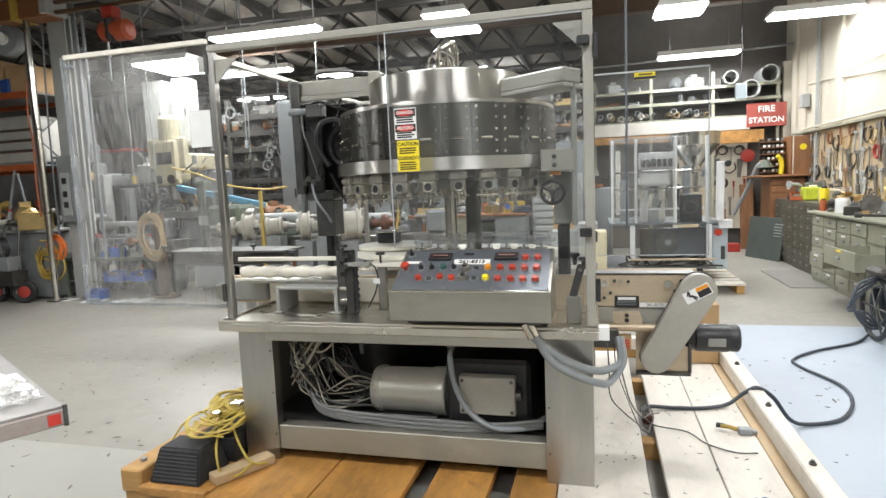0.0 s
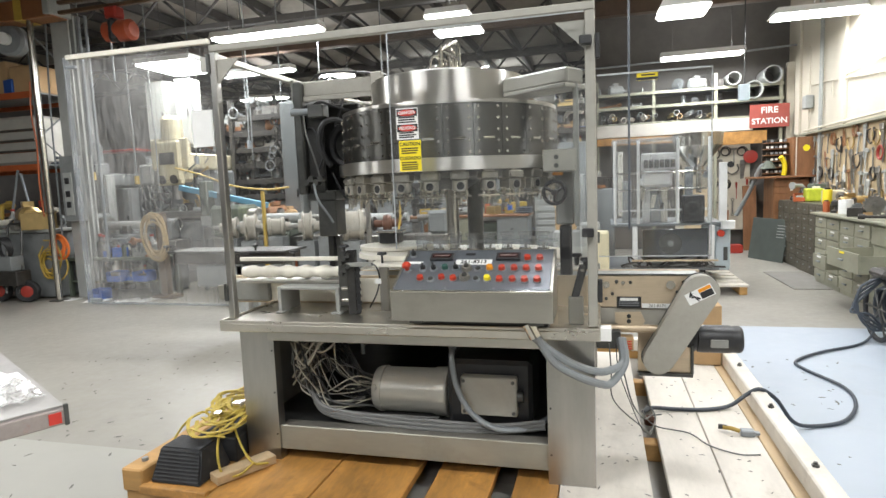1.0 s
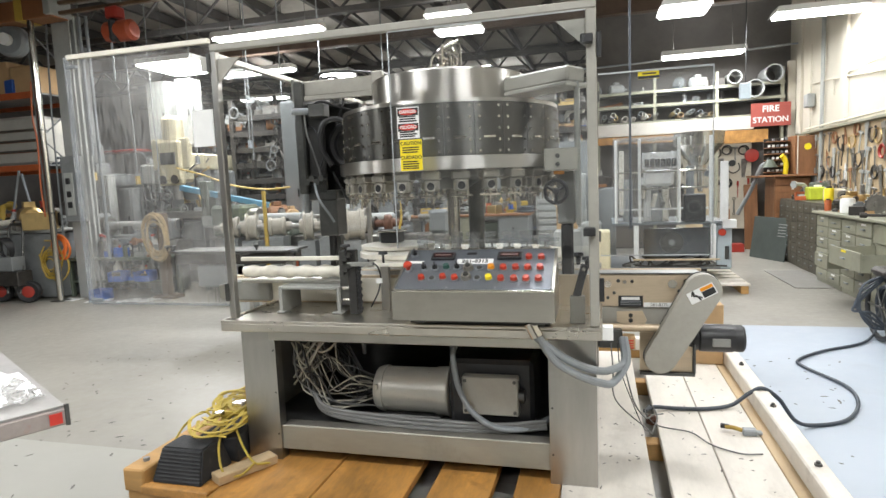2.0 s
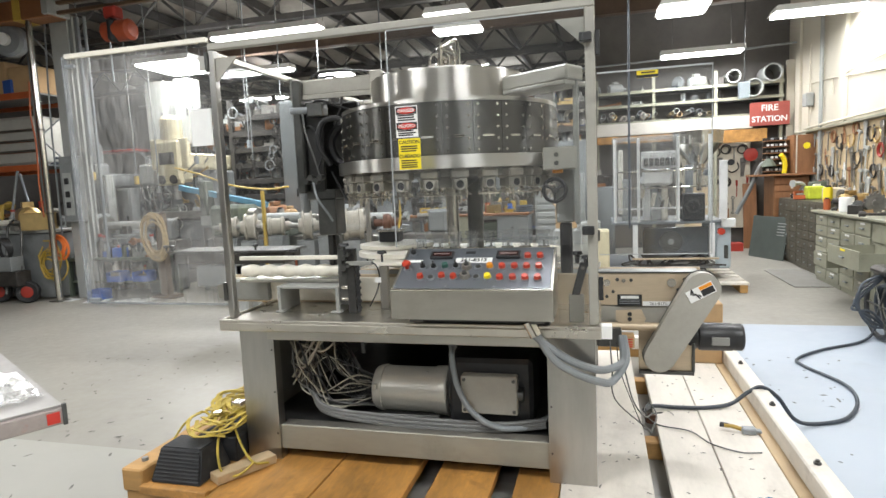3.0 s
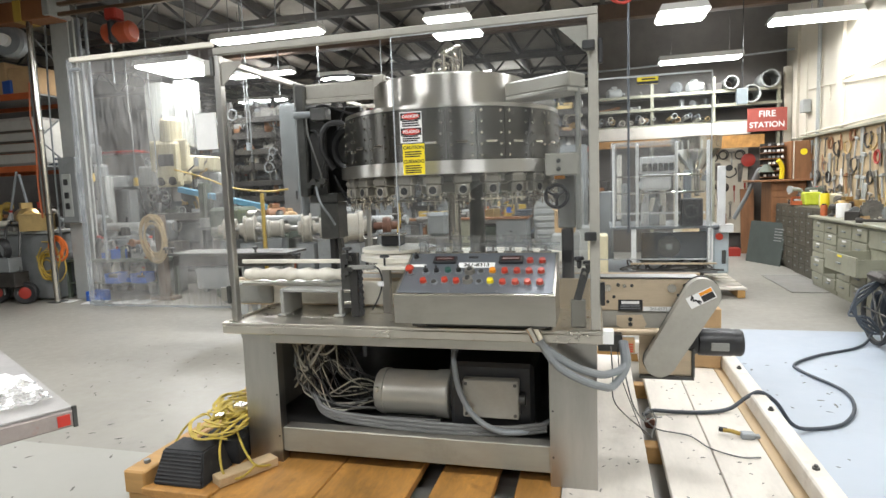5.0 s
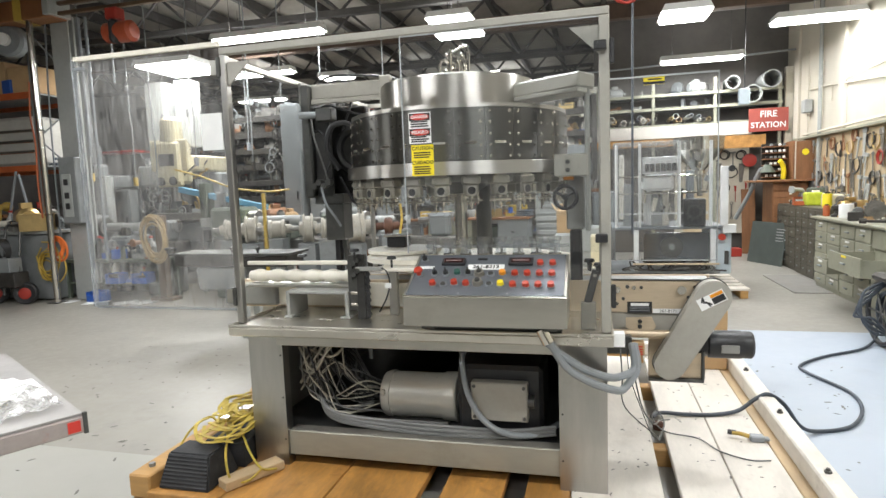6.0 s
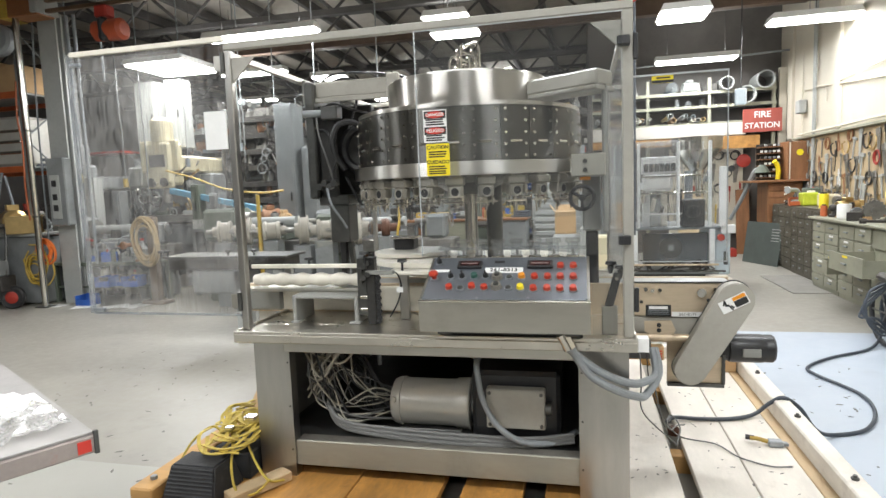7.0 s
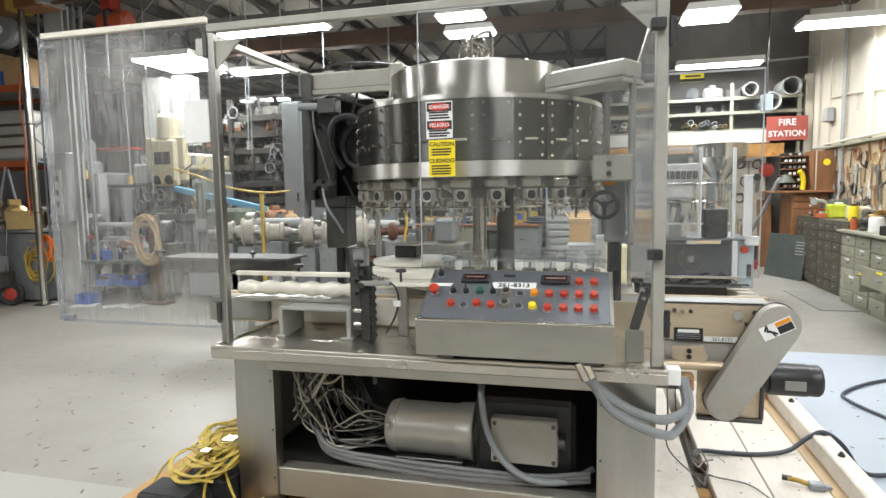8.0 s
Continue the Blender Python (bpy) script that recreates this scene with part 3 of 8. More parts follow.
part("face_plate", box(B(), 0.012, PW - 0.012, 0.01, PH - 0.01, 0.0005, 0.004, 0.001, PL), PANELGREY, con, "bluish grey face plate")
part("rim", box(B(), 0.0, PW, -0.002, 0.006, -0.002, 0.005, 0.001, PL), BRIGHT, con)
part("foot", box(B(), CL + 0.05, CR - 0.03, 2.60, 2.70, MT - 0.012, ZB, 0.004), DARKSTEEL, con)
for fx in (CL + 0.1, CR - 0.07):
    part("clamp", box(B(), fx - 0.03, fx + 0.03, 2.48, 2.60, ZB - 0.018, ZB, 0.003), DARKSTEEL, con)


def button(u, v, material, kind="push"):
    a, b = on_panel(u, v, 0.004), on_panel(u, v, 0.012)
    q = PL.to_3x3() @ Z
    bez = part("bezel", cyl(B(), a, b, 0.0175, 0.016, 20), GALV, con)
    if kind == "push":
        part("button", cyl(B(), b, b + q * 0.014, 0.0155, 0.013, 20), material, con)
    elif kind == "flat":
        part("button", cyl(B(), b, b + q * 0.003, 0.012, 0.011, 20), material, con)
    elif kind == "mushroom":
        part("button", lathe(B(), [(0, 0.036), (0.014, 0.034), (0.020, 0.026), (0.020, 0.02), (0.010, 0.016), (0.010, 0.0)], (0, 0, 0), 24, Matrix.Translation(b) @ Matrix.Rotation(slope, 4, "X")), material, con)
    else:
        part("knob", cyl(B(), b, b + q * 0.012, 0.012, 0.011, 16), material, con)
        part("lever", box(B(), -0.004, 0.004, -0.012, 0.014, 0.012, 0.024, 0.002, Matrix.Translation(b) @ Matrix.Rotation(slope, 4, "X") @ Matrix.Rotation(0.3, 4, "Z")), material, con)


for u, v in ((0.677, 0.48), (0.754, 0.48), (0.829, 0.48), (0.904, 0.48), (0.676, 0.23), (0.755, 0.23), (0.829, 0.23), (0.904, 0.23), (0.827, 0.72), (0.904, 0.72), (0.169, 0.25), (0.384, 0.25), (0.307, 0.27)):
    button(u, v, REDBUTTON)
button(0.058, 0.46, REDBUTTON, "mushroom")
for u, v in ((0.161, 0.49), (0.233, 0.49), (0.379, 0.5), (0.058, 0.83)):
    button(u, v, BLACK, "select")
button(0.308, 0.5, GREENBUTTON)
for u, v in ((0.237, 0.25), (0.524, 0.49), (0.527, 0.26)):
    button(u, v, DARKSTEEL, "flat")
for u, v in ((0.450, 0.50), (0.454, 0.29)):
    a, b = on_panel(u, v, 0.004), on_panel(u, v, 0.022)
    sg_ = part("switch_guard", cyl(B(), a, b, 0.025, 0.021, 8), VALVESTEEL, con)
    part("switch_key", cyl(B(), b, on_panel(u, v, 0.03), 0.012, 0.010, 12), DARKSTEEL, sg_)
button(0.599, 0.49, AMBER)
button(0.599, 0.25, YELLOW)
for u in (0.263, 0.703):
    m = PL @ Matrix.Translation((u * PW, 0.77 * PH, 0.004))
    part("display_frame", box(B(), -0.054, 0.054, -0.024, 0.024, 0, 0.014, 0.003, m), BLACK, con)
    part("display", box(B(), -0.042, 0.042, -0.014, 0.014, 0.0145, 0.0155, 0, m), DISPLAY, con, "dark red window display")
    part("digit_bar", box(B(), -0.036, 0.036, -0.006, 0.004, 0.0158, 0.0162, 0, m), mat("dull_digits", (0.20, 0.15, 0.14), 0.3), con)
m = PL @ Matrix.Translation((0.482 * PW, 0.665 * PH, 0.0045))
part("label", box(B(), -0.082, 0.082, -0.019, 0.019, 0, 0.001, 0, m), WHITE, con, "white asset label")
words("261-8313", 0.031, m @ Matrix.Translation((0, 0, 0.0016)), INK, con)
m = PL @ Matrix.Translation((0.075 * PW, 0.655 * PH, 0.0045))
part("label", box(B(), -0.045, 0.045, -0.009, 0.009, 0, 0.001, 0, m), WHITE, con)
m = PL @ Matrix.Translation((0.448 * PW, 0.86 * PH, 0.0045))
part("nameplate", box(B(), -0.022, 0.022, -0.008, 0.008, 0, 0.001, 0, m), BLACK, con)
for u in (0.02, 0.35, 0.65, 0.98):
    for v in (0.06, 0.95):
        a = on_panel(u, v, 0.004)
        part("screw", cyl(B(), a, a + (PL.to_3x3() @ Z) * 0.004, 0.005, seg=8), GALV, con)

# guard frame and clear panels
GZ, GY, GB = 2.205, 2.67, 4.53
GL, GR = -1.728, 0.042
for x, w in ((GL, 0.017), (GR, 0.021)):
    part("guard_post", box(B(), x - w, x + w, GY - 0.02, GY + 0.02, MT - 0.01, GZ, 0.004), WARMGREY if x > 0 else STEEL_V, fm, "square guard post")
    part("guard_post", box(B(), x - 0.016, x + 0.016, GB - 0.016, GB + 0.016, MT - 0.01, GZ, 0.004), STEEL_V, fm)
    part("guard_side_rail", box(B(), x - 0.014, x + 0.014, GY + 0.021, GB - 0.017, GZ - 0.035, GZ - 0.004, 0.004), STEEL, fm)
    s = 1 if x < -1 else -1
    xi = x + s * w
    part("gusset", prism(B(), [(xi, GZ - 0.035), (xi + s * 0.12, GZ - 0.035), (xi, GZ - 0.15)], "y", GY - 0.006, GY + 0.002), WARMGREY, fm)
part("guard_rail", box(B(), GL - 0.017, GR + 0.021, GY - 0.018, GY + 0.018, GZ + 0.001, GZ + 0.035, 0.004), WARMGREY, fm)
part("guard_rail", box(B(), GL + 0.017, GR - 0.017, GB - 0.014, GB + 0.014, GZ - 0.03, GZ, 0.004), STEEL, fm)
fp = part("clear_front_panel", box(B(), -0.812, 0.02, 2.60, 2.606, 1.245, 2.185, 0.001), ACRYLIC, fm, "clear acrylic front guard with warning stickers")
part("edge", box(B(), -0.816, -0.812, 2.60, 2.606, 1.245, 2.185), EDGE, fp)
part("edge", box(B(), -0.812, 0.02, 2.60, 2.606, 2.185, 2.189), EDGE, fp)
for bz in (1.30, 2.08):
    part("bracket", box(B(), 0.0, 0.05, 2.607, 2.648, bz - 0.018, bz + 0.018, 0.004), BLACK, fp)
part("clear_side_panel", box(B(), GR - 0.003, GR + 0.003, GY + 0.022, GB - 0.02, 1.0, GZ - 0.04), ACRYLIC_D, fm, "scuffed clear acrylic side guard")
part("clear_side_panel", box(B(), GL - 0.003, GL + 0.003, GY + 0.022, GB - 0.02, 1.2, GZ - 0.04), ACRYLIC, fm)
part("clear_low_panel", box(B(), -0.105, 0.018, 2.63, 2.636, 0.905, 1.19), ACRYLIC, fm)
part("clear_back_panel", box(B(), GL + 0.02, GR - 0.02, GB - 0.003, GB + 0.003, 1.3, GZ - 0.035), ACRYLIC, fm)
dr = part("guard_door", box(B(), -2.625, -1.752, 2.664, 2.670, 0.962, 2.262, 0.001), ACRYLIC_D, fm, "scuffed clear acrylic guard door, swung wide open")
part("door_edge", box(B(), -2.630, -2.605, 2.66, 2.674, 0.962, 2.262), clear("thick_edge", (0.72, 0.76, 0.80), 0.25, 0.1), dr)
part("door_top_edge", box(B(), -2.605, -1.752, 2.655, 2.679, 2.250, 2.272), WHITEPLASTIC, dr)
part("door_bottom_edge", box(B(), -2.605, -1.752, 2.66, 2.674, 0.956, 0.966), clear("thin_edge", (0.72, 0.76, 0.80), 0.2, 0.1), dr)
for hz in (1.03, 2.15):
    part("hinge", cyl(B(), (-1.748, 2.648, hz - 0.045), (-1.748, 2.648, hz + 0.045), 0.011, seg=12), DARKSTEEL, dr)
    part("hinge_plate", box(B(), -1.80, -1.75, 2.655, 2.663, hz - 0.035, hz + 0.035, 0.002), STEEL, dr)
part("latch", box(B(), -2.60, -2.53, 2.645, 2.662, 0.972, 0.99, 0.002), GALV, dr)
part("latch", box(B(), -2.60, -2.54, 2.645, 2.662, 2.20, 2.215, 0.002), GALV, dr)
part("taped_sheet", box(B(), -1.872, -1.755, 2.655, 2.662, 1.758, 1.935, 0), WHITE, dr, "blank white sheet taped to the door")
for hz in (1.05, 2.06):
    part("hinge", box(B(), GR + 0.021, GR + 0.04, 2.645, 2.665, hz - 0.05, hz + 0.05, 0.003), BLACK, fm)


bd = part("back_guard_door", box(B(), 0.066, 0.822, GB + 0.02, GB + 0.026, 0.962, 2.25, 0.001), ACRYLIC, fm, "clear acrylic rear guard door, swung wide open")
part("door_edge", box(B(), 0.823, 0.829, GB + 0.016, GB + 0.030, 0.962, 2.25), EDGE, bd)
part("door_top_edge", box(B(), 0.066, 0.829, GB + 0.014, GB + 0.032, 2.251, 2.262), EDGE, bd)
part("door_bottom_edge", box(B(), 0.066, 0.829, GB + 0.017, GB + 0.029, 0.954, 0.961), EDGE, bd)
part("warning_sticker", box(B(), 0.335, 0.475, GB + 0.0165, GB + 0.0185, 2.198, 2.248), YELLOW, bd, "yellow and black warning sticker")
part("sticker_bar", box(B(), 0.335, 0.475, GB + 0.0145, GB + 0.016, 2.199, 2.218), INK, bd)
part("sticker_bar", box(B(), 0.365, 0.455, GB + 0.0145, GB + 0.016, 2.228, 2.238), INK, bd)
for hz in (1.1, 2.1):
    part("hinge", cyl(B(), (0.062, GB + 0.018, hz - 0.04), (0.062, GB + 0.018, hz + 0.04), 0.010, seg=12), DARKSTEEL, bd)


def sticker(x0, x1, z0, z1, ground, name):
    return part(name, box(B(), x0, x1, 2.5975, 2.5995, z0, z1), ground, fp)


def face(x, z, y=2.597):
    return pose(x, y, z, 90, 0, 0)


dz0, dz1, sx0, sx1 = 1.728, 1.862, -0.786, -0.686
sticker(sx0, sx1, dz0, dz1, WHITE, "danger_sticker")
for zc, text in ((1.842, "DANGER"), (1.776, "PELIGRO")):
    part("sticker_oval", lathe(B(), [(0, 0.0), (0.042, 0.0), (0.042, 0.0006), (0, 0.0006)], (0, 0, 0), 28, face((sx0 + sx1) / 2, zc, 2.5972) @ Matrix.Diagonal((1, 0.32, 1, 1))), REDINK, fp)
    part("sticker_band", box(B(), sx0 + 0.003, sx1 - 0.003, 2.5973, 2.5976, zc - 0.016, zc + 0.016), INK, fp)
    words(text, 0.019, face((sx0 + sx1) / 2, zc, 2.5960), WHITE, fp)
for z in (1.822, 1.812, 1.802, 1.756, 1.746, 1.737):
    part("sticker_bar", box(B(), sx0 + 0.01, sx1 - 0.01 - 0.012 * rc.random(), 2.597, 2.5975, z - 0.0032, z + 0.0032), INK, fp)
sticker(-0.778, -0.678, 1.588, 1.722, YELLOW, "caution_sticker")
for zc, text in ((1.706, "CAUTION"), (1.645, "CUIDADO")):
    words(text, 0.021, face(-0.728, zc, 2.5968), INK, fp)
for z in (1.688, 1.678, 1.668, 1.627, 1.617, 1.607, 1.598):
    part("sticker_bar", box(B(), -0.768, -0.69 - 0.01 * rc.random(), 2.597, 2.5975, z - 0.0028, z + 0.0028), INK, fp)

# turret: cap, drum, rail and valves
cap = part("turret_cap", lathe(B(), [(0, 2.10), (0.424, 2.10), (0.432, 2.092), (0.432, 1.925), (0.60, 1.925), (0.60, 1.907), (0, 1.907)], (CX, CY, 0), 96), BRUSHED, fm, "polished stainless turret cap", 20)
part("drum_core", lathe(B(), [(0, 1.905), (0.582, 1.905), (0.582, 1.60), (0.5, 1.56), (0, 1.56)], (CX, CY, 0), 96), DRUMSTEEL, fm, "dark steel turret drum")
N = 26
pb = lathe(B(), [(0.586, 1.655), (0.602, 1.655), (0.604, 1.657), (0.604, 1.903), (0.602, 1.905), (0.586, 1.905), (0.586, 1.655)], (0, 0, 0), 8, None, -96.8, -83.2)
bmesh.ops.holes_fill(pb, edges=[e for e in pb.edges if e.is_boundary])
panel_me = shared("drum_panel", pb, DRUMSTEEL)
bolt_me = shared("panel_bolt", cyl(B(), (0, -0.012, 0), (0, -0.018, 0), 0.0062, seg=8), BRIGHT)
clip_me = shared("panel_clip", box(B(), -0.03, 0.03, -0.02, -0.012, 1.765, 1.777, 0.002), BRIGHT)
vb = B()
box(vb, -0.044, 0.044, -0.034, 0.03, 1.545, 1.582, 0.005)
box(vb, -0.030, 0.030, -0.030, 0.03, 1.575, 1.615, 0.004)
box(vb, -0.036, 0.036, -0.026, 0.02, 1.49, 1.546, 0.008)
for sx in (-0.034, 0.034):
    cyl(vb, (sx, -0.034, 1.564), (sx, -0.040, 1.564), 0.006, seg=8)
valve_me = shared("valve_body", vb, VALVESTEEL)
rb = torus(B(), (0, -0.030, 1.515), 0.0225, 0.0048, Y, 24, 8)
cyl(rb, (0, -0.028, 1.515), (0, 0.0, 1.515), 0.0225, seg=20)
ring_me = shared("valve_ring", rb, VALVESTEEL)
# Black disc on the ring's solid face stands in for a shaded hollow.
bore_disc_me = shared("valve_bore_disc", cyl(B(), (0, -0.033, 1.515), (0, -0.026, 1.515), 0.0185, seg=20), BLACK)
nb = cyl(B(), (0, 0, 1.44), (0, 0, 1.50), 0.009, seg=12)
cyl(nb, (0, 0, 1.425), (0, 0, 1.44), 0.006, seg=12)
cyl(nb, (0.03, -0.01, 1.45), (0.03, -0.01, 1.56), 0.006, seg=8)
cyl(nb, (-0.03, -0.012, 1.41), (-0.03, -0.012, 1.50), 0.004, seg=8)
cyl(nb, (0, 0, 1.448), (0, 0, 1.458), 0.017, seg=14)
cyl(nb, (0.03, -0.01, 1.47), (0.03, -0.01, 1.482), 0.012, seg=10)
box(nb, -0.055, 0.055, -0.018, -0.006, 1.462, 1.472, 0.002)
nozzle_me = shared("nozzle", nb, BRIGHT)
skirt_me = shared("clear_skirt", box(B(), -0.05, 0.05, -0.004, 0.0, 1.43, 1.485), ACRYLIC)
for i in range(N):
    a = 360 / N * i + 4
    at = pose(CX, CY, 0, 0, 0, a)
    pn = piece("drum_panel", panel_me, fm, at)
    piece("panel_clip", clip_me, pn, Matrix.Identity(4)).matrix_basis = pose(0, -0.592, -0.03)
    for turn in (-4.7, 4.7):
        for bz in (1.675, 1.727, 1.780, 1.834, 1.886):
            piece("bolt", bolt_me, pn, Matrix.Identity(4)).matrix_basis = pose(0, 0, 0, 0, 0, turn) @ pose(0, -0.592, bz)
    vv = piece("valve", valve_me, fm, at @ pose(0, -0.575, 0))
    for nm, me in (("ring", ring_me), ("bore", bore_disc_me), ("nozzle", nozzle_me)):
        piece(nm, me, vv, Matrix.Translation((0, 0, 0)))
    if i % 2 == 0:
        piece("clear_skirt", skirt_me, vv, Matrix.Translation((0, 0, 0)))
for ob in fm.children:
    for ch in ob.children:
        if ob.name.split(".")[0] == "valve":
            ch.matrix_basis = Matrix.Identity(4)
part("band_rail", lathe(B(), [(0.628, 1.59), (0.634, 1.592), (0.634, 1.652), (0.628, 1.654), (0.624, 1.652), (0.624, 1.592), (0.628, 1.59)], (CX, CY, 0), 96), BRUSHED, fm, "bright steel band round the drum")
part("centre_column", cyl(B(), (CX, CY, MT - 0.012), (CX, CY, 1.56), 0.036, seg=28), BRIGHT, fm)
part("guide_rod", cyl(B(), (CX + 0.13, CY + 0.02, MT - 0.012), (CX + 0.13, CY + 0.02, 1.56), 0.045, seg=20), DARKSTEEL, fm)
part("turret_hub", cyl(B(), (CX, CY, 1.50), (CX, CY, 1.56), 0.10, 0.2, 40), DARKSTEEL, fm)
fit_ = part("feed_manifold", cyl(B(), (CX, CY, 2.1), (CX, CY, 2.16), 0.07, 0.05, 24), BRIGHT, fm, "cluster of steel feed fittings")
rm = random.Random(9)
for k in range(16):
    a = rm.uniform(0, 6.28)
    r = rm.uniform(0.02, 0.12)
    x, y = CX + r * math.cos(a), CY + r * math.sin(a)
    h = rm.uniform(2.18, 2.33)
    part("pipe", sweep(B(), [(x, y, 2.11), (x, y, h - 0.03), (x * 0.6 + CX * 0.4, y, h), (CX + rm.uniform(-0.07, 0.07), CY, h - 0.04)], 0.008, 8, 6), BRIGHT, fit_)
    part("nut", cyl(B(), (x, y, 2.14), (x, y, 2.165), 0.015, seg=6), BRIGHT, fit_)
part("cap_fitting", sweep(B(), [(CX + 0.2, CY - 0.1, 2.09), (CX + 0.2, CY - 0.1, 2.13), (CX + 0.26, CY - 0.1, 2.14)], 0.011, 8, 6), BRIGHT, fm)

# side columns, arms and slides
TOOLDARK_ = mat("black_oiled_steel", (0.045, 0.044, 0.042), 0.42, 0.5, 0.3, 8, 0.1, dirt=0.3, dirtcol=(0.12, 0.11, 0.1))
ub = part("slide_housing", box(B(), -1.70, -1.64, 3.36, 3.75, 1.50, 2.17, 0.01), DARKSTEEL, fm, "dark slide housing with hoses")
part("housing_back", box(B(), -1.64, -1.38, 3.60, 3.66, 1.48, 2.06, 0.008), TOOLDARK_, ub)
part("housing_ring", torus(B(), (-1.42, 3.55, 1.79), 0.13, 0.03, Y, 28, 8), BLACK, ub)
part("housing_disc", cyl(B(), (-1.42, 3.57, 1.79), (-1.42, 3.55, 1.79), 0.12, seg=28), DARKSTEEL, ub)
part("front_plate", box(B(), -1.638, -1.53, 3.40, 3.42, 1.50, 2.04, 0.006), TOOLDARK_, ub)
part("housing_foot", box(B(), -1.66, -1.47, 3.40, 3.62, 1.46, 1.52, 0.006), DARKSTEEL, ub)
part("air_cylinder", cyl(B(), (-1.68, 3.30, 1.985), (-1.48, 3.36, 1.985), 0.02, seg=16), GALV, ub)
part("clevis", box(B(), -1.57, -1.47, 3.29, 3.37, 1.945, 2.02, 0.006), DARKSTEEL, ub)
part("hose_loop", sweep(B(), [(-1.44, 3.30, 1.66), (-1.50, 3.28, 1.78), (-1.47, 3.28, 1.9), (-1.38, 3.3, 1.92), (-1.31, 3.34, 1.84), (-1.30, 3.36, 1.7)], 0.017, 8, 10), BLACK, ub)
part("air_hose", sweep(B(), [(-1.60, 3.3, 1.96), (-1.58, 3.28, 1.85), (-1.54, 3.28, 1.72), (-1.52, 3.3, 1.6), (-1.56, 3.3, 1.56)], 0.006, 6, 8), WIRE, ub)
for k in range(4):
    part("valve_knob", cyl(B(), (-1.60 + 0.03 * k, 3.28, 1.57 + 0.02 * (k % 2)), (-1.60 + 0.03 * k, 3.33, 1.57 + 0.02 * (k % 2)), 0.018, seg=12), DARKSTEEL, ub)
part("air_hose", sweep(B(), [(-1.55, 3.28, 1.56), (-1.53, 3.26, 1.50), (-1.51, 3.26, 1.45), (-1.47, 3.28, 1.38), (-1.45, 3.3, 1.33)], 0.007, 6, 8), GALV, ub)
part("lift_column", box(B(), -1.595, -1.475, 3.40, 3.54, 1.24, 1.46, 0.006), DARKSTEEL, fm, "grey lift column")
part("strut", box(B(), -1.560, -1.522, 3.44, 3.49, 0.888, 1.25, 0.004), BLACK, fm, "slim black lifting strut")
part("strut", box(B(), -0.014, 0.014, 3.46, 3.50, 0.0, 0.36, 0.003, pose(-1.47, 0, 0.888, 0, -6, 0)), DARKSTEEL, fm)
la_ = part("left_arm", box(B(), -1.69, -1.13, 3.40, 3.55, 2.08, 2.175, 0.01), WARMGREY, fm, "warm grey box-section arm")
part("flange", box(B(), -1.66, -1.14, 3.385, 3.40, 2.055, 2.085, 0.004), WARMGREY, la_)
part("end_plate", box(B(), -1.712, -1.69, 3.37, 3.58, 2.05, 2.185, 0.004), GREYPAINT, la_)
part("clamp", box(B(), -1.20, -1.13, 3.37, 3.58, 2.03, 2.19, 0.006), WARMGREY, la_)
ra = Matrix.Translation((-0.03, 3.02, 0)) @ Matrix.Rotation(radians(148), 4, "Z")
ra_ = part("right_arm", box(B(), 0.0, 0.40, -0.07, 0.07, 1.975, 2.05, 0.01, ra), WARMGREY, fm, "warm grey box-section arm")
part("flange", box(B(), 0.0, 0.38, -0.085, 0.085, 1.955, 1.975, 0.004, ra), WARMGREY, ra_)
part("column_plate", box(B(), -0.045, -0.02, 3.02, 3.12, 1.30, 1.98, 0.006), GREYPAINT, fm)
rbx = part("rail_clamp", box(B(), -0.19, -0.03, 3.0, 3.12, 1.565, 1.672, 0.006), WARMGREY, fm)
for bz in (1.595, 1.635):
    part("bolt", cyl(B(), (-0.125, 3.0, bz), (-0.125, 2.992, bz), 0.012, seg=6), DARKSTEEL, rbx)
rcx = part("right_column", box(B(), -0.14, -0.05, 3.12, 3.24, 1.30, 1.57, 0.008), GREYPAINT, fm)
part("bellows", box(B(), -0.125, -0.065, 3.14, 3.22, 0.89, 1.30, 0.01), BLACK, fm)
hw = part("handwheel", torus(B(), (-0.14, 3.05, 1.465), 0.055, 0.0095, (0.15, 1, 0), 32, 10), BLACK, fm, "black spoked handwheel")
part("hub", cyl(B(), (-0.14, 3.03, 1.465), (-0.14, 3.12, 1.465), 0.016, seg=16), BLACK, hw)
for k in range(3):
    a = radians(30 + 120 * k)
    part("spoke", cyl(B(), (-0.14, 3.05, 1.465), (-0.14 + 0.053 * math.cos(a), 3.05, 1.465 + 0.053 * math.sin(a)), 0.008, seg=8), BLACK, hw)
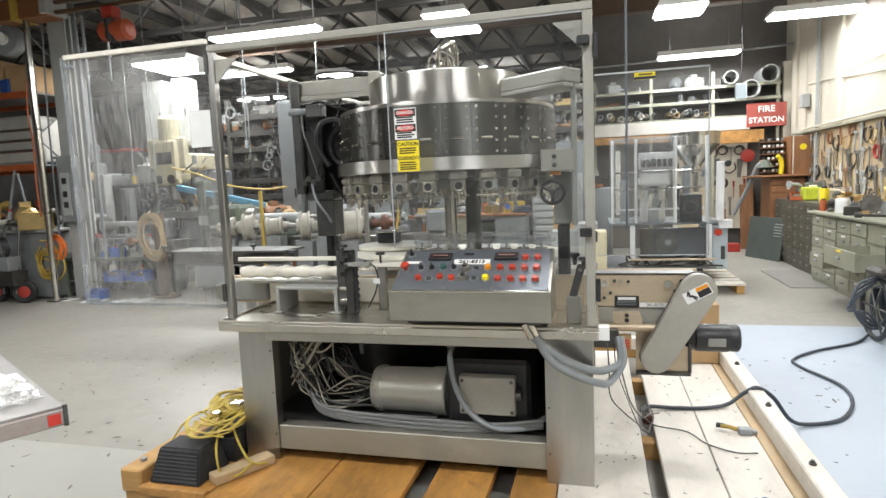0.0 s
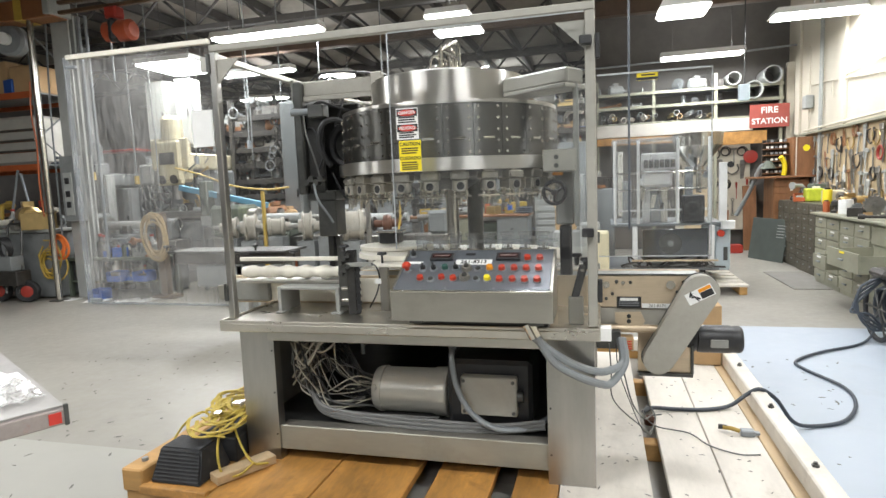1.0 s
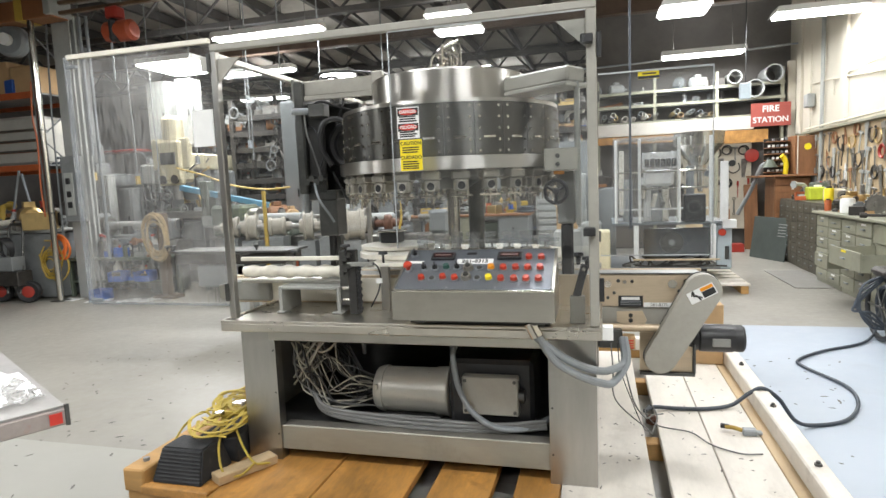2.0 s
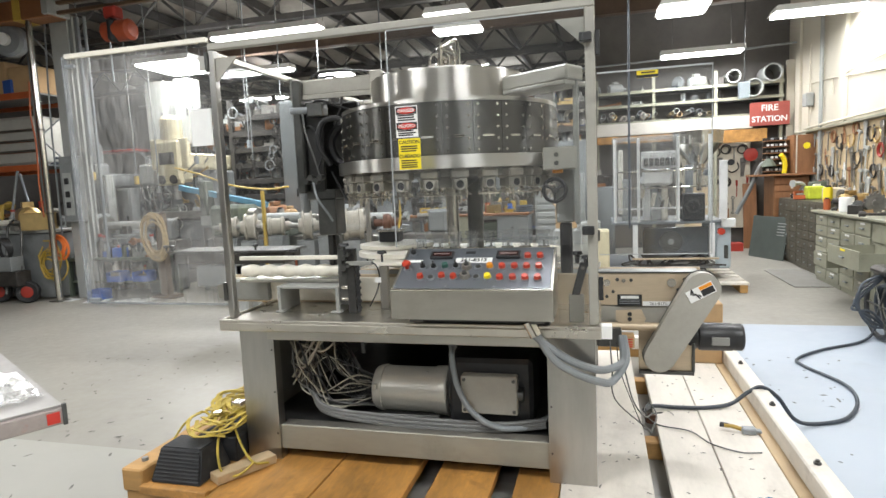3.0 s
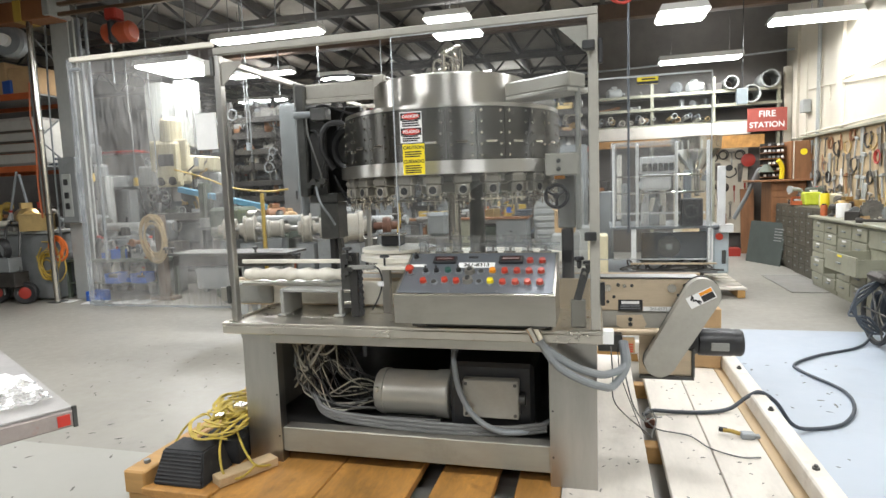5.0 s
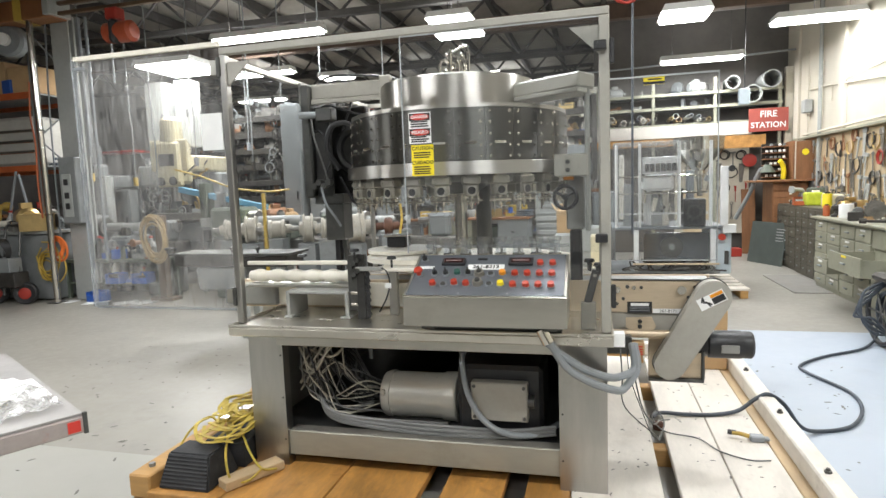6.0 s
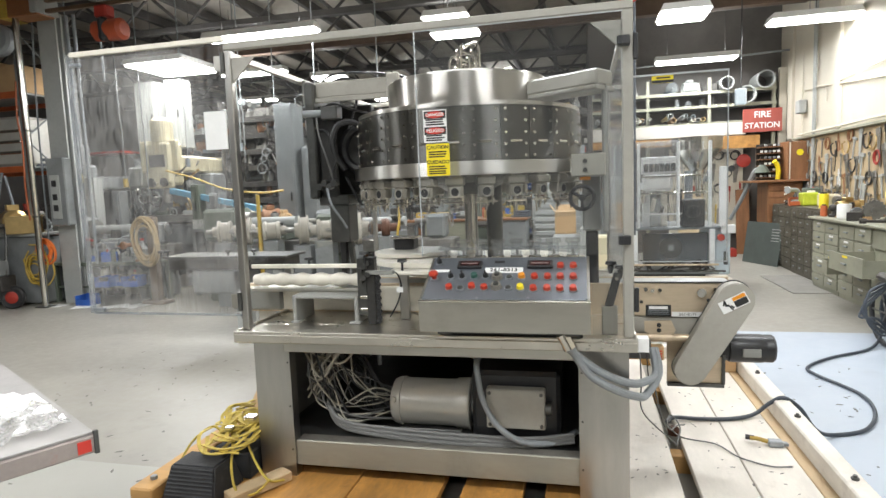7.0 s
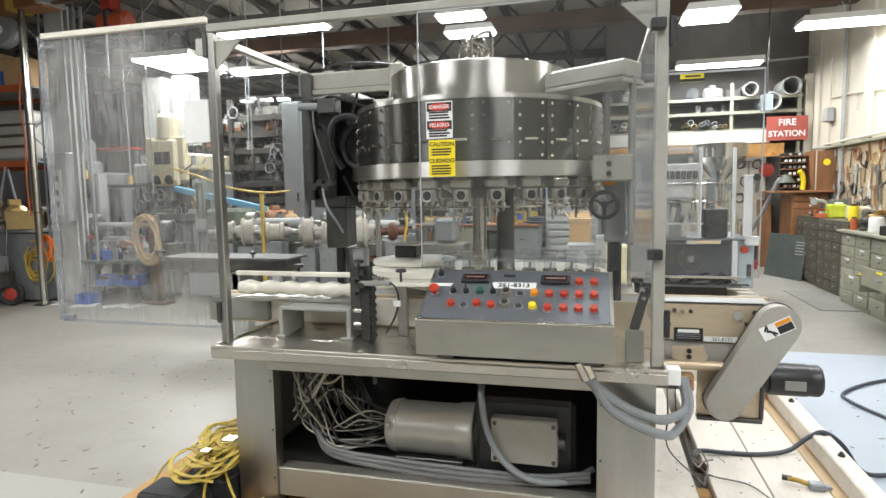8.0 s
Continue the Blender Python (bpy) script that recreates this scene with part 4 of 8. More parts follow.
for pts in ([(-1.66, 3.5, 2.18), (-1.55, 3.45, 2.22), (-1.35, 3.42, 2.21), (-1.15, 3.42, 2.18), (-1.0, 3.4, 2.12)], [(-1.60, 3.5, 2.18), (-1.5, 3.48, 2.20), (-1.42, 3.44, 2.16), (-1.40, 3.42, 2.05), (-1.45, 3.4, 1.9)], [(-1.62, 3.42, 2.02), (-1.52, 3.36, 2.04), (-1.4, 3.36, 2.0), (-1.28, 3.4, 1.97), (-1.18, 3.42, 1.99)], [(-1.66, 3.42, 1.9), (-1.56, 3.34, 1.88), (-1.5, 3.33, 1.75), (-1.55, 3.34, 1.62)], [(-1.46, 3.35, 1.62), (-1.40, 3.33, 1.52), (-1.36, 3.33, 1.46), (-1.3, 3.36, 1.5)]):
    part("air_line", sweep(B(), pts, 0.0075, 6, 8), BLACK, ub)
part("orange_tag", box(B(), -0.15, -0.10, 3.06, 3.11, 1.548, 1.566, 0.003), AMBER, fm)

# conveyor through the machine
cv = part("conveyor", box(B(), -2.02, 0.56, 3.10, 3.115, 0.885, 1.045, 0.004), TANSTEEL, fm, "warm steel conveyor with a driven chain")
part("far_side_plate", box(B(), -2.02, 0.56, 3.30, 3.315, 0.885, 1.045, 0.004), TANSTEEL, cv)
part("belt", box(B(), -2.0, 0.54, 3.117, 3.298, 1.025, 1.04, 0.003), GREYPAINT, cv)
part("end_plate", box(B(), -0.0, 0.01, 3.088, 3.10, 0.89, 1.045, 0), TANSTEEL, cv)
part("wear_strip", box(B(), 0.05, 0.54, 3.095, 3.12, 1.046, 1.052, 0.002), DARKSTEEL, cv)
for bx, bz, r in ((0.10, 1.0, 0.018), (0.10, 0.93, 0.008), (0.15, 1.015, 0.009), (0.18, 1.01, 0.01), (0.215, 1.012, 0.008), (0.40, 1.0, 0.022), (0.43, 0.965, 0.008), (0.13, 0.955, 0.008), (0.46, 1.015, 0.01), (0.07, 1.02, 0.006), (0.07, 0.94, 0.006)):
    part("bolt", cyl(B(), (bx, 3.10, bz), (bx, 3.088, bz), r, seg=10), BRIGHT if r > 0.009 else DARKSTEEL, cv)
part("serial_plate", box(B(), 0.15, 0.265, 3.095, 3.0985, 0.885, 0.94), INK, cv, "black makers plate")
part("plate_bar", box(B(), 0.165, 0.25, 3.093, 3.095, 0.92, 0.934), WHITE, cv)
for z in (0.913, 0.905, 0.896):
    part("plate_bar", box(B(), 0.16, 0.255, 3.0935, 3.095, z - 0.0015, z + 0.0015), GALV, cv)
part("asset_label", box(B(), 0.268, 0.41, 3.095, 3.098, 0.885, 0.907), WHITE, cv)
words("261-8171", 0.021, face(0.34, 0.896, 3.0943), GREYPAINT, cv)
part("lower_frame", box(B(), 0.03, 0.50, 3.106, 3.29, 0.772, 0.883, 0.006), WARMGREY, cv)
bp = part("bearing_plate", prism(B(), [(0.14, 0.87), (0.26, 0.875), (0.28, 0.83), (0.255, 0.78), (0.225, 0.77), (0.20, 0.79), (0.14, 0.82)], "y", 3.05, 3.06), TANSTEEL, cv)
for bz in (0.853, 0.828):
    part("bolt", cyl(B(), (0.205, 3.05, bz), (0.205, 3.044, bz), 0.011, seg=6), BLACK, cv)
part("slide_rod", cyl(B(), (0.05, 3.06, 0.79), (0.5, 3.06, 0.79), 0.02, seg=14), TANSTEEL, cv)
part("warning_cube", box(B(), 0.165, 0.225, 3.02, 3.08, 0.69, 0.755, 0.004), CARD, cv, "small tan box with an orange label")
for z in (0.735, 0.722, 0.71, 0.699):
    part("label_bar", box(B(), 0.172, 0.216, 3.0175, 3.0195, z - 0.003, z + 0.003), REDINK, cv)
part("motor_bracket", box(B(), 0.05, 0.165, 3.0, 3.14, 0.70, 0.79, 0.006), DARKSTEEL, cv)
part("mount_plate", box(B(), 0.25, 0.50, 3.12, 3.135, 0.555, 0.885, 0.003), TANSTEEL, cv)
part("mount_plate_edge", box(B(), 0.25, 0.505, 3.10, 3.14, 0.54, 0.556, 0.002), DARKSTEEL, cv)
part("mount_plate_edge", box(B(), 0.495, 0.508, 3.10, 3.14, 0.556, 0.70, 0.002), DARKSTEEL, cv)
p0_, p1_ = Vector((0.525, 0.985)), Vector((0.335, 0.655))
dd = (p1_ - p0_).normalized()
ang = math.atan2(dd.y, dd.x)
poly = []
for k in range(17):
    a = ang + math.pi / 2 + math.pi * k / 16
    poly.append((p0_.x + 0.078 * math.cos(a), p0_.y + 0.078 * math.sin(a)))
for k in range(17):
    a = ang - math.pi / 2 + math.pi * k / 16
    poly.append((p1_.x + 0.070 * math.cos(a), p1_.y + 0.070 * math.sin(a)))
cg = prism(B(), poly, "y", 2.985, 3.05)
bmesh.ops.bevel(cg, geom=[e for e in cg.edges if abs(e.verts[0].co.y - 2.985) < 1e-5 and abs(e.verts[1].co.y - 2.985) < 1e-5], offset=0.004, segments=2, affect="EDGES")
chg = part("chain_guard", cg, WARMGREY, cv, "grey chain guard with a warning sticker", 30)
part("guard_lip", prism(B(), [((q[0] - 0.43) * 1.02 + 0.43, (q[1] - 0.82) * 1.02 + 0.82) for q in poly], "y", 3.051, 3.062), DARKSTEEL, cv)
sm = pose(0.515, 2.983, 0.975, 90, 0, 0) @ Matrix.Rotation(radians(28), 4, "Z")
part("guard_sticker", box(B(), -0.062, 0.062, -0.028, 0.028, 0.0, 0.0012, 0, sm), WHITE, cv)
part("sticker_block", box(B(), 0.0, 0.058, 0.008, 0.024, 0.0013, 0.0018, 0, sm), AMBER, cv)
part("sticker_block", box(B(), 0.0, 0.058, -0.024, 0.006, 0.0013, 0.0018, 0, sm), INK, cv)
for k in range(5):
    part("sticker_bar", box(B(), -0.045 + 0.006 * k, -0.038 + 0.006 * k, -0.02 + 0.008 * (k % 3), 0.006 + 0.006 * (k % 2), 0.0013, 0.0018, 0, sm @ Matrix.Rotation(0.3 * (k - 2), 4, "Z")), INK, cv)
gm = part("gear_motor", lathe(B(), [(0, 0), (0.05, 0), (0.055, 0.01), (0.055, 0.05), (0.066, 0.055), (0.068, 0.07), (0.068, 0.20), (0.064, 0.21), (0.066, 0.22), (0.066, 0.245), (0.058, 0.255), (0, 0.255)], (0, 0, 0), 36, pose(0.475, 3.16, 0.722, 0, 90, 0)), BLACK, cv, "black gear motor")
part("motor_plate", box(B(), 0.58, 0.66, 3.088, 3.10, 0.695, 0.735, 0.003), GREYPAINT, cv)
part("gear_head", box(B(), 0.40, 0.53, 3.14, 3.24, 0.66, 0.76, 0.01), DARKSTEEL, cv)
part("white_tape", box(B(), 0.06, 0.115, 2.60, 2.66, 0.845, 0.90), WHITE, fm)

# timing screw, bracket, chain post and guide table
scr = B()
prof = [(0, 0.0)] + [(0.027 + 0.010 * (0.5 - 0.5 * math.cos(2 * math.pi * k / 14.6)), 0.6 * k / 80) for k in range(81)] + [(0, 0.6)]
lathe(scr, prof, (0, 0, 0), 28, pose(-1.86, 2.98, 1.085, 0, 90, 0))
part("timing_screw", scr, WHITEPLASTIC, fm, "white scalloped plastic timing screw")
part("screw_bed", box(B(), -1.86, -1.25, 2.93, 3.05, 1.028, 1.046, 0.003), STEEL, fm)
part("side_rail", box(B(), -1.85, -1.24, 2.93, 2.945, 1.15, 1.172, 0.003), WHITEPLASTIC, fm)
br = B()
box(br, -1.565, -1.545, 2.82, 3.02, 0.888, 1.028, 0.003)
box(br, -1.235, -1.215, 2.82, 3.02, 0.888, 1.028, 0.003)
box(br, -1.545, -1.235, 2.82, 3.02, 1.012, 1.026, 0.003)
box(br, -1.575, -1.53, 2.81, 2.85, 0.888, 0.9, 0.003)
box(br, -1.26, -1.205, 2.81, 2.85, 0.888, 0.9, 0.003)
part("screw_bracket", br, GREYPAINT, fm, "grey folded steel bracket")
part("skirt_plate", box(B(), -2.0, -0.82, 3.085, 3.095, 0.90, 1.03, 0.002), WHITEPLASTIC, cv)
for kx, ky, kz in ((-1.52, 2.94, 1.195), (-1.02, 2.95, 1.178), (-1.16, 2.8, 1.235), (-0.25, 3.0, 1.18)):
    kn = cyl(B(), (kx, ky, kz - 0.045), (kx, ky, kz), 0.006, seg=8)
    lathe(kn, [(0, kz + 0.014), (0.022, kz + 0.012), (0.026, kz), (0.012, kz - 0.004), (0, kz - 0.006)], (kx, ky, 0), 12)
    part("knob", kn, BLACK, fm, "black star knob")
cp = part("chain_post", box(B(), -1.165, -1.12, 2.82, 2.86, 0.888, 1.215, 0.003), TOOLDARK_, fm, "dark post with a black drive chain")
part("tall_plate", box(B(), -1.215, -1.166, 2.83, 2.90, 0.93, 1.21, 0.003), DARKSTEEL, cp)
cl_me = shared("chain_link", box(torus(B(), (0, 0, 0), 0.008, 0.004, Y, 10, 6), -0.012, 0.012, -0.004, 0.004, -0.003, 0.003), BLACK)
for k in range(15):
    piece("chain_link", cl_me, cp, pose(-1.105 + 0.006 * (k % 2), 2.815, 0.905 + 0.0165 * k, 0, 25 * (k % 2), 0))
for k in range(6):
    part("collar", cyl(B(), (-1.19 + 0.02 * (k % 3), 2.80, 1.10 + 0.018 * k), (-1.19 + 0.02 * (k % 3), 2.84, 1.10 + 0.018 * k), 0.013, seg=10), DARKSTEEL, cp)
part("cross_arm", box(B(), -1.16, -1.02, 2.80, 2.83, 1.135, 1.155, 0.003), GREYPAINT, cp)
for kz in (0.96, 1.02):
    part("pin", cyl(B(), (-1.20, 2.83, kz), (-1.13, 2.83, kz), 0.009, seg=10), BRIGHT, cp)
part("sensor_cable", sweep(B(), [(-1.05, 2.81, 1.15), (-1.0, 2.80, 1.14), (-0.985, 2.81, 1.08), (-1.01, 2.83, 1.0), (-1.06, 2.85, 0.92)], 0.004, 6, 8), BLACK, cp)
part("sensor_tag", box(B(), -1.005, -0.975, 2.80, 2.806, 1.05, 1.075), WHITE, cp)
gt = part("guide_table", lathe(B(), [(0, 1.16), (0.30, 1.16), (0.30, 1.135), (0, 1.135)], (-0.98, 3.32, 0), 40), WHITEPLASTIC, fm, "white plastic guide discs")
part("star_disc", lathe(B(), [(0, 1.185), (0.22, 1.185), (0.22, 1.165), (0, 1.165)], (-1.10, 3.42, 0), 24), WHITEPLASTIC, gt)
part("guide_leg", box(B(), -1.035, -0.990, 2.935, 2.965, 0.888, 1.114, 0.003), STEEL_V, gt)
part("guide_plate", box(B(), -1.10, -0.78, 2.92, 3.06, 1.115, 1.132, 0.002), WHITEPLASTIC, gt)
part("sensor_block", box(B(), -1.22, -1.10, 3.44, 3.54, 1.187, 1.25, 0.004), BLACK, gt)
part("sensor_plate", box(B(), -1.235, -1.085, 3.43, 3.55, 1.251, 1.262, 0.002), BRIGHT, gt)
for k in range(8):
    x = -0.78 + 0.085 * k
    cup = cyl(B(), (x, 2.88, 1.17), (x, 2.88, 1.27), 0.024, seg=14)
    part("bottle_rest", cup, ACRYLIC_H, fm)
    part("rest_cap", cyl(B(), (x, 2.88, 1.271), (x, 2.88, 1.288), 0.033, seg=14), ACRYLIC_D, fm)
    part("rest_stem", cyl(B(), (x, 2.91, 1.12), (x, 2.91, 1.235), 0.006, seg=8), BRIGHT, fm)
    part("rest_collar", cyl(B(), (x, 2.88, 1.20), (x, 2.88, 1.212), 0.029, seg=14), BRIGHT, fm)
part("rest_bar", box(B(), -0.82, -0.12, 2.905, 2.93, 1.235, 1.25, 0.003), ACRYLIC_H, fm)
wt = part("wear_table", lathe(B(), [(0, 1.115), (0.55, 1.115), (0.55, 1.09), (0, 1.09)], (CX + 0.1, CY + 0.05, 0), 48), WHITEPLASTIC, fm)
tgm = pose(-0.016, 2.72, 1.082, 0, 15, 0)
tg = part("toggle_clamp", box(B(), -0.017, 0.017, -0.012, 0.012, -0.078, 0.072, 0.005, tgm), BLACK, fm, "black toggle clamp")
part("toggle_base", box(B(), -0.065, 0.0, 2.705, 2.735, MT - 0.012, 1.012, 0.004), VALVESTEEL, tg)
part("toggle_pin", cyl(B(), tgm @ Vector((0.0, -0.013, 0.05)), tgm @ Vector((0.0, -0.018, 0.05)), 0.008, seg=12), BRIGHT, tg)
for kx, kz in ((-0.026, 1.19), (0.012, 1.172)):
    part("toggle_knob", lathe(B(), [(0, kz + 0.014), (0.020, kz + 0.012), (0.024, kz), (0.012, kz - 0.006), (0.008, kz - 0.04), (0, kz - 0.04)], (kx, 2.72, 0), 14), BLACK, tg)
part("left_end_housing", box(B(), -2.03, -1.76, 3.06, 3.34, 0.90, 1.02, 0.01), GREYPAINT, fm)
part("drain_spout", cyl(B(), (-1.80, 2.75, 0.95), (-1.72, 2.73, 0.85), 0.02, 0.014, 12), GREYPAINT, fm)

# conduits at the right corner
for k, (dx, dz) in enumerate(((0, 0.02), (0.02, -0.035))):
    hose([(-0.215 + dx, 2.56, 0.89 + dz * 0.2), (-0.20 + dx, 2.555, 0.86 + dz * 0.3), (-0.14 + dx, 2.57, 0.79 + dz), (-0.05 + dx, 2.60, 0.725 + dz), (0.045 + dx, 2.66, 0.675 + dz), (0.105 + dx * 0.6, 2.74, 0.655 + dz), (0.165 + dx * 0.6, 2.82, 0.69), (0.16 + dx * 0.5, 2.9, 0.78)], 0.0168, GALV, "conduit", 16, 10, None, 0.05, "grey liquid-tight conduit")
part("conduit_fitting", cyl(B(), (-0.225, 2.558, 0.925), (-0.195, 2.556, 0.865), 0.028, seg=12), BRIGHT, fm)
for k in range(2):
    x = 0.11 + 0.03 * k
    hose([(x, 2.95, 0.74), (x + rc.uniform(-0.02, 0.02), 2.98, 0.6), (x + 0.04 + rc.uniform(-0.03, 0.04), 3.05, 0.42), (0.27 + rc.uniform(-0.03, 0.03), 3.2, 0.22), (0.325, 3.35 + 0.06 * k, 0.13)], rc.choice((0.0025, 0.0035)), rc.choice((WIRE, GALV, WIRE, BLACK)), "cable", 8, 6)

# ---- things round the machine ----
def wheel_chock():
    c = thing("wheel_chock", (-1.90, 2.55, DECK), "black ribbed rubber wheel chock on the skid", "wheel chock")
    bm = B()
    x0, x1, y0, y1, h = -2.055, -1.775, 2.36, 2.62, 0.155
    lo = [bm.verts.new(p) for p in ((x0, y0, DECK), (x1, y0, DECK), (x1, y1, DECK), (x0, y1, DECK))]
    hi = [bm.verts.new(p) for p in ((x0 + 0.02, y0 + 0.07, DECK + h), (x1 - 0.03, y0 + 0.07, DECK + h), (x1 - 0.03, y1 - 0.04, DECK + h), (x0 + 0.02, y1 - 0.04, DECK + h))]
    for k in range(4):
        bm.faces.new((lo[k], lo[(k + 1) % 4], hi[(k + 1) % 4], hi[k]))
    bm.faces.new(lo)
    bm.faces.new(hi)
    bmesh.ops.bevel(bm, geom=bm.edges[:], offset=0.008, segments=2, affect="EDGES")
    part("body", bm, RUBBER, c)
    for k in range(9):
        t = (k + 0.7) / 10
        part("rib", box(B(), x0 + 0.006 + 0.02 * t, x1 - 0.006 - 0.03 * t, y0 - 0.002 + 0.07 * t, y0 + 0.012 + 0.07 * t, DECK + h * t, DECK + h * t + 0.011, 0.003), RUBBER, c)


wheel_chock()
rk = random.Random(11)


def webbing():
    w = thing("webbing_straps", (-1.85, 2.75, DECK + 0.24), "tangled heap of yellow ratchet webbing straps", "strap")
    for k in range(26):
        a0 = rk.uniform(0, 6.28)
        cx, cy = -1.85 + rk.uniform(-0.07, 0.06), 2.74 + rk.uniform(-0.14, 0.2)
        rx, ry = rk.uniform(0.06, 0.13), rk.uniform(0.08, 0.2)
        pts = []
        for j in range(6):
            a = a0 + j * 0.95
            pts.append((cx + rx * math.cos(a), cy + ry * math.sin(a), DECK + 0.165 + 0.04 * min(1.0, max(0.0, cy + ry * math.sin(a) - 2.6) / 0.25) + rk.uniform(0.0, 0.06)))
        line = spline(pts, 6)
        bm = B()
        prev = None
        for i, p in enumerate(line):
            d = (line[min(i + 1, len(line) - 1)] - line[max(i - 1, 0)]).normalized()
            s = d.cross(Z).normalized() * 0.009
            u = Vector((0, 0, 0.0018))
            q = [bm.verts.new(p + s + u), bm.verts.new(p - s + u), bm.verts.new(p - s - u), bm.verts.new(p + s - u)]
            if prev:
                for e in range(4):
                    bm.faces.new((prev[e], prev[(e + 1) % 4], q[(e + 1) % 4], q[e]))
            prev = q
        part("strap", bm, ROPE, w)
    for pts in ([(-1.80, 2.58, 0.335), (-1.75, 2.48, 0.27), (-1.70, 2.44, 0.18), (-1.63, 2.47, 0.165), (-1.59, 2.54, 0.20)], [(-1.80, 2.68, 0.34), (-1.68, 2.58, 0.25), (-1.6, 2.55, 0.19), (-1.55, 2.6, 0.17)], [(-1.93, 2.7, 0.34), (-2.01, 2.72, 0.36), (-2.08, 2.66, 0.31), (-2.11, 2.58, 0.225)]):
        part("strap", sweep(B(), pts, 0.006, 6, 8), ROPE, w)
    part("buckle", box(B(), -1.83, -1.77, 2.72, 2.78, 0.40, 0.42, 0.003, Matrix.Identity(4)), BRIGHT, w)
    part("buckle", box(B(), -1.90, -1.86, 2.66, 2.70, 0.365, 0.385, 0.003), BRIGHT, w)


webbing()
single("chock_support", box(B(), -1.98, -1.75, 2.63, 3.05, DECK, DECK + 0.13, 0.006), RUBBER, "black rubber block under the straps", "rubber block", at=(-1.9, 2.9, DECK))
single("cardboard_sheet", box(B(), 0, 0.22, 0, 0.16, 0, 0.008, 0.001, pose(-1.95, 2.97, 0.36, 18, -6, 12)), CARD, "bent brown cardboard sheet", "cardboard", at=(-1.9, 3.0, 0.39))
single("timber_offcut", box(B(), 0, 0.31, 0, 0.085, 0, 0.045, 0.004, pose(-1.69, 2.385, DECK + 0.004, 0, 0, 60)), TANPINE, "short pale timber offcut beside the leg", "wood block", at=(-1.7, 2.45, DECK))
single("timber_strip", box(B(), -2.07, -1.70, 2.305, 2.343, DECK - 0.03, DECK + 0.012, 0.004), PINEX, "orange timber strip nailed along the skid edge", "wood block", at=(-1.8, 2.38, DECK))

cl = B()
for k in range(4):
    x, y = 0.66 + 0.035 * k, 2.60 + 0.012 * (k % 2)
    sweep(cl, [(x, y, DECK + 0.012), (x + 0.03, y + 0.03, DECK + 0.035), (x + 0.06, y + 0.01, DECK + 0.02), (x + 0.1, y + 0.04, DECK + 0.015)], 0.016, 8, 6)
single("blue_glove", cl, mat("blue_cloth", (0.04, 0.14, 0.30), 0.8, 0, 0.2, 20, 0.3), "crumpled blue work glove on the planks", "glove", at=(0.72, 2.62, DECK))

YELLOWPAINT_ = mat("grubby_yellow", (0.42, 0.28, 0.05), 0.5, 0, 0.3, 20, 0.1)
tl = thing("tape_measure_tool", (0.78, 3.40, DECK), "small yellow and grey hand tool lying on planks", "tool")
part("handle", sweep(B(), [(0.70, 3.42, DECK + 0.03), (0.74, 3.41, DECK + 0.03), (0.78, 3.40, DECK + 0.022)], 0.011, 8, 5), YELLOWPAINT_, tl)
part("grip", sweep(B(), [(0.68, 3.43, DECK + 0.03), (0.72, 3.42, DECK + 0.03)], 0.013, 8, 4), BLACK, tl)
part("head", box(B(), 0.78, 0.85, 3.37, 3.42, DECK + 0.002, DECK + 0.035, 0.006), GALV, tl)
part("jaw", box(B(), 0.85, 0.875, 3.38, 3.41, DECK + 0.008, DECK + 0.025, 0.003), GALV, tl)

hs = sweep(B(), [(0.30, 3.5, 0.20), (0.36, 3.66, 0.165), (0.50, 3.69, 0.153), (0.66, 3.71, 0.153), (0.80, 3.76, 0.165), (0.90, 3.80, 0.225), (0.975, 3.81, 0.257), (1.06, 3.80, 0.20), (1.15, 3.82, 0.07), (1.27, 3.89, 0.018), (1.48, 4.0, 0.018), (1.65, 4.30, 0.018), (1.70, 4.64, 0.018), (1.57, 5.04, 0.018), (1.58, 5.24, 0.018), (1.84, 5.52, 0.018), (2.19, 5.77, 0.018), (2.38, 6.0, 0.03), (2.44, 6.05, 0.12)], 0.0115, 10, 10)
single("air_hose", hs, HOSE, "long dark blue-grey hose snaking over planks and floor", "hose", at=(1.2, 4.5, 0))
for pts in ([(0.32, 3.3, 0.15), (0.36, 3.45, 0.19), (0.33, 3.55, 0.22), (0.30, 3.48, 0.2), (0.36, 3.4, 0.16), (0.52, 3.36, 0.15), (0.60, 3.22, 0.15), (0.72, 3.14, 0.15), (0.82, 3.15, 0.15)], [(0.17, 3.0, 0.62), (0.22, 3.1, 0.40), (0.29, 3.3, 0.24), (0.34, 3.45, 0.2), (0.40, 3.55, 0.17)]):
    single("thin_wire", sweep(B(), pts, 0.004, 6, 8), WIRE, "thin grey wire lying over the planks", "cable", at=(0.5, 3.3, 0.15))
# Small rusty cap, not a whole tin.
jn = lathe(B(), [(0, 0), (0.03, 0), (0.034, 0.03), (0.02, 0.045), (0, 0.045)], (0.335, 3.50, 0.13), 16)
single("rusty_tin", jn, mat("rusty_brown", (0.09, 0.035, 0.02), 0.6, 0.3, 0.3, 15, 0.2), "small rusty round cap beside the gap in the planks", "tin", at=(0.335, 3.50, 0.13))

# corner of a tray table close by, with papers and a yellow tool
tm = Matrix.Translation((-1.24, 1.25, 0)) @ Matrix.Rotation(radians(151), 4, "Z")
tt2 = thing("tray_table", (-1.7, 1.2, 0), "grey steel tray table with a red corner decal", "table")
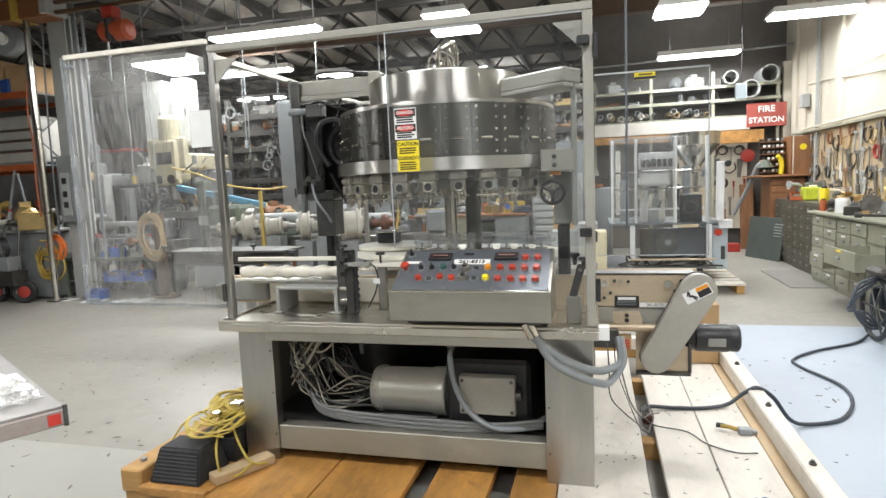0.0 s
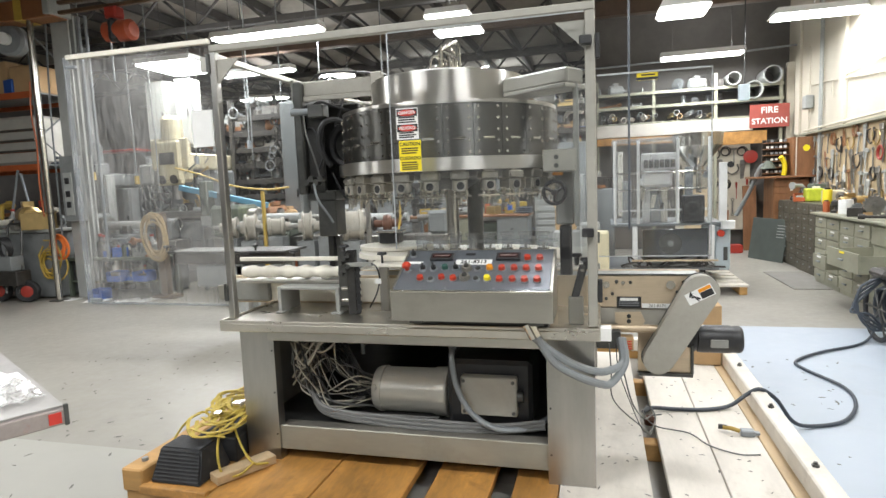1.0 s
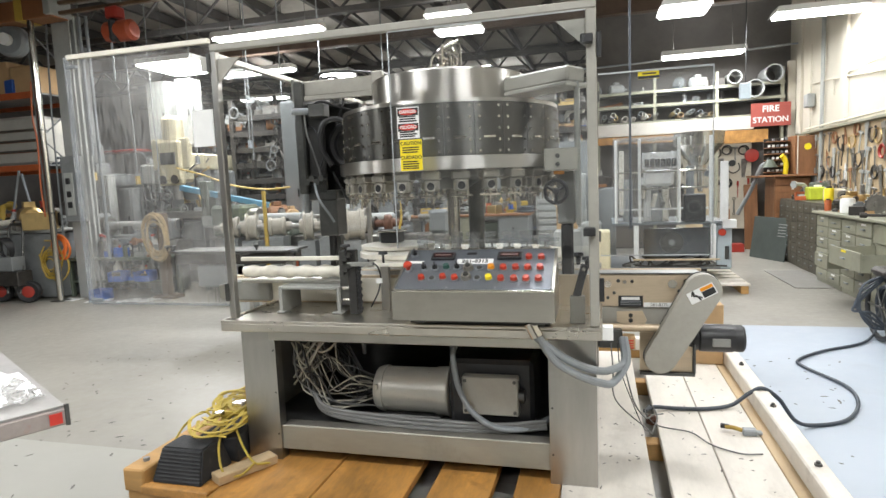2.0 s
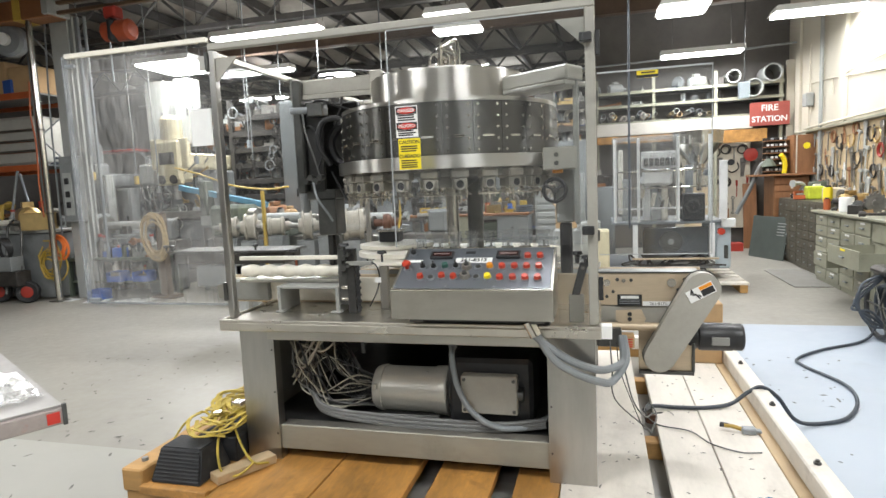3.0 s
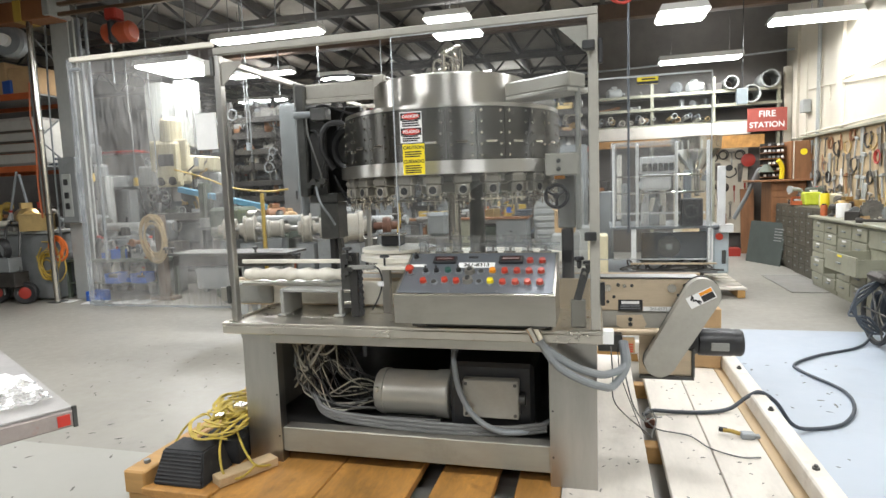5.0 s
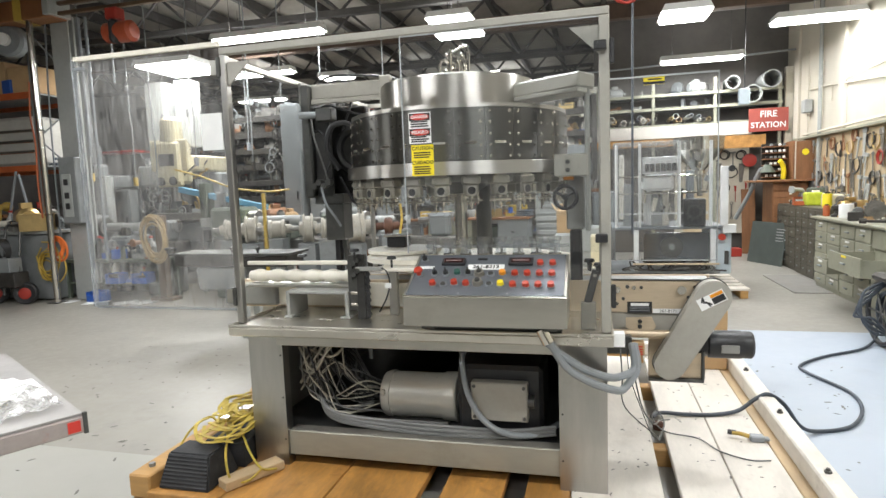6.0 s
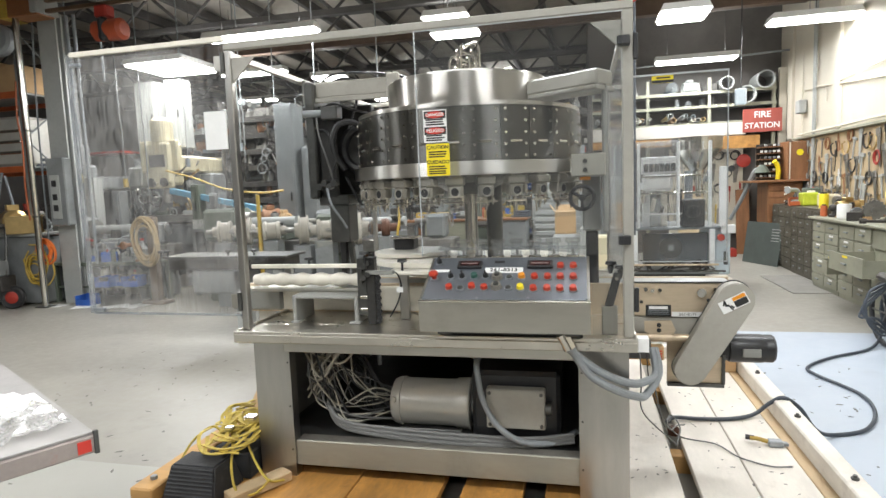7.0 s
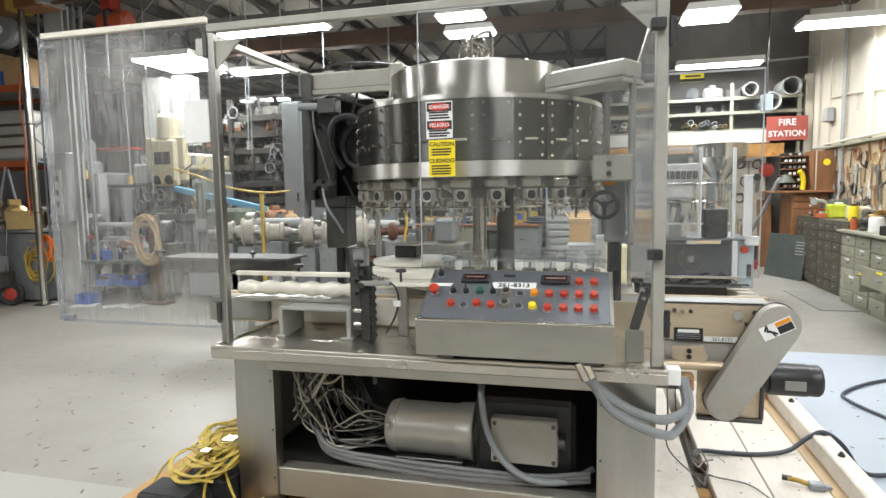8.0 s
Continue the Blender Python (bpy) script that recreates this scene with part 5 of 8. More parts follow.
CASE = mat("scuffed_case", (0.36, 0.31, 0.29), 0.5, 0.0, 0.2, 6, 0.1, dirt=0.5, dirtcol=(0.42, 0.13, 0.09))
part("tray", box(B(), 0.0, 0.9, 0.0, 0.62, 0.955, 0.999, 0.004, tm), CASE, tt2)
part("tray_top", box(B(), 0.004, 0.896, 0.004, 0.616, 1.0, 1.006, 0.001, tm), mat("pale_tray", (0.33, 0.315, 0.30), 0.4, 0, 0.15, 6, 0.1, dirt=0.4, dirtcol=(0.3, 0.28, 0.25)), tt2)
part("red_decal", box(B(), -0.0025, -0.0005, 0.012, 0.04, 0.962, 0.99, 0, tm), REDINK, tt2)
part("corner_trim", box(B(), -0.004, 0.006, -0.004, 0.006, 0.953, 1.008, 0.001, tm), DARKSTEEL, tt2)
for lx in (0.35, 0.8):
    for ly in (0.25, 0.55):
        part("leg", box(B(), lx - 0.02, lx + 0.02, ly - 0.02, ly + 0.02, 0.004, 0.955, 0.003, tm), DARKSTEEL, tt2)
rs = random.Random(5)
for k in range(4):
    single("paper_sheet", box(B(), -0.11, 0.11, -0.14, 0.14, 1.007 + 0.004 * k, 1.010 + 0.004 * k, 0, tm @ pose(0.33 + 0.02 * k, 0.16 + 0.02 * k, 0, 0, 0, 9 * k)), WHITE, "loose sheet of white paper on a tray", "paper", at=(-1.5, 1.3, 1.0))
wr = B()
rows_ = []
for i in range(13):
    rows_.append([wr.verts.new(tm @ Vector((0.07 + 0.02 * i, 0.03 + 0.022 * j, 1.007 + rs.uniform(0.0, 0.022)))) for j in range(9)])
for i in range(12):
    for j in range(8):
        wr.faces.new((rows_[i][j], rows_[i + 1][j], rows_[i + 1][j + 1], rows_[i][j + 1]))
r_ = bmesh.ops.extrude_face_region(wr, geom=wr.faces[:])
bmesh.ops.translate(wr, vec=(0, 0, 0.002), verts=[v for v in r_["geom"] if isinstance(v, bmesh.types.BMVert)])
single("plastic_wrap", wr, clear("crumpled_film", (0.95, 0.95, 0.95), 0.35, 0.15), "crumpled clear plastic wrap on a tray", "plastic wrap", at=(-1.4, 1.3, 1.0))
yt = thing("yellow_tool", (-1.5, 1.1, 1.025), "yellow and black cordless power tool on papers", "power tool")
part("body", box(B(), 0.19, 0.31, 0.20, 0.26, 1.024, 1.075, 0.012, tm), YELLOW, yt)
part("handle", sweep(B(), [tm @ Vector(p) for p in ((0.20, 0.23, 1.07), (0.22, 0.23, 1.10), (0.27, 0.23, 1.10), (0.30, 0.23, 1.07))], 0.009, 8, 6), BLACK, yt)

# chips and scuffs of dark grit on the floor
gr = B()
for k in range(170):
    if k < 110:
        x, y = rs.uniform(-4.6, -2.3), rs.uniform(1.7, 5.2)
    else:
        x, y = rs.uniform(1.05, 2.6), rs.uniform(1.8, 5.5)
    a = rs.uniform(0, 3.1)
    l, w = rs.uniform(0.006, 0.032), rs.uniform(0.003, 0.010)
    n_ = 6
    vs = [gr.verts.new((x + l * math.cos(t_ * 6.283 / n_) * math.cos(a) - w * math.sin(t_ * 6.283 / n_) * math.sin(a) + rs.uniform(-1, 1) * w * 0.4, y + l * math.cos(t_ * 6.283 / n_) * math.sin(a) + w * math.sin(t_ * 6.283 / n_) * math.cos(a), 0.0055)) for t_ in range(n_)]
    c_ = gr.verts.new((x, y, 0.009))
    for t_ in range(n_):
        gr.faces.new((vs[t_], vs[(t_ + 1) % n_], c_))
for k in range(90):
    x, y = (rs.uniform(-0.10, 0.27), rs.uniform(2.15, 3.6)) if k < 45 else (rs.uniform(0.38, 0.85), rs.uniform(2.3, 4.3))
    a = rs.uniform(0, 3.1)
    l, w = rs.uniform(0.004, 0.018), rs.uniform(0.002, 0.006)
    vs = [gr.verts.new((x + l * math.cos(t_ * 1.257) * math.cos(a) - w * math.sin(t_ * 1.257) * math.sin(a), y + l * math.cos(t_ * 1.257) * math.sin(a) + w * math.sin(t_ * 1.257) * math.cos(a), DECK + 0.0045)) for t_ in range(5)]
    c_ = gr.verts.new((x, y, DECK + 0.007))
    for t_ in range(5):
        gr.faces.new((vs[t_], vs[(t_ + 1) % 5], c_))
single("floor_grit", gr, mat("floor_grit", (0.16, 0.155, 0.14), 0.8), "dark chips of grit scattered on floor and planks", "grit", "stuff")
# ---- right-hand side: second machine, bench, storage ----
BLUEGREY = mat("blue_grey_enamel", (0.46, 0.53, 0.57), 0.4, 0, 0.1, 3, 0.05, dirt=0.2, dirtcol=(0.2, 0.22, 0.24))
BENCHGREY = mat("olive_grey_enamel", (0.29, 0.285, 0.215), 0.4, 0, 0.15, 3, 0.06, dirt=0.3, dirtcol=(0.1, 0.1, 0.08), vary=0.12)
DARKOLIVE = mat("dark_olive_enamel", (0.075, 0.068, 0.05), 0.45, 0, 0.2, 3, 0.06, dirt=0.3, dirtcol=(0.06, 0.05, 0.04), vary=0.15)
BROWN = mat("brown_stained_wood", (0.25, 0.115, 0.05), 0.5, 0, 0.3, 2, 0.1, (5, 5, 0.8), dirt=0.3, dirtcol=(0.06, 0.03, 0.015), vary=0.15)
PEG = mat("tan_hardboard", (0.52, 0.40, 0.25), 0.65, 0, 0.2, 2.5, 0.1, dirt=0.35, dirtcol=(0.17, 0.11, 0.06))
GREENGREY = mat("dark_green_grey_sheet", (0.10, 0.115, 0.105), 0.4, 0.3, 0.15, 3, 0.05, dirt=0.2, dirtcol=(0.2, 0.2, 0.18))
TOOLSTEEL = mat("old_tool_steel", (0.25, 0.24, 0.22), 0.4, 0.7, 0.3, 12, 0.15, dirt=0.4, dirtcol=(0.12, 0.07, 0.04))
TOOLDARK = mat("black_oxide_tool", (0.06, 0.055, 0.05), 0.45, 0.5, 0.3, 12, 0.15)
REDPAINT = mat("red_paint", (0.36, 0.035, 0.022), 0.45, 0, 0.15, 6, 0.05, dirt=0.3, dirtcol=(0.2, 0.04, 0.03))
ORANGEPAINT = mat("orange_rack_paint", (0.42, 0.10, 0.03), 0.5, 0, 0.2, 4, 0.06, dirt=0.4, dirtcol=(0.14, 0.05, 0.03))
CREAM = mat("cream_enamel", (0.62, 0.56, 0.38), 0.4, 0, 0.12, 3, 0.05, dirt=0.3, dirtcol=(0.25, 0.2, 0.12))
MACHGREY = mat("machine_grey", (0.20, 0.21, 0.21), 0.45, 0, 0.2, 3, 0.08, dirt=0.4, dirtcol=(0.07, 0.065, 0.06))
PALEGREY = mat("pale_grey_enamel", (0.36, 0.37, 0.355), 0.42, 0, 0.12, 3, 0.05, dirt=0.25, dirtcol=(0.2, 0.19, 0.17))
BLUEPLASTIC = mat("blue_plastic", (0.03, 0.10, 0.38), 0.4, 0, 0.15, 8, 0.03)
SKYPAINT = mat("light_blue_paint", (0.15, 0.36, 0.52), 0.45, 0, 0.15, 5, 0.05, dirt=0.3, dirtcol=(0.1, 0.15, 0.2))
YELLOWPAINT = mat("yellow_paint", (0.50, 0.34, 0.06), 0.45, 0, 0.15, 5, 0.05, dirt=0.35, dirtcol=(0.2, 0.13, 0.04))
BRASS = mat("brass", (0.55, 0.40, 0.18), 0.35, 0.9, 0.15, 10, 0.05)
GREENP = mat("machine_green", (0.11, 0.13, 0.10), 0.45, 0, 0.2, 4, 0.06, dirt=0.4, dirtcol=(0.07, 0.07, 0.05))


WHITEFRAME = mat("white_enamel_frame", (0.72, 0.73, 0.73), 0.4, 0, 0.1, 4, 0.04, dirt=0.2, dirtcol=(0.35, 0.34, 0.32))


def second_machine():
    m = thing("packing_machine", (0.86, 8.9, 0.13), "packing machine with clear guards, steel hopper and blue-grey cabinet", "packing machine")
    place = Matrix.Translation((-0.042, -0.059, -0.876)) @ Matrix.Diagonal((1.576, 1.576, 1.576, 1))

    def put(name, bm, material, parent, label=""):
        bm.transform(place)
        return part(name, bm, material, parent, label)

    put("base", box(B(), 0.17, 0.93, 5.40, 6.0, 0.641, 0.741, 0.01), TOOLDARK, m)
    put("deck", box(B(), 0.14, 1.02, 5.32, 6.05, 0.742, 0.765, 0.004), GALV, m)
    put("mid_deck", box(B(), 0.17, 1.06, 5.32, 6.05, 1.115, 1.14, 0.005), GALV, m)
    put("cabinet", box(B(), 0.985, 1.11, 5.35, 6.0, 0.735, 1.11, 0.012), BLUEGREY, m, "blue-grey control cabinet")
    put("red_knob", cyl(B(), (1.03, 5.35, 1.045), (1.03, 5.31, 1.045), 0.028, seg=16), REDBUTTON, m)
    put("cabinet_handle", box(B(), 1.055, 1.085, 5.33, 5.349, 0.82, 0.93, 0.004), DARKSTEEL, m)
    put("switch_box", box(B(), 1.03, 1.13, 5.28, 5.345, 1.08, 1.15, 0.005), WHITEFRAME, m)
    put("dark_window", box(B(), 0.42, 0.93, 5.30, 5.318, 0.83, 1.09, 0.003), SMOKED, m, "dark window with a disc behind")
    put("disc", cyl(B(), (0.64, 5.299, 0.97), (0.64, 5.29, 0.97), 0.09, seg=28), DARKSTEEL, m)
    put("disc_hub", cyl(B(), (0.64, 5.29, 0.97), (0.64, 5.28, 0.97), 0.025, seg=16), MACHGREY, m)
    for x in (0.36, 0.96):
        put("frame_post", box(B(), x - 0.02, x + 0.02, 5.30, 5.34, 0.766, 1.114, 0.003), WHITEFRAME, m)
    rr = random.Random(3)
    for k in range(22):
        x = rr.uniform(0.3, 0.95)
        put("wiring", sweep(B(), [(x, 5.28, 0.78), (x + rr.uniform(-0.1, 0.1), 5.25, 0.80 + rr.uniform(0, 0.08)), (x + rr.uniform(-0.15, 0.15), 5.26, 0.79), (x + rr.uniform(-0.2, 0.2), 5.27, 0.775)], 0.008, 6, 5), rr.choice((BLACK, BLACK, WIRE, TOOLDARK)), m)
    put("lower_bar", box(B(), 0.33, 1.0, 5.24, 5.26, 0.825, 0.84, 0.002), TANSTEEL, m)
    # inner clear cabin
    for x in (0.20, 0.385, 0.69, 0.93):
        put("cabin_post", box(B(), x - 0.012, x + 0.012, 5.24, 5.264, 1.14, 1.83, 0.003), WHITEFRAME, m)
    put("clear_cabin_front", box(B(), 0.2, 0.69, 5.236, 5.24, 1.15, 1.83), ACRYLIC_D, m, "scuffed clear front guard")
    put("clear_cabin_front", box(B(), 0.705, 0.97, 5.236, 5.24, 1.15, 1.56), ACRYLIC, m)
    put("clear_cabin_side", box(B(), 0.19, 0.194, 5.26, 6.0, 1.15, 1.83), ACRYLIC_H, m)
    put("cabin_top", box(B(), 0.18, 0.70, 5.235, 5.75, 1.832, 1.846), ACRYLIC_H, m)
    for k in range(6):
        put("gauge", box(B(), 0.43 + 0.042 * k, 0.463 + 0.042 * k, 5.27, 5.30, 1.60, 1.665, 0.004), BLACK, m)
    put("gauge_bar", box(B(), 0.41, 0.69, 5.30, 5.33, 1.58, 1.72, 0.004), WHITEFRAME, m)
    put("hood", box(B(), 0.42, 0.66, 5.32, 5.6, 1.44, 1.575, 0.02), WHITEFRAME, m)
    for x, w, z0, z1, mt in ((0.46, 0.03, 1.14, 1.44, WHITEFRAME), (0.54, 0.05, 1.14, 1.44, GALV), (0.60, 0.03, 1.14, 1.44, WHITEPLASTIC), (0.30, 0.04, 1.14, 1.5, GALV), (0.25, 0.02, 1.2, 1.75, WHITEPLASTIC), (0.80, 0.03, 1.36, 1.6, GALV), (0.88, 0.02, 1.38, 1.6, BRIGHT)):
        put("inner_column", box(B(), x - w, x + w, 5.42, 5.48, z0, z1, 0.006), mt, m)
    for k in range(14):
        x, z = rr.uniform(0.4, 0.95), rr.uniform(1.16, 1.56)
        put("inner_fitting", cyl(B(), (x, 5.40, z), (x + rr.uniform(-0.03, 0.03), 5.36, z + rr.uniform(0.03, 0.14)), rr.uniform(0.008, 0.022), seg=10), rr.choice((BRIGHT, GALV, WHITEPLASTIC, TOOLDARK, BRIGHT)), m)
    for z in (1.25, 1.42, 1.56):
        put("inner_rail", box(B(), 0.22, 0.92, 5.30, 5.312, z - 0.008, z + 0.008, 0.002), rr.choice((BRIGHT, WHITEFRAME)), m)
    put("black_box", box(B(), 0.73, 0.90, 5.28, 5.46, 1.142, 1.365, 0.008), BLACK, m)
    put("box_ring", torus(B(), (0.81, 5.277, 1.26), 0.05, 0.006, Y, 24, 6), DARKSTEEL, m)
    put("hopper", lathe(B(), [(0.05, 1.53), (0.055, 1.60), (0.19, 1.76), (0.20, 1.77), (0.20, 1.87), (0.205, 1.875), (0.205, 1.868), (0.195, 1.765), (0.05, 1.60), (0.045, 1.53)], (0.88, 5.55, 0), 36), BRIGHT, m, "bright steel hopper cone")
    put("side_arm", box(B(), 1.0, 1.06, 5.24, 5.27, 1.15, 1.62, 0.004), WHITEFRAME, m)
    put("side_arm_head", cyl(B(), (1.08, 5.25, 1.60), (1.08, 5.22, 1.60), 0.025, seg=12), BLACK, m)


second_machine()
pl = thing("pallet", (1.0, 8.9, 0), "worn timber pallet under the packing machine", "pallet")
for k in range(6):
    part("slat", box(B(), 0.12, 1.88, 8.14 + 0.27 * k, 8.33 + 0.27 * k, 0.10, 0.128, 0.004), PINE, pl)
for x in (0.14, 0.95, 1.77):
    part("bearer", box(B(), x, x + 0.09, 8.14, 9.7, 0.0, 0.098, 0.004), OAKY, pl)
single("tan_carton", box(B(), 0.70, 0.914, 4.62, 4.88, DECK + 0.004, 0.585, 0.006), CARD, "plain tan cardboard carton on the skid end", "box", at=(0.8, 4.75, 0.14))

# bench cabinets along the east wall
def drawer_unit(y0, y1, rows, cols, x0=2.93, h=0.93, material=BENCHGREY, open_one=None):
    d = thing("drawer_cabinet", (x0 + 0.35, (y0 + y1) / 2, 0), "olive-grey steel drawer cabinet with labelled drawers" if open_one is None else "olive-grey steel drawer cabinet with one drawer open", "drawer cabinet", "bench cabinets")
    part("carcass", box(B(), x0 + 0.02, XW - 0.06, y0, y1, 0.0, h, 0.006), material, d)
    dy, dz = (y1 - y0) / cols, (h - 0.08) / rows
    for c in range(cols):
        for r in range(rows):
            a, b = y0 + c * dy + 0.012, y0 + (c + 1) * dy - 0.012
            z0, z1 = 0.06 + r * dz + 0.008, 0.06 + (r + 1) * dz - 0.008
            out = 0.42 if open_one == (c, r) else 0.0
            if out:
                tray = B()
                box(tray, x0 - out, x0 - out + 0.018, a, b, z0, z1, 0.003)
                box(tray, x0 - out + 0.018, x0 + 0.02, a + 0.01, a + 0.02, z0, z1 - 0.02)
                box(tray, x0 - out + 0.018, x0 + 0.02, b - 0.02, b - 0.01, z0, z1 - 0.02)
                box(tray, x0 - out + 0.018, x0 + 0.02, a + 0.02, b - 0.02, z0, z0 + 0.01)
                df = part("drawer", tray, material, d, "open drawer")
            else:
                df = part("drawer", box(B(), x0, x0 + 0.02, a, b, z0, z1, 0.004), material, d)
            ym, zm = (a + b) / 2, (z0 + z1) / 2
            part("handle", box(B(), x0 - out - 0.022, x0 - out - 0.001, ym - 0.05, ym + 0.05, zm - 0.008, zm + 0.008, 0.003), GALV, df)
            if (c + r) % 2 == 0:
                part("label", box(B(), x0 - out - 0.003, x0 - out - 0.0005, ym - 0.06, ym + 0.06, z1 - 0.035, z1 - 0.012), rk.choice((YELLOW, WHITE, WHITE)), df)
    return d


drawer_unit(8.36, 9.2, 6, 2)
drawer_unit(7.5, 8.34, 5, 2, open_one=(0, 2))
drawer_unit(6.64, 7.48, 4, 1, open_one=(0, 2))
drawer_unit(5.78, 6.62, 5, 2)
single("workbench", box(B(), 2.88, XW - 0.04, 5.7, 9.25, 0.932, 0.965, 0.006), BENCHGREY, "grey worn steel bench top", "worktop")


def small_box(x, y, z, w, d, h, material, name, label, cat):
    return single(name, box(B(), x - w / 2, x + w / 2, y - d / 2, y + d / 2, z, z + h, min(w, d, h) * 0.08, None), material, label, cat, at=(x, y, z))


def can(x, y, z, r, h, material, label):
    t = thing("tin_can", (x, y, z), label, "can")
    part("body", lathe(B(), [(0, z), (r, z), (r, z + h * 0.94), (r * 0.93, z + h), (0, z + h)], (x, y, 0), 18), material, t)
    part("lid", cyl(B(), (x, y, z + h), (x, y, z + h * 1.12), r * 0.6, seg=14), BLACK, t)
    return t


def vise(x, y, z, s, material, turn=0):
    t = thing("bench_vise", (x, y, z), "old cast iron bench vise", "vise")
    m = pose(x, y, z, 0, 0, turn) @ Matrix.Diagonal((s, s, s, 1))
    part("base", lathe(B(), [(0, 0), (0.11, 0), (0.11, 0.03), (0.06, 0.06), (0.06, 0.1), (0, 0.1)], (0, 0, 0), 20, m), material, t)
    part("body", box(B(), -0.07, 0.07, -0.16, 0.1, 0.1, 0.2, 0.02, m), material, t)
    part("jaw", box(B(), -0.08, 0.08, -0.24, -0.18, 0.1, 0.24, 0.012, m), material, t)
    part("screw_bar", cyl(B(), m @ Vector((-0.12, -0.28, 0.14)), m @ Vector((0.12, -0.28, 0.14)), 0.01 * s, seg=8), TOOLSTEEL, t)
    return t


SMALLMATS = [(TOOLDARK, "black"), (TOOLSTEEL, "grey steel"), (TOOLDARK, "black"), (REDPAINT, "red"), (TOOLSTEEL, "grey steel"), (BLUEPLASTIC, "blue"), (MACHGREY, "dark grey"), (YELLOWPAINT, "yellow"), (WHITEPLASTIC, "white"), (CARD, "brown"), (GREENP, "green"), (BRASS, "brass"), (MACHGREY, "dark grey"), (ORANGEPAINT, "orange"), (PALEGREY, "pale grey"), (TOOLSTEEL, "grey steel"), (TOOLDARK, "black"), (BROWN, "brown")]


def gear_bm(m, r, w, teeth=16):
    pts = []
    for k in range(teeth * 4):
        a = 2 * math.pi * k / (teeth * 4)
        rr = r if k % 4 < 2 else r * 0.88
        pts.append((rr * math.cos(a), rr * math.sin(a)))
    bm = prism(B(), pts, "z", -w / 2, w / 2)
    cyl(bm, (0, 0, -w), (0, 0, w), r * 0.3, seg=14)
    bm.transform(m)
    return bm


DULLMATS = [(TOOLDARK, "black"), (TOOLSTEEL, "grey steel"), (MACHGREY, "dark grey"), (TOOLDARK, "black"), (PALEGREY, "pale grey"), (MACHGREY, "dark grey"), (TOOLSTEEL, "grey steel"), (BROWN, "brown")]


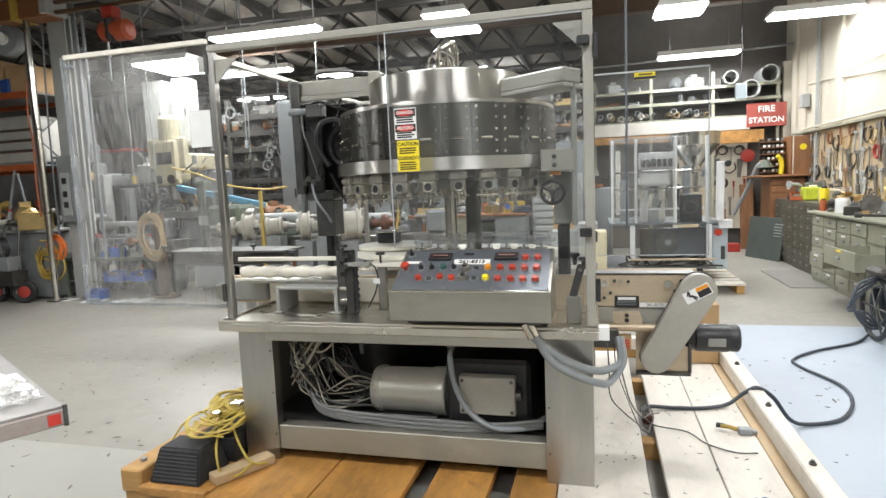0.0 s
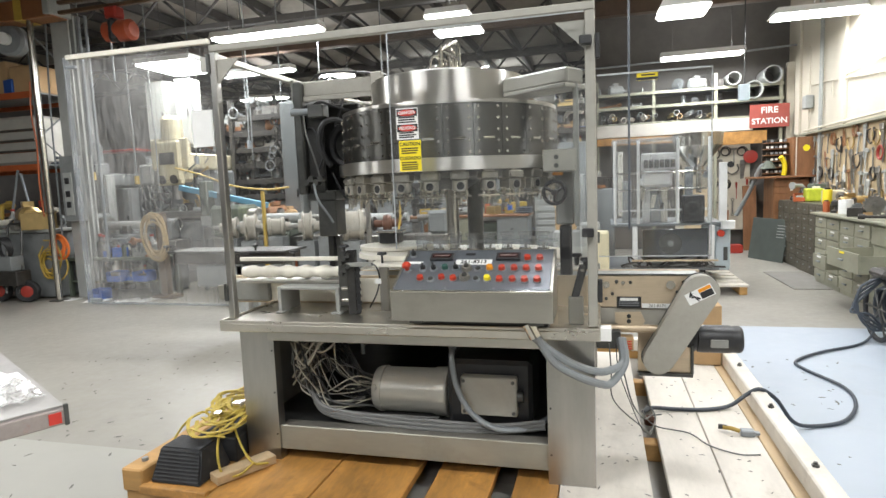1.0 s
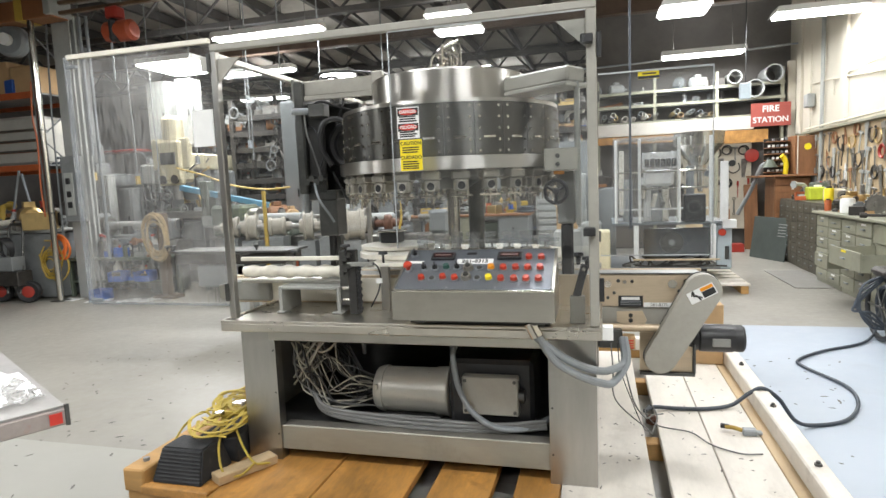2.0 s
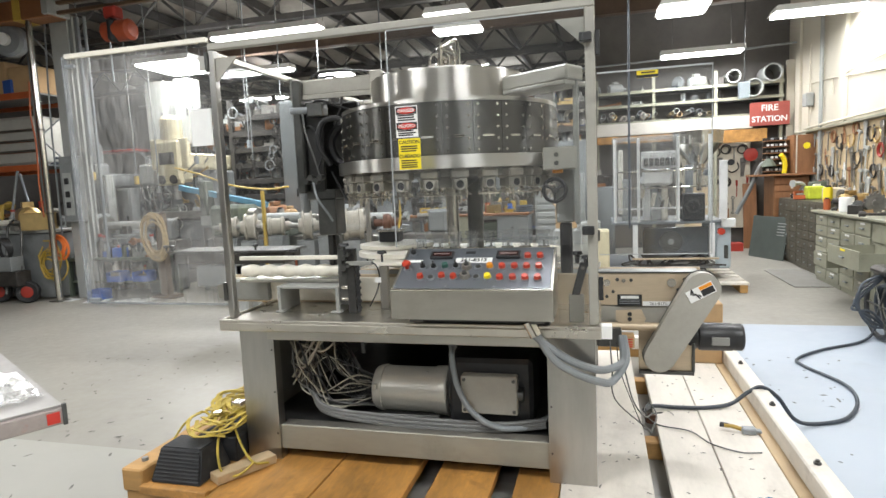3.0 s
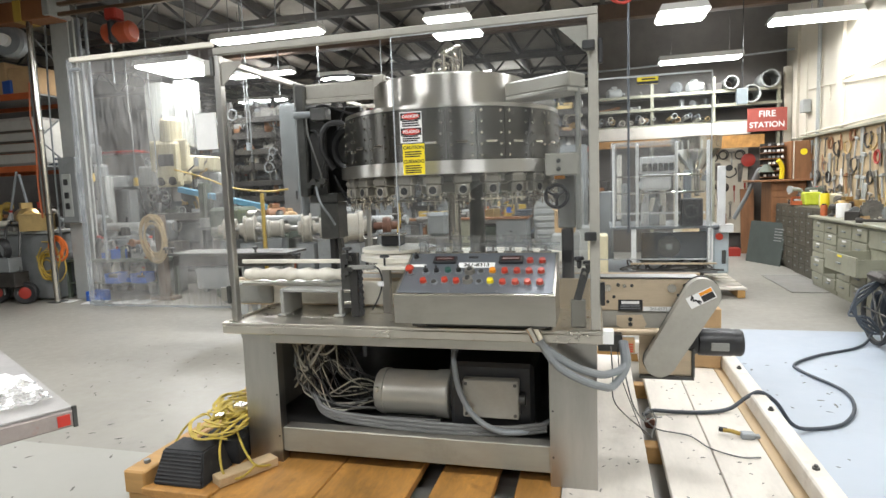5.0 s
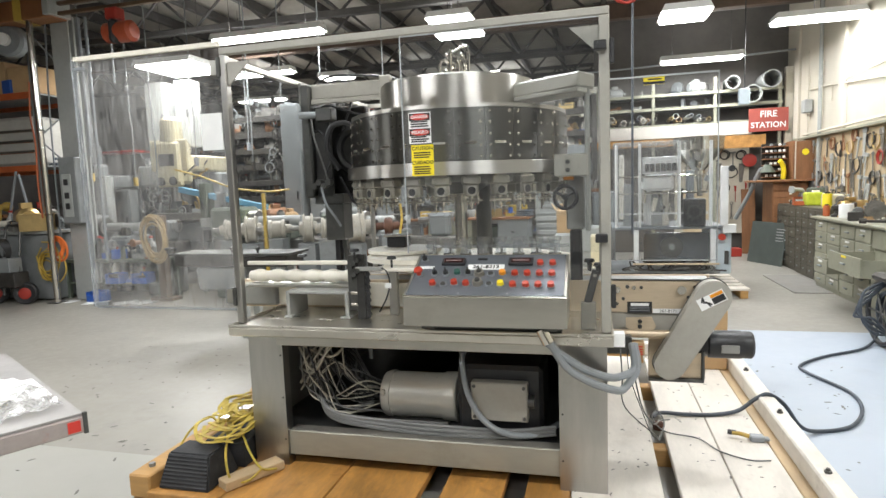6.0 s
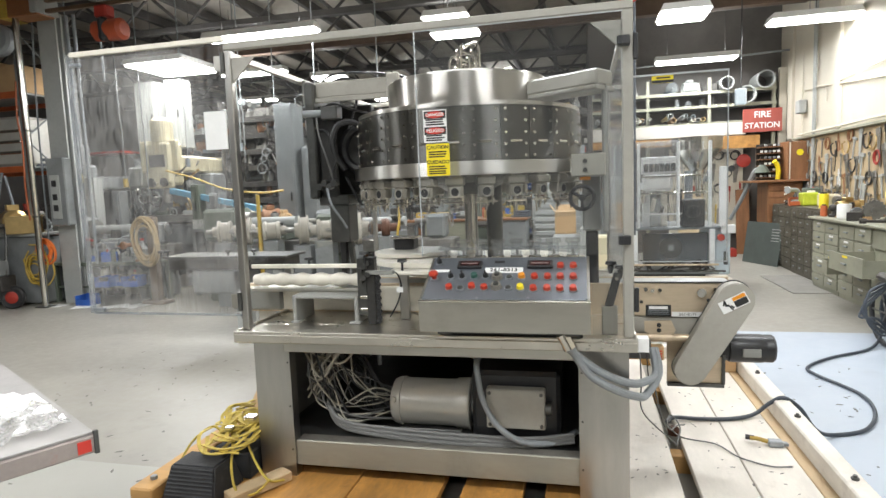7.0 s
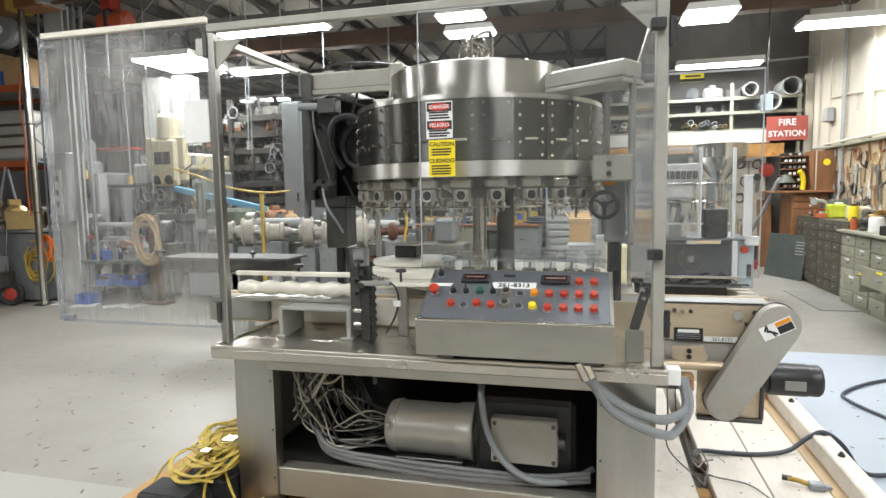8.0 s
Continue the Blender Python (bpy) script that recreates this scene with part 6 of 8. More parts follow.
def clutter(x0, x1, y0, y1, z, n, seed, big=1.0, on="bench", colours=SMALLMATS):
    """Loose workshop things standing along a surface."""
    r = random.Random(seed)
    for k in range(n):
        x, y = r.uniform(x0, x1), r.uniform(y0, y1)
        mt, cn = r.choice(colours)
        s = big * r.uniform(0.6, 1.3)
        q = r.random() * 1.45
        if q > 1.35:
            single("gear_wheel", gear_bm(pose(x, y, z + 0.1 * s, 90, 0, r.uniform(-50, 50)), 0.1 * s, 0.04 * s), r.choice((TOOLSTEEL, TOOLDARK, MACHGREY)), f"steel gear wheel standing on a {on}", "gear", at=(x, y, z))
        elif q > 1.22:
            t = thing("small_motor", (x, y, z), f"{cn} electric motor on a {on}", "motor")
            m = pose(x, y, z, 0, 0, r.uniform(-60, 60)) @ Matrix.Diagonal((s, s, s, 1))
            part("barrel", lathe(B(), [(0, -0.13), (0.07, -0.13), (0.085, -0.11), (0.085, 0.09), (0.06, 0.11), (0.02, 0.11), (0.02, 0.17), (0, 0.17)], (0, 0, 0), 22, m @ pose(0, 0, 0.095, 0, 90, 0)), mt, t)
            part("terminal_box", box(B(), -0.06, 0.03, -0.04, 0.04, 0.175, 0.22, 0.006, m), mt, t)
            part("foot", box(B(), -0.1, 0.08, -0.07, 0.07, 0.0, 0.014, 0.003, m), mt, t)
        elif q > 1.1:
            m = pose(x, y, z, 0, 0, r.uniform(0, 360)) @ Matrix.Diagonal((s, s, s, 1))
            bm = sweep(B(), [m @ Vector(p) for p in ((0, 0, 0.0), (0, 0, 0.14), (0.03, 0, 0.2), (0.1, 0, 0.22), (0.22, 0, 0.22))], 0.028 * s, 10, 5)
            cyl(bm, m @ Vector((0.2, 0, 0.22)), m @ Vector((0.23, 0, 0.22)), 0.05 * s, seg=14)
            cyl(bm, m @ Vector((0, 0, 0)), m @ Vector((0, 0, 0.025)), 0.06 * s, seg=14)
            single("pipe_elbow", bm, mt, f"{cn} flanged pipe elbow on a {on}", "pipe", at=(x, y, z))
        elif q > 1.0:
            bm = torus(torus(torus(B(), (x, y, z + 0.02 * s), 0.1 * s, 0.018 * s, Z, 22, 6), (x, y, z + 0.05 * s), 0.09 * s, 0.018 * s, Z, 22, 6), (x + 0.01, y, z + 0.08 * s), 0.095 * s, 0.018 * s, Z, 22, 6)
            single("cable_coil", bm, r.choice((TOOLDARK, HOSE, mt)), f"coiled cable lying on a {on}", "cable", at=(x, y, z))
        elif q < 0.22:
            can(x, y, z, 0.04 * s, 0.14 * s, mt, f"{cn} tin with a black lid on a {on}")
        elif q < 0.42:
            t = thing("parts_bin", (x, y, z), f"open {cn} parts bin on a {on}", "bin")
            m = pose(x, y, z, 0, 0, r.uniform(-30, 30)) @ Matrix.Diagonal((s, s, s, 1))
            bm = B()
            box(bm, -0.09, 0.09, -0.07, 0.07, 0, 0.008, 0, m)
            box(bm, -0.09, -0.082, -0.07, 0.07, 0.008, 0.09, 0, m)
            box(bm, 0.082, 0.09, -0.07, 0.07, 0.008, 0.09, 0, m)
            box(bm, -0.082, 0.082, 0.062, 0.07, 0.008, 0.1, 0, m)
            box(bm, -0.082, 0.082, -0.07, -0.062, 0.008, 0.05, 0, m)
            part("tray", bm, mt, t)
            part("loose_bolt", cyl(B(), m @ Vector((-0.06, 0, 0.04)), m @ Vector((0.06, 0.02, 0.045)), 0.03 * s, seg=9), TOOLSTEEL, t)
        elif q < 0.6:
            single("carton", box(B(), -0.1 * s, 0.1 * s, -0.08 * s, 0.08 * s, 0, 0.13 * s, 0.006, pose(x, y, z, 0, 0, r.uniform(-40, 40))), mt, f"small closed {cn} box on a {on}", "box", at=(x, y, z))
        elif q < 0.75:
            t = thing("machine_part", (x, y, z), f"{cn} turned machine part on a {on}", "machine part")
            part("flange", cyl(B(), (x, y, z), (x, y, z + 0.03 * s), 0.085 * s, seg=22), mt, t)
            part("hub", lathe(B(), [(0.05 * s, z + 0.03 * s), (0.045 * s, z + 0.1 * s), (0.025 * s, z + 0.11 * s), (0.02 * s, z + 0.16 * s), (0, z + 0.16 * s)], (x, y, 0), 20), TOOLSTEEL, t)
        elif q < 0.88:
            a = r.uniform(0, 3.14)
            d = Vector((math.cos(a), math.sin(a) * 0.5, r.uniform(0, 0.3))) * 0.22 * s
            p = Vector((x, y, z + 0.03 * s))
            bm = cyl(B(), p - Vector((d.x, d.y, 0)), p + d, 0.018 * s, seg=9)
            cyl(bm, p + d * 0.8, p + d * 1.15, 0.035 * s, seg=9)
            single("hand_tool", bm, mt, f"{cn} handled tool lying on a {on}", "tool", at=(x, y, z))
        else:
            t = thing("spray_bottle", (x, y, z), f"{cn} plastic bottle on a {on}", "bottle")
            part("body", lathe(B(), [(0, z), (0.045 * s, z), (0.045 * s, z + 0.14 * s), (0.018 * s, z + 0.18 * s), (0.018 * s, z + 0.21 * s), (0, z + 0.21 * s)], (x, y, 0), 16), mt, t)
            part("cap", cyl(B(), (x, y, z + 0.21 * s), (x, y, z + 0.235 * s), 0.022 * s, seg=10), REDPAINT, t)


clutter(3.0, 3.55, 6.0, 9.1, 0.966, 34, 21)
t = single("white_jug", lathe(B(), [(0, 0), (0.078, 0), (0.082, 0.012), (0.082, 0.165), (0.075, 0.18), (0.04, 0.182), (0, 0.182)], (3.08, 8.6, 0.966), 20), WHITE, "squat white plastic tub on the bench", "tub", at=(3.08, 8.6, 0.966))
vise(3.15, 7.2, 0.966, 1.2, TOOLDARK, 90)
vise(3.1, 8.9, 0.966, 0.8, TOOLDARK, 60)
single("wooden_cubby", box(box(box(B(), 3.35, 3.6, 7.1, 7.13, 0.966, 1.5, 0.003), 3.35, 3.6, 7.75, 7.78, 0.966, 1.5, 0.003), 3.35, 3.6, 7.13, 7.75, 1.46, 1.5, 0.003), PINE, "open pale pine shelf box on the bench", "shelf", at=(3.45, 7.4, 0.966))

# storage past the bench
def bin_cabinet(x0, x1, y0, y1, h, nx, nz, face_axis, material, name, label, knob):
    c = thing(name, ((x0 + x1) / 2, (y0 + y1) / 2, 0), label, "drawer cabinet")
    part("carcass", box(B(), x0, x1, y0, y1, 0, h, 0.005), material, c)
    for i in range(nx):
        for k in range(nz):
            z0, z1 = 0.05 + (h - 0.08) * k / nz + 0.006, 0.05 + (h - 0.08) * (k + 1) / nz - 0.006
            if face_axis == "y":
                w = (x1 - x0 - 0.02) / nx
                a = x0 + 0.01 + i * w
                dr_ = part("drawer", box(B(), a + 0.006, a + w - 0.006, y0 - 0.016, y0 - 0.0005, z0, z1, 0.003), material, c)
                part("knob", box(B(), a + w / 2 - 0.02, a + w / 2 + 0.02, y0 - 0.03, y0 - 0.0165, (z0 + z1) / 2 - 0.012, (z0 + z1) / 2 + 0.012, 0.003), knob, dr_)
            else:
                w = (y1 - y0 - 0.02) / nx
                a = y0 + 0.01 + i * w
                dr_ = part("drawer", box(B(), x0 - 0.016, x0 - 0.0005, a + 0.006, a + w - 0.006, z0, z1, 0.003), material, c)
                part("knob", box(B(), x0 - 0.03, x0 - 0.0165, a + w / 2 - 0.02, a + w / 2 + 0.02, (z0 + z1) / 2 - 0.01, (z0 + z1) / 2 + 0.01, 0.003), knob, dr_)
    return c


bin_cabinet(3.08, 3.66, 9.35, 10.5, 1.05, 4, 7, "x", DARKOLIVE, "small_parts_cabinet", "dark steel cabinet of small drawers", GALV)
bin_cabinet(3.06, 3.62, 11.75, 12.4, 1.42, 1, 11, "y", BROWN, "wooden_drawer_cabinet", "tall brown wooden cabinet of shallow drawers", WHITEPLASTIC)
single("cabinet_board", box(B(), 2.75, 3.68, 11.6, 12.45, 1.425, 1.46, 0.005), BROWN, "brown wooden board on a cabinet", "board", at=(3.2, 12, 1.43))
sr = thing("slotted_rack", (3.3, 12.1, 1.46), "brown wooden rack with dark slots and white holders", "rack")
part("back", box(B(), 2.98, 3.36, 12.2, 12.24, 1.462, 2.12, 0.004), TOOLDARK, sr)
for k in range(6):
    part("shelf", box(B(), 2.98, 3.36, 12.0, 12.198, 1.50 + 0.11 * k, 1.515 + 0.11 * k, 0.002), BROWN, sr)
    for j in range(5):
        part("holder", box(B(), 3.0 + 0.07 * j, 3.04 + 0.07 * j, 11.99, 12.03, 1.52 + 0.11 * k, 1.56 + 0.11 * k, 0.004), rk.choice((WHITE, GALV, TOOLDARK)), sr)
part("side", box(B(), 3.37, 3.40, 11.75, 12.24, 1.462, 2.13, 0.004), BROWN, sr)
part("door", box(B(), 3.41, 3.69, 11.70, 11.725, 1.45, 2.12, 0.004), BROWN, sr, "brown door with a yellow round mark")
part("door_mark", cyl(B(), (3.55, 11.70, 1.93), (3.55, 11.693, 1.93), 0.055, seg=20), YELLOW, sr)
single("yellow_sprayer", sweep(B(), [(3.27, 11.94, 1.47), (3.28, 11.93, 1.62), (3.25, 11.92, 1.74), (3.2, 11.9, 1.80)], 0.04, 10, 6), YELLOW, "yellow handled tool on a wooden rack", "tool", at=(3.27, 11.94, 1.46))
vise(3.55, 11.1, 1.055, 1.3, GREENP, 100)
bin_cabinet(3.1, 3.66, 10.55, 11.55, 1.05, 3, 6, "x", DARKOLIVE, "small_parts_cabinet", "dark steel cabinet of small drawers", GALV)
small_box(3.3, 10.5, 1.055, 0.22, 0.22, 0.2, mat("lime_plastic", (0.55, 0.62, 0.05), 0.4), "lime_box", "lime yellow plastic box on a cabinet", "box")
small_box(3.4, 9.95, 1.055, 0.26, 0.24, 0.18, CREAM, "cream_box", "cream box on a cabinet", "box")
can(3.2, 9.6, 1.055, 0.06, 0.2, YELLOW, "yellow and white spray tin on a cabinet")
clutter(3.15, 3.6, 9.4, 11.4, 1.055, 12, 33, 1.1, "cabinet")

lp = thing("louvred_sheet", (3.05, 11.5, 0), "dark green-grey louvred sheet panel leaning on storage", "panel")
lpm = Matrix.Translation((2.68, 11.84, 0.0)) @ Matrix.Rotation(radians(-67), 4, "Z") @ Matrix.Rotation(radians(-8), 4, "X")
part("sheet", box(B(), 0.0, 0.88, 0.0, 0.02, 0.0, 0.74, 0.004, lpm), GREENGREY, lp)
part("flange", box(B(), 0.0, 0.02, 0.021, 0.07, 0.0, 0.74, 0.003, lpm), GREENGREY, lp)
for k in range(5):
    part("louvre", box(B(), 0.66, 0.84, -0.012, -0.0005, 0.42 + 0.05 * k, 0.435 + 0.05 * k, 0.003, lpm), PALEGREY, lp)
single("metal_sheet", box(B(), -0.02, 0.5, 0.09, 0.11, 0.0, 0.72, 0.004, lpm), GREENGREY, "plain dark grey sheet panel leaning behind another", "panel", at=(2.9, 12.0, 0))
single("floor_mat", box(B(), 2.5, 3.05, 8.55, 10.05, 0.0, 0.012, 0.004), mat("grey_rubber_mat", (0.21, 0.20, 0.18), 0.7, 0, 0.15, 5, 0.2), "grey rubber anti-fatigue floor mat", "mat", at=(2.8, 9.3, 0))

# back wall storage
ws = thing("wall_shelf", (1.6, 13.1, 2.3), "tall pale steel shelf with timber boards and pipes", "shelf")
for x in (0.05, 1.15, 2.3, 3.45):
    part("upright", box(B(), x - 0.03, x + 0.03, 12.86, 12.92, 0, 3.5, 0.004), BENCHGREY, ws)
for z in (2.62, 2.95, 3.22):
    part("beam", box(B(), 0.0, 3.5, 12.84, 12.858, z - 0.04, z + 0.02, 0.004), BENCHGREY, ws)
    part("shelf_deck", box(B(), 0.0, 3.5, 12.93, 13.36, z - 0.02, z, 0.002), MACHGREY, ws)
single("long_timber_board", box(B(), -0.1, 2.95, 12.80, 12.835, 2.36, 2.60, 0.004), PINE, "long pale board fixed along the shelf", "board", at=(1.4, 12.8, 2.4))
single("timber_board", box(B(), 2.3, 3.2, 12.80, 12.835, 2.10, 2.345, 0.004), PINEX, "orange timber board under the shelf", "board", at=(2.7, 12.8, 2.1))
single("timber_board", box(B(), 0.0, 2.28, 12.80, 12.835, 2.20, 2.345, 0.004), PINEX, "orange timber board under the shelf", "board", at=(1.2, 12.8, 2.1))
rp = random.Random(8)
for k in range(26):
    x = rp.uniform(0.1, 2.2)
    r = rp.uniform(0.025, 0.06)
    z = 2.63 + r + rp.uniform(0, 0.12)
    mt = rp.choice((WHITEPLASTIC, GALV, CARD, BRASS, PALEGREY, PINE, TOOLSTEEL))
    bm = lathe(B(), [(r, 0), (r, 0.5), (r * 0.8, 0.5), (r * 0.8, 0.0), (r, 0)], (0, 0, 0), 16, pose(x, 12.78 + rp.uniform(0, 0.06), z, -90, 0, 0))
    single("stored_pipe", bm, mt, "short length of pipe lying on the shelf", "pipe", group="stored pipes", at=(x, 12.9, z))
for x, z, r in ((2.95, 3.12, 0.17), (3.28, 3.38, 0.17), (2.6, 3.36, 0.13)):
    bm = lathe(B(), [(r, 0), (r, 0.55), (r * 0.86, 0.55), (r * 0.86, 0.0), (r, 0)], (0, 0, 0), 28, pose(x, 12.75, z, -90, 0, 0))
    single("duct_tube", bm, PALEGREY, "wide grey duct tube end on the shelf", "duct", group="duct tubes", at=(x, 12.9, z - r))
clutter(0.1, 2.4, 12.98, 13.2, 2.952, 9, 77, 1.0, "shelf", DULLMATS)
clutter(0.1, 2.4, 12.98, 13.2, 3.222, 8, 78, 1.1, "shelf", DULLMATS)
sg = thing("fire_station_sign", (3.2, 12.79, 2.39), "red sign with white stencilled words FIRE STATION", "sign")
part("board", box(B(), 2.887, 3.577, 12.778, 12.798, 2.39, 2.83, 0.004), mat("faded_sign_red", (0.36, 0.075, 0.055), 0.5, 0, 0.12, 5, 0.04), sg)
words("FIRE", 0.165, pose(3.23, 12.776, 2.715, 90, 0, 0), WHITE, sg)
words("STATION", 0.148, pose(3.23, 12.776, 2.51, 90, 0, 0), WHITE, sg)
single("white_post", box(B(), 3.55, 3.69, 12.9, 13.0, 0.0, 3.6, 0.005), WALLM, "cream painted post by the far corner", "post", at=(3.6, 12.9, 0))
single("wall_lamp_box", box(B(), 3.58, 3.71, 11.9, 12.1, 2.62, 2.85, 0.015), PALEGREY, "grey electrical box on the wall", "electrical box", at=(3.65, 12, 2.6))

# tool boards
single("tool_board", box(B(), 1.6, 3.0, 13.2, 13.225, 0.4, 2.15, 0.003), mat("pale_tool_board", (0.55, 0.5, 0.4), 0.6, 0, 0.12, 3, 0.05, dirt=0.3, dirtcol=(0.3, 0.24, 0.16)), "pale board hung with hand tools", "tool board", at=(2.3, 13.2, 0.4))
single("tool_board", box(B(), XW - 0.03, XW - 0.004, 5.5, 12.25, 0.98, 2.16, 0.003), PEG, "tan hardboard hung with hand tools", "tool board", at=(XW - 0.02, 9, 1))
single("wall_ledge", box(B(), XW - 0.12, XW - 0.004, 5.5, 12.3, 2.162, 2.20, 0.004), BENCHGREY, "grey ledge above the tool board", "ledge", at=(XW - 0.05, 9, 2.16))


def tool_shapes():
    out = []
    b = box(B(), -0.008, 0.008, -0.014, 0.014, -0.28, 0.0, 0.003)
    box(b, -0.014, 0.014, -0.06, 0.06, 0.0, 0.035, 0.005)
    out.append(("hammer", b, "hammer hung on a tool board", TOOLSTEEL))
    b = box(B(), -0.006, 0.006, -0.015, 0.015, -0.26, 0.0, 0.003)
    torus(b, (0, 0, 0.02), 0.026, 0.009, X, 14, 6)
    torus(b, (0, 0, -0.28), 0.022, 0.008, X, 14, 6)
    out.append(("wrench", b, "steel wrench hung on a tool board", TOOLSTEEL))
    b = sweep(B(), [(0, 0.0, 0.0), (0, 0.03, -0.08), (0, 0.035, -0.2)], 0.009, 6, 4)
    sweep(b, [(0, 0.0, 0.0), (0, -0.03, -0.08), (0, -0.035, -0.2)], 0.009, 6, 4)
    cyl(b, (0, 0, -0.01), (0, 0, 0.07), 0.018, 0.006, 8)
    out.append(("pliers", b, "pliers hung on a tool board", TOOLDARK))
    b = prism(B(), [(-0.05, 0.0), (0.05, 0.0), (0.03, -0.42), (-0.01, -0.42)], "x", -0.003, 0.003)
    box(b, -0.012, 0.012, -0.055, 0.055, 0.0, 0.1, 0.01)
    out.append(("hand_saw", b, "hand saw hung on a tool board", TOOLSTEEL))
    b = cyl(B(), (0, 0, -0.22), (0, 0, 0.0), 0.007, seg=8)
    cyl(b, (0, 0, 0.0), (0, 0, 0.11), 0.017, 0.02, 10)
    out.append(("screwdriver", b, "screwdriver with a coloured handle on a tool board", REDPAINT))
    b = torus(B(), (0, 0, 0), 0.09, 0.012, X, 22, 6)
    torus(b, (0.012, 0.01, -0.01), 0.075, 0.012, X, 22, 6)
    out.append(("cable_coil", b, "coil of cable hung on a tool board", TOOLDARK))
    b = box(B(), -0.004, 0.004, -0.02, 0.02, -0.5, 0.0, 0.002)
    box(b, -0.012, 0.012, -0.08, 0.05, -0.05, 0.0, 0.004)
    out.append(("pipe_clamp", b, "long steel clamp hung on a tool board", TOOLSTEEL))
    b = sweep(B(), [(0, -0.1, 0.0), (0, -0.12, -0.12), (0, 0.0, -0.2), (0, 0.1, -0.12), (0, 0.09, 0.0)], 0.013, 7, 5)
    cyl(b, (0, 0.09, 0.0), (0, 0.0, 0.0), 0.009, seg=7)
    out.append(("c_clamp", b, "iron C clamp hung on a tool board", TOOLDARK))
    return out


TOOLCOLS = [TOOLSTEEL, PALEGREY, REDPAINT, BRASS, TOOLSTEEL, WHITEFRAME, TOOLDARK, BROWN, PALEGREY]
protos = []
for nm, b, lb, mt in tool_shapes():
    protos.append((nm, b, lb, mt))
first = {}
rt = random.Random(17)


def hang(nm, bm, lb, mt, m, key):
    if key in first:
        return copy_thing(first[key], m)
    ob = single(nm, bm.copy(), mt, lb, "tool", group="hung tools")
    ob.matrix_basis = m
    first[key] = ob
    return ob


for row, zr in enumerate((2.05, 1.78, 1.5, 1.24)):
    y = 5.9
    while y < 12.1:
        k = rt.randrange(len(protos))
        nm, b, lb, mt = protos[k]
        mi = rt.randrange(3)
        cmat = (mt, TOOLCOLS[(k * 3 + 1) % 9], TOOLCOLS[(k * 5 + 4) % 9])[mi]
        s = rt.uniform(0.75, 1.15)
        if not (7.0 < y < 7.9 and zr < 1.5):
            ob = hang(nm, b, lb, cmat, pose(XW - 0.055, y, zr + rt.uniform(-0.06, 0.04), rt.uniform(-14, 14), 0, 0), (k, mi))
        y += rt.uniform(0.13, 0.24)
for row, zr in enumerate((2.02, 1.7, 1.3, 0.95)):
    x = 1.7
    while x < 2.95:
        k = rt.randrange(len(protos))
        nm, b, lb, mt = protos[k]
        hang(nm, b, lb, mt, pose(x, 13.17, zr + rt.uniform(-0.05, 0.05), 0, rt.uniform(-12, 12), 90), (k, 9))
        x += rt.uniform(0.13, 0.24)
single("red_clock_disc", lathe(B(), [(0, 0), (0.13, 0), (0.13, 0.03), (0.06, 0.04), (0, 0.04)], (0, 0, 0), 24, pose(2.98, 13.1, 1.86, 90, 0, 0)), REDPAINT, "round red disc on the tool board", "disc", at=(2.98, 13.1, 1.86))
single("bench_grinder_arm", sweep(B(), [(2.55, 12.2, 0.75), (2.75, 12.1, 1.2), (2.9, 12.0, 1.62), (3.0, 12.0, 1.66)], 0.036, 10, 8), MACHGREY, "dark grey jointed arm of a work lamp", "lamp arm", at=(2.7, 12.1, 0))
single("lamp_hood", lathe(B(), [(0.03, 0.12), (0.12, 0.0), (0.13, 0.0), (0.05, 0.14), (0.03, 0.14)], (3.02, 11.95, 1.6), 20), GREENP, "green enamelled lamp hood", "lamp", at=(3.02, 11.95, 1.6))
for x, h in ((2.45, 1.0), (2.55, 0.8), (2.3, 1.15), (3.0, 0.9)):
    single("broom_handle", cyl(B(), (x, 13.0, 0.0), (x + 0.04, 13.15, h), 0.017, seg=8), rk.choice((YELLOWPAINT, PINE, BROWN)), "wooden handle leaning on the far wall", "handle", at=(x, 13.0, 0))
small_box(2.6, 12.6, 0.0, 0.28, 0.25, 0.16, REDPAINT, "red_case", "small red case on the floor", "case")
for x in (1.75, 2.0, 2.85):
    single("leaning_board", box(B(), 0, 0.25, 0, 0.03, 0, 1.3, 0.004, pose(x, 12.95, 0, -8, 0, 0)), rk.choice((BROWN, PEG)), "brown board leaning on the far wall", "board", at=(x, 13, 0))

# wall pipes
for pts, r in (([(XW - 0.05, 11.45, 0.98), (XW - 0.05, 11.45, 4.4)], 0.03), ([(XW - 0.04, 12.05, 2.2), (XW - 0.04, 12.05, 3.7)], 0.014), ([(XW - 0.03, 12.05, 3.02), (XW - 0.03, 11.3, 2.98), (XW - 0.03, 9.2, 2.78), (XW - 0.03, 6.0, 2.55)], 0.014), ([(XW - 0.03, 11.0, 2.7), (XW - 0.03, 11.0, 2.95), (XW - 0.03, 7.0, 3.0)], 0.012), ([(XW - 0.06, 5.6, 2.27), (XW - 0.06, 12.2, 2.25)], 0.02)):
    single("wall_pipe", sweep(B(), pts, r, 10, 1), PALEGREY if r > 0.02 else WALLM, "painted pipe running along the wall", "pipe", "", "wall pipes")
for y in (8.1, 10.6, 12.7):
    single("wall_pilaster", box(B(), XW - 0.05, XW - 0.002, y - 0.12, y + 0.12, 2.21, ZR - 0.75, 0.004), WALLM, "cream painted wall pilaster", "pilaster", "structure")
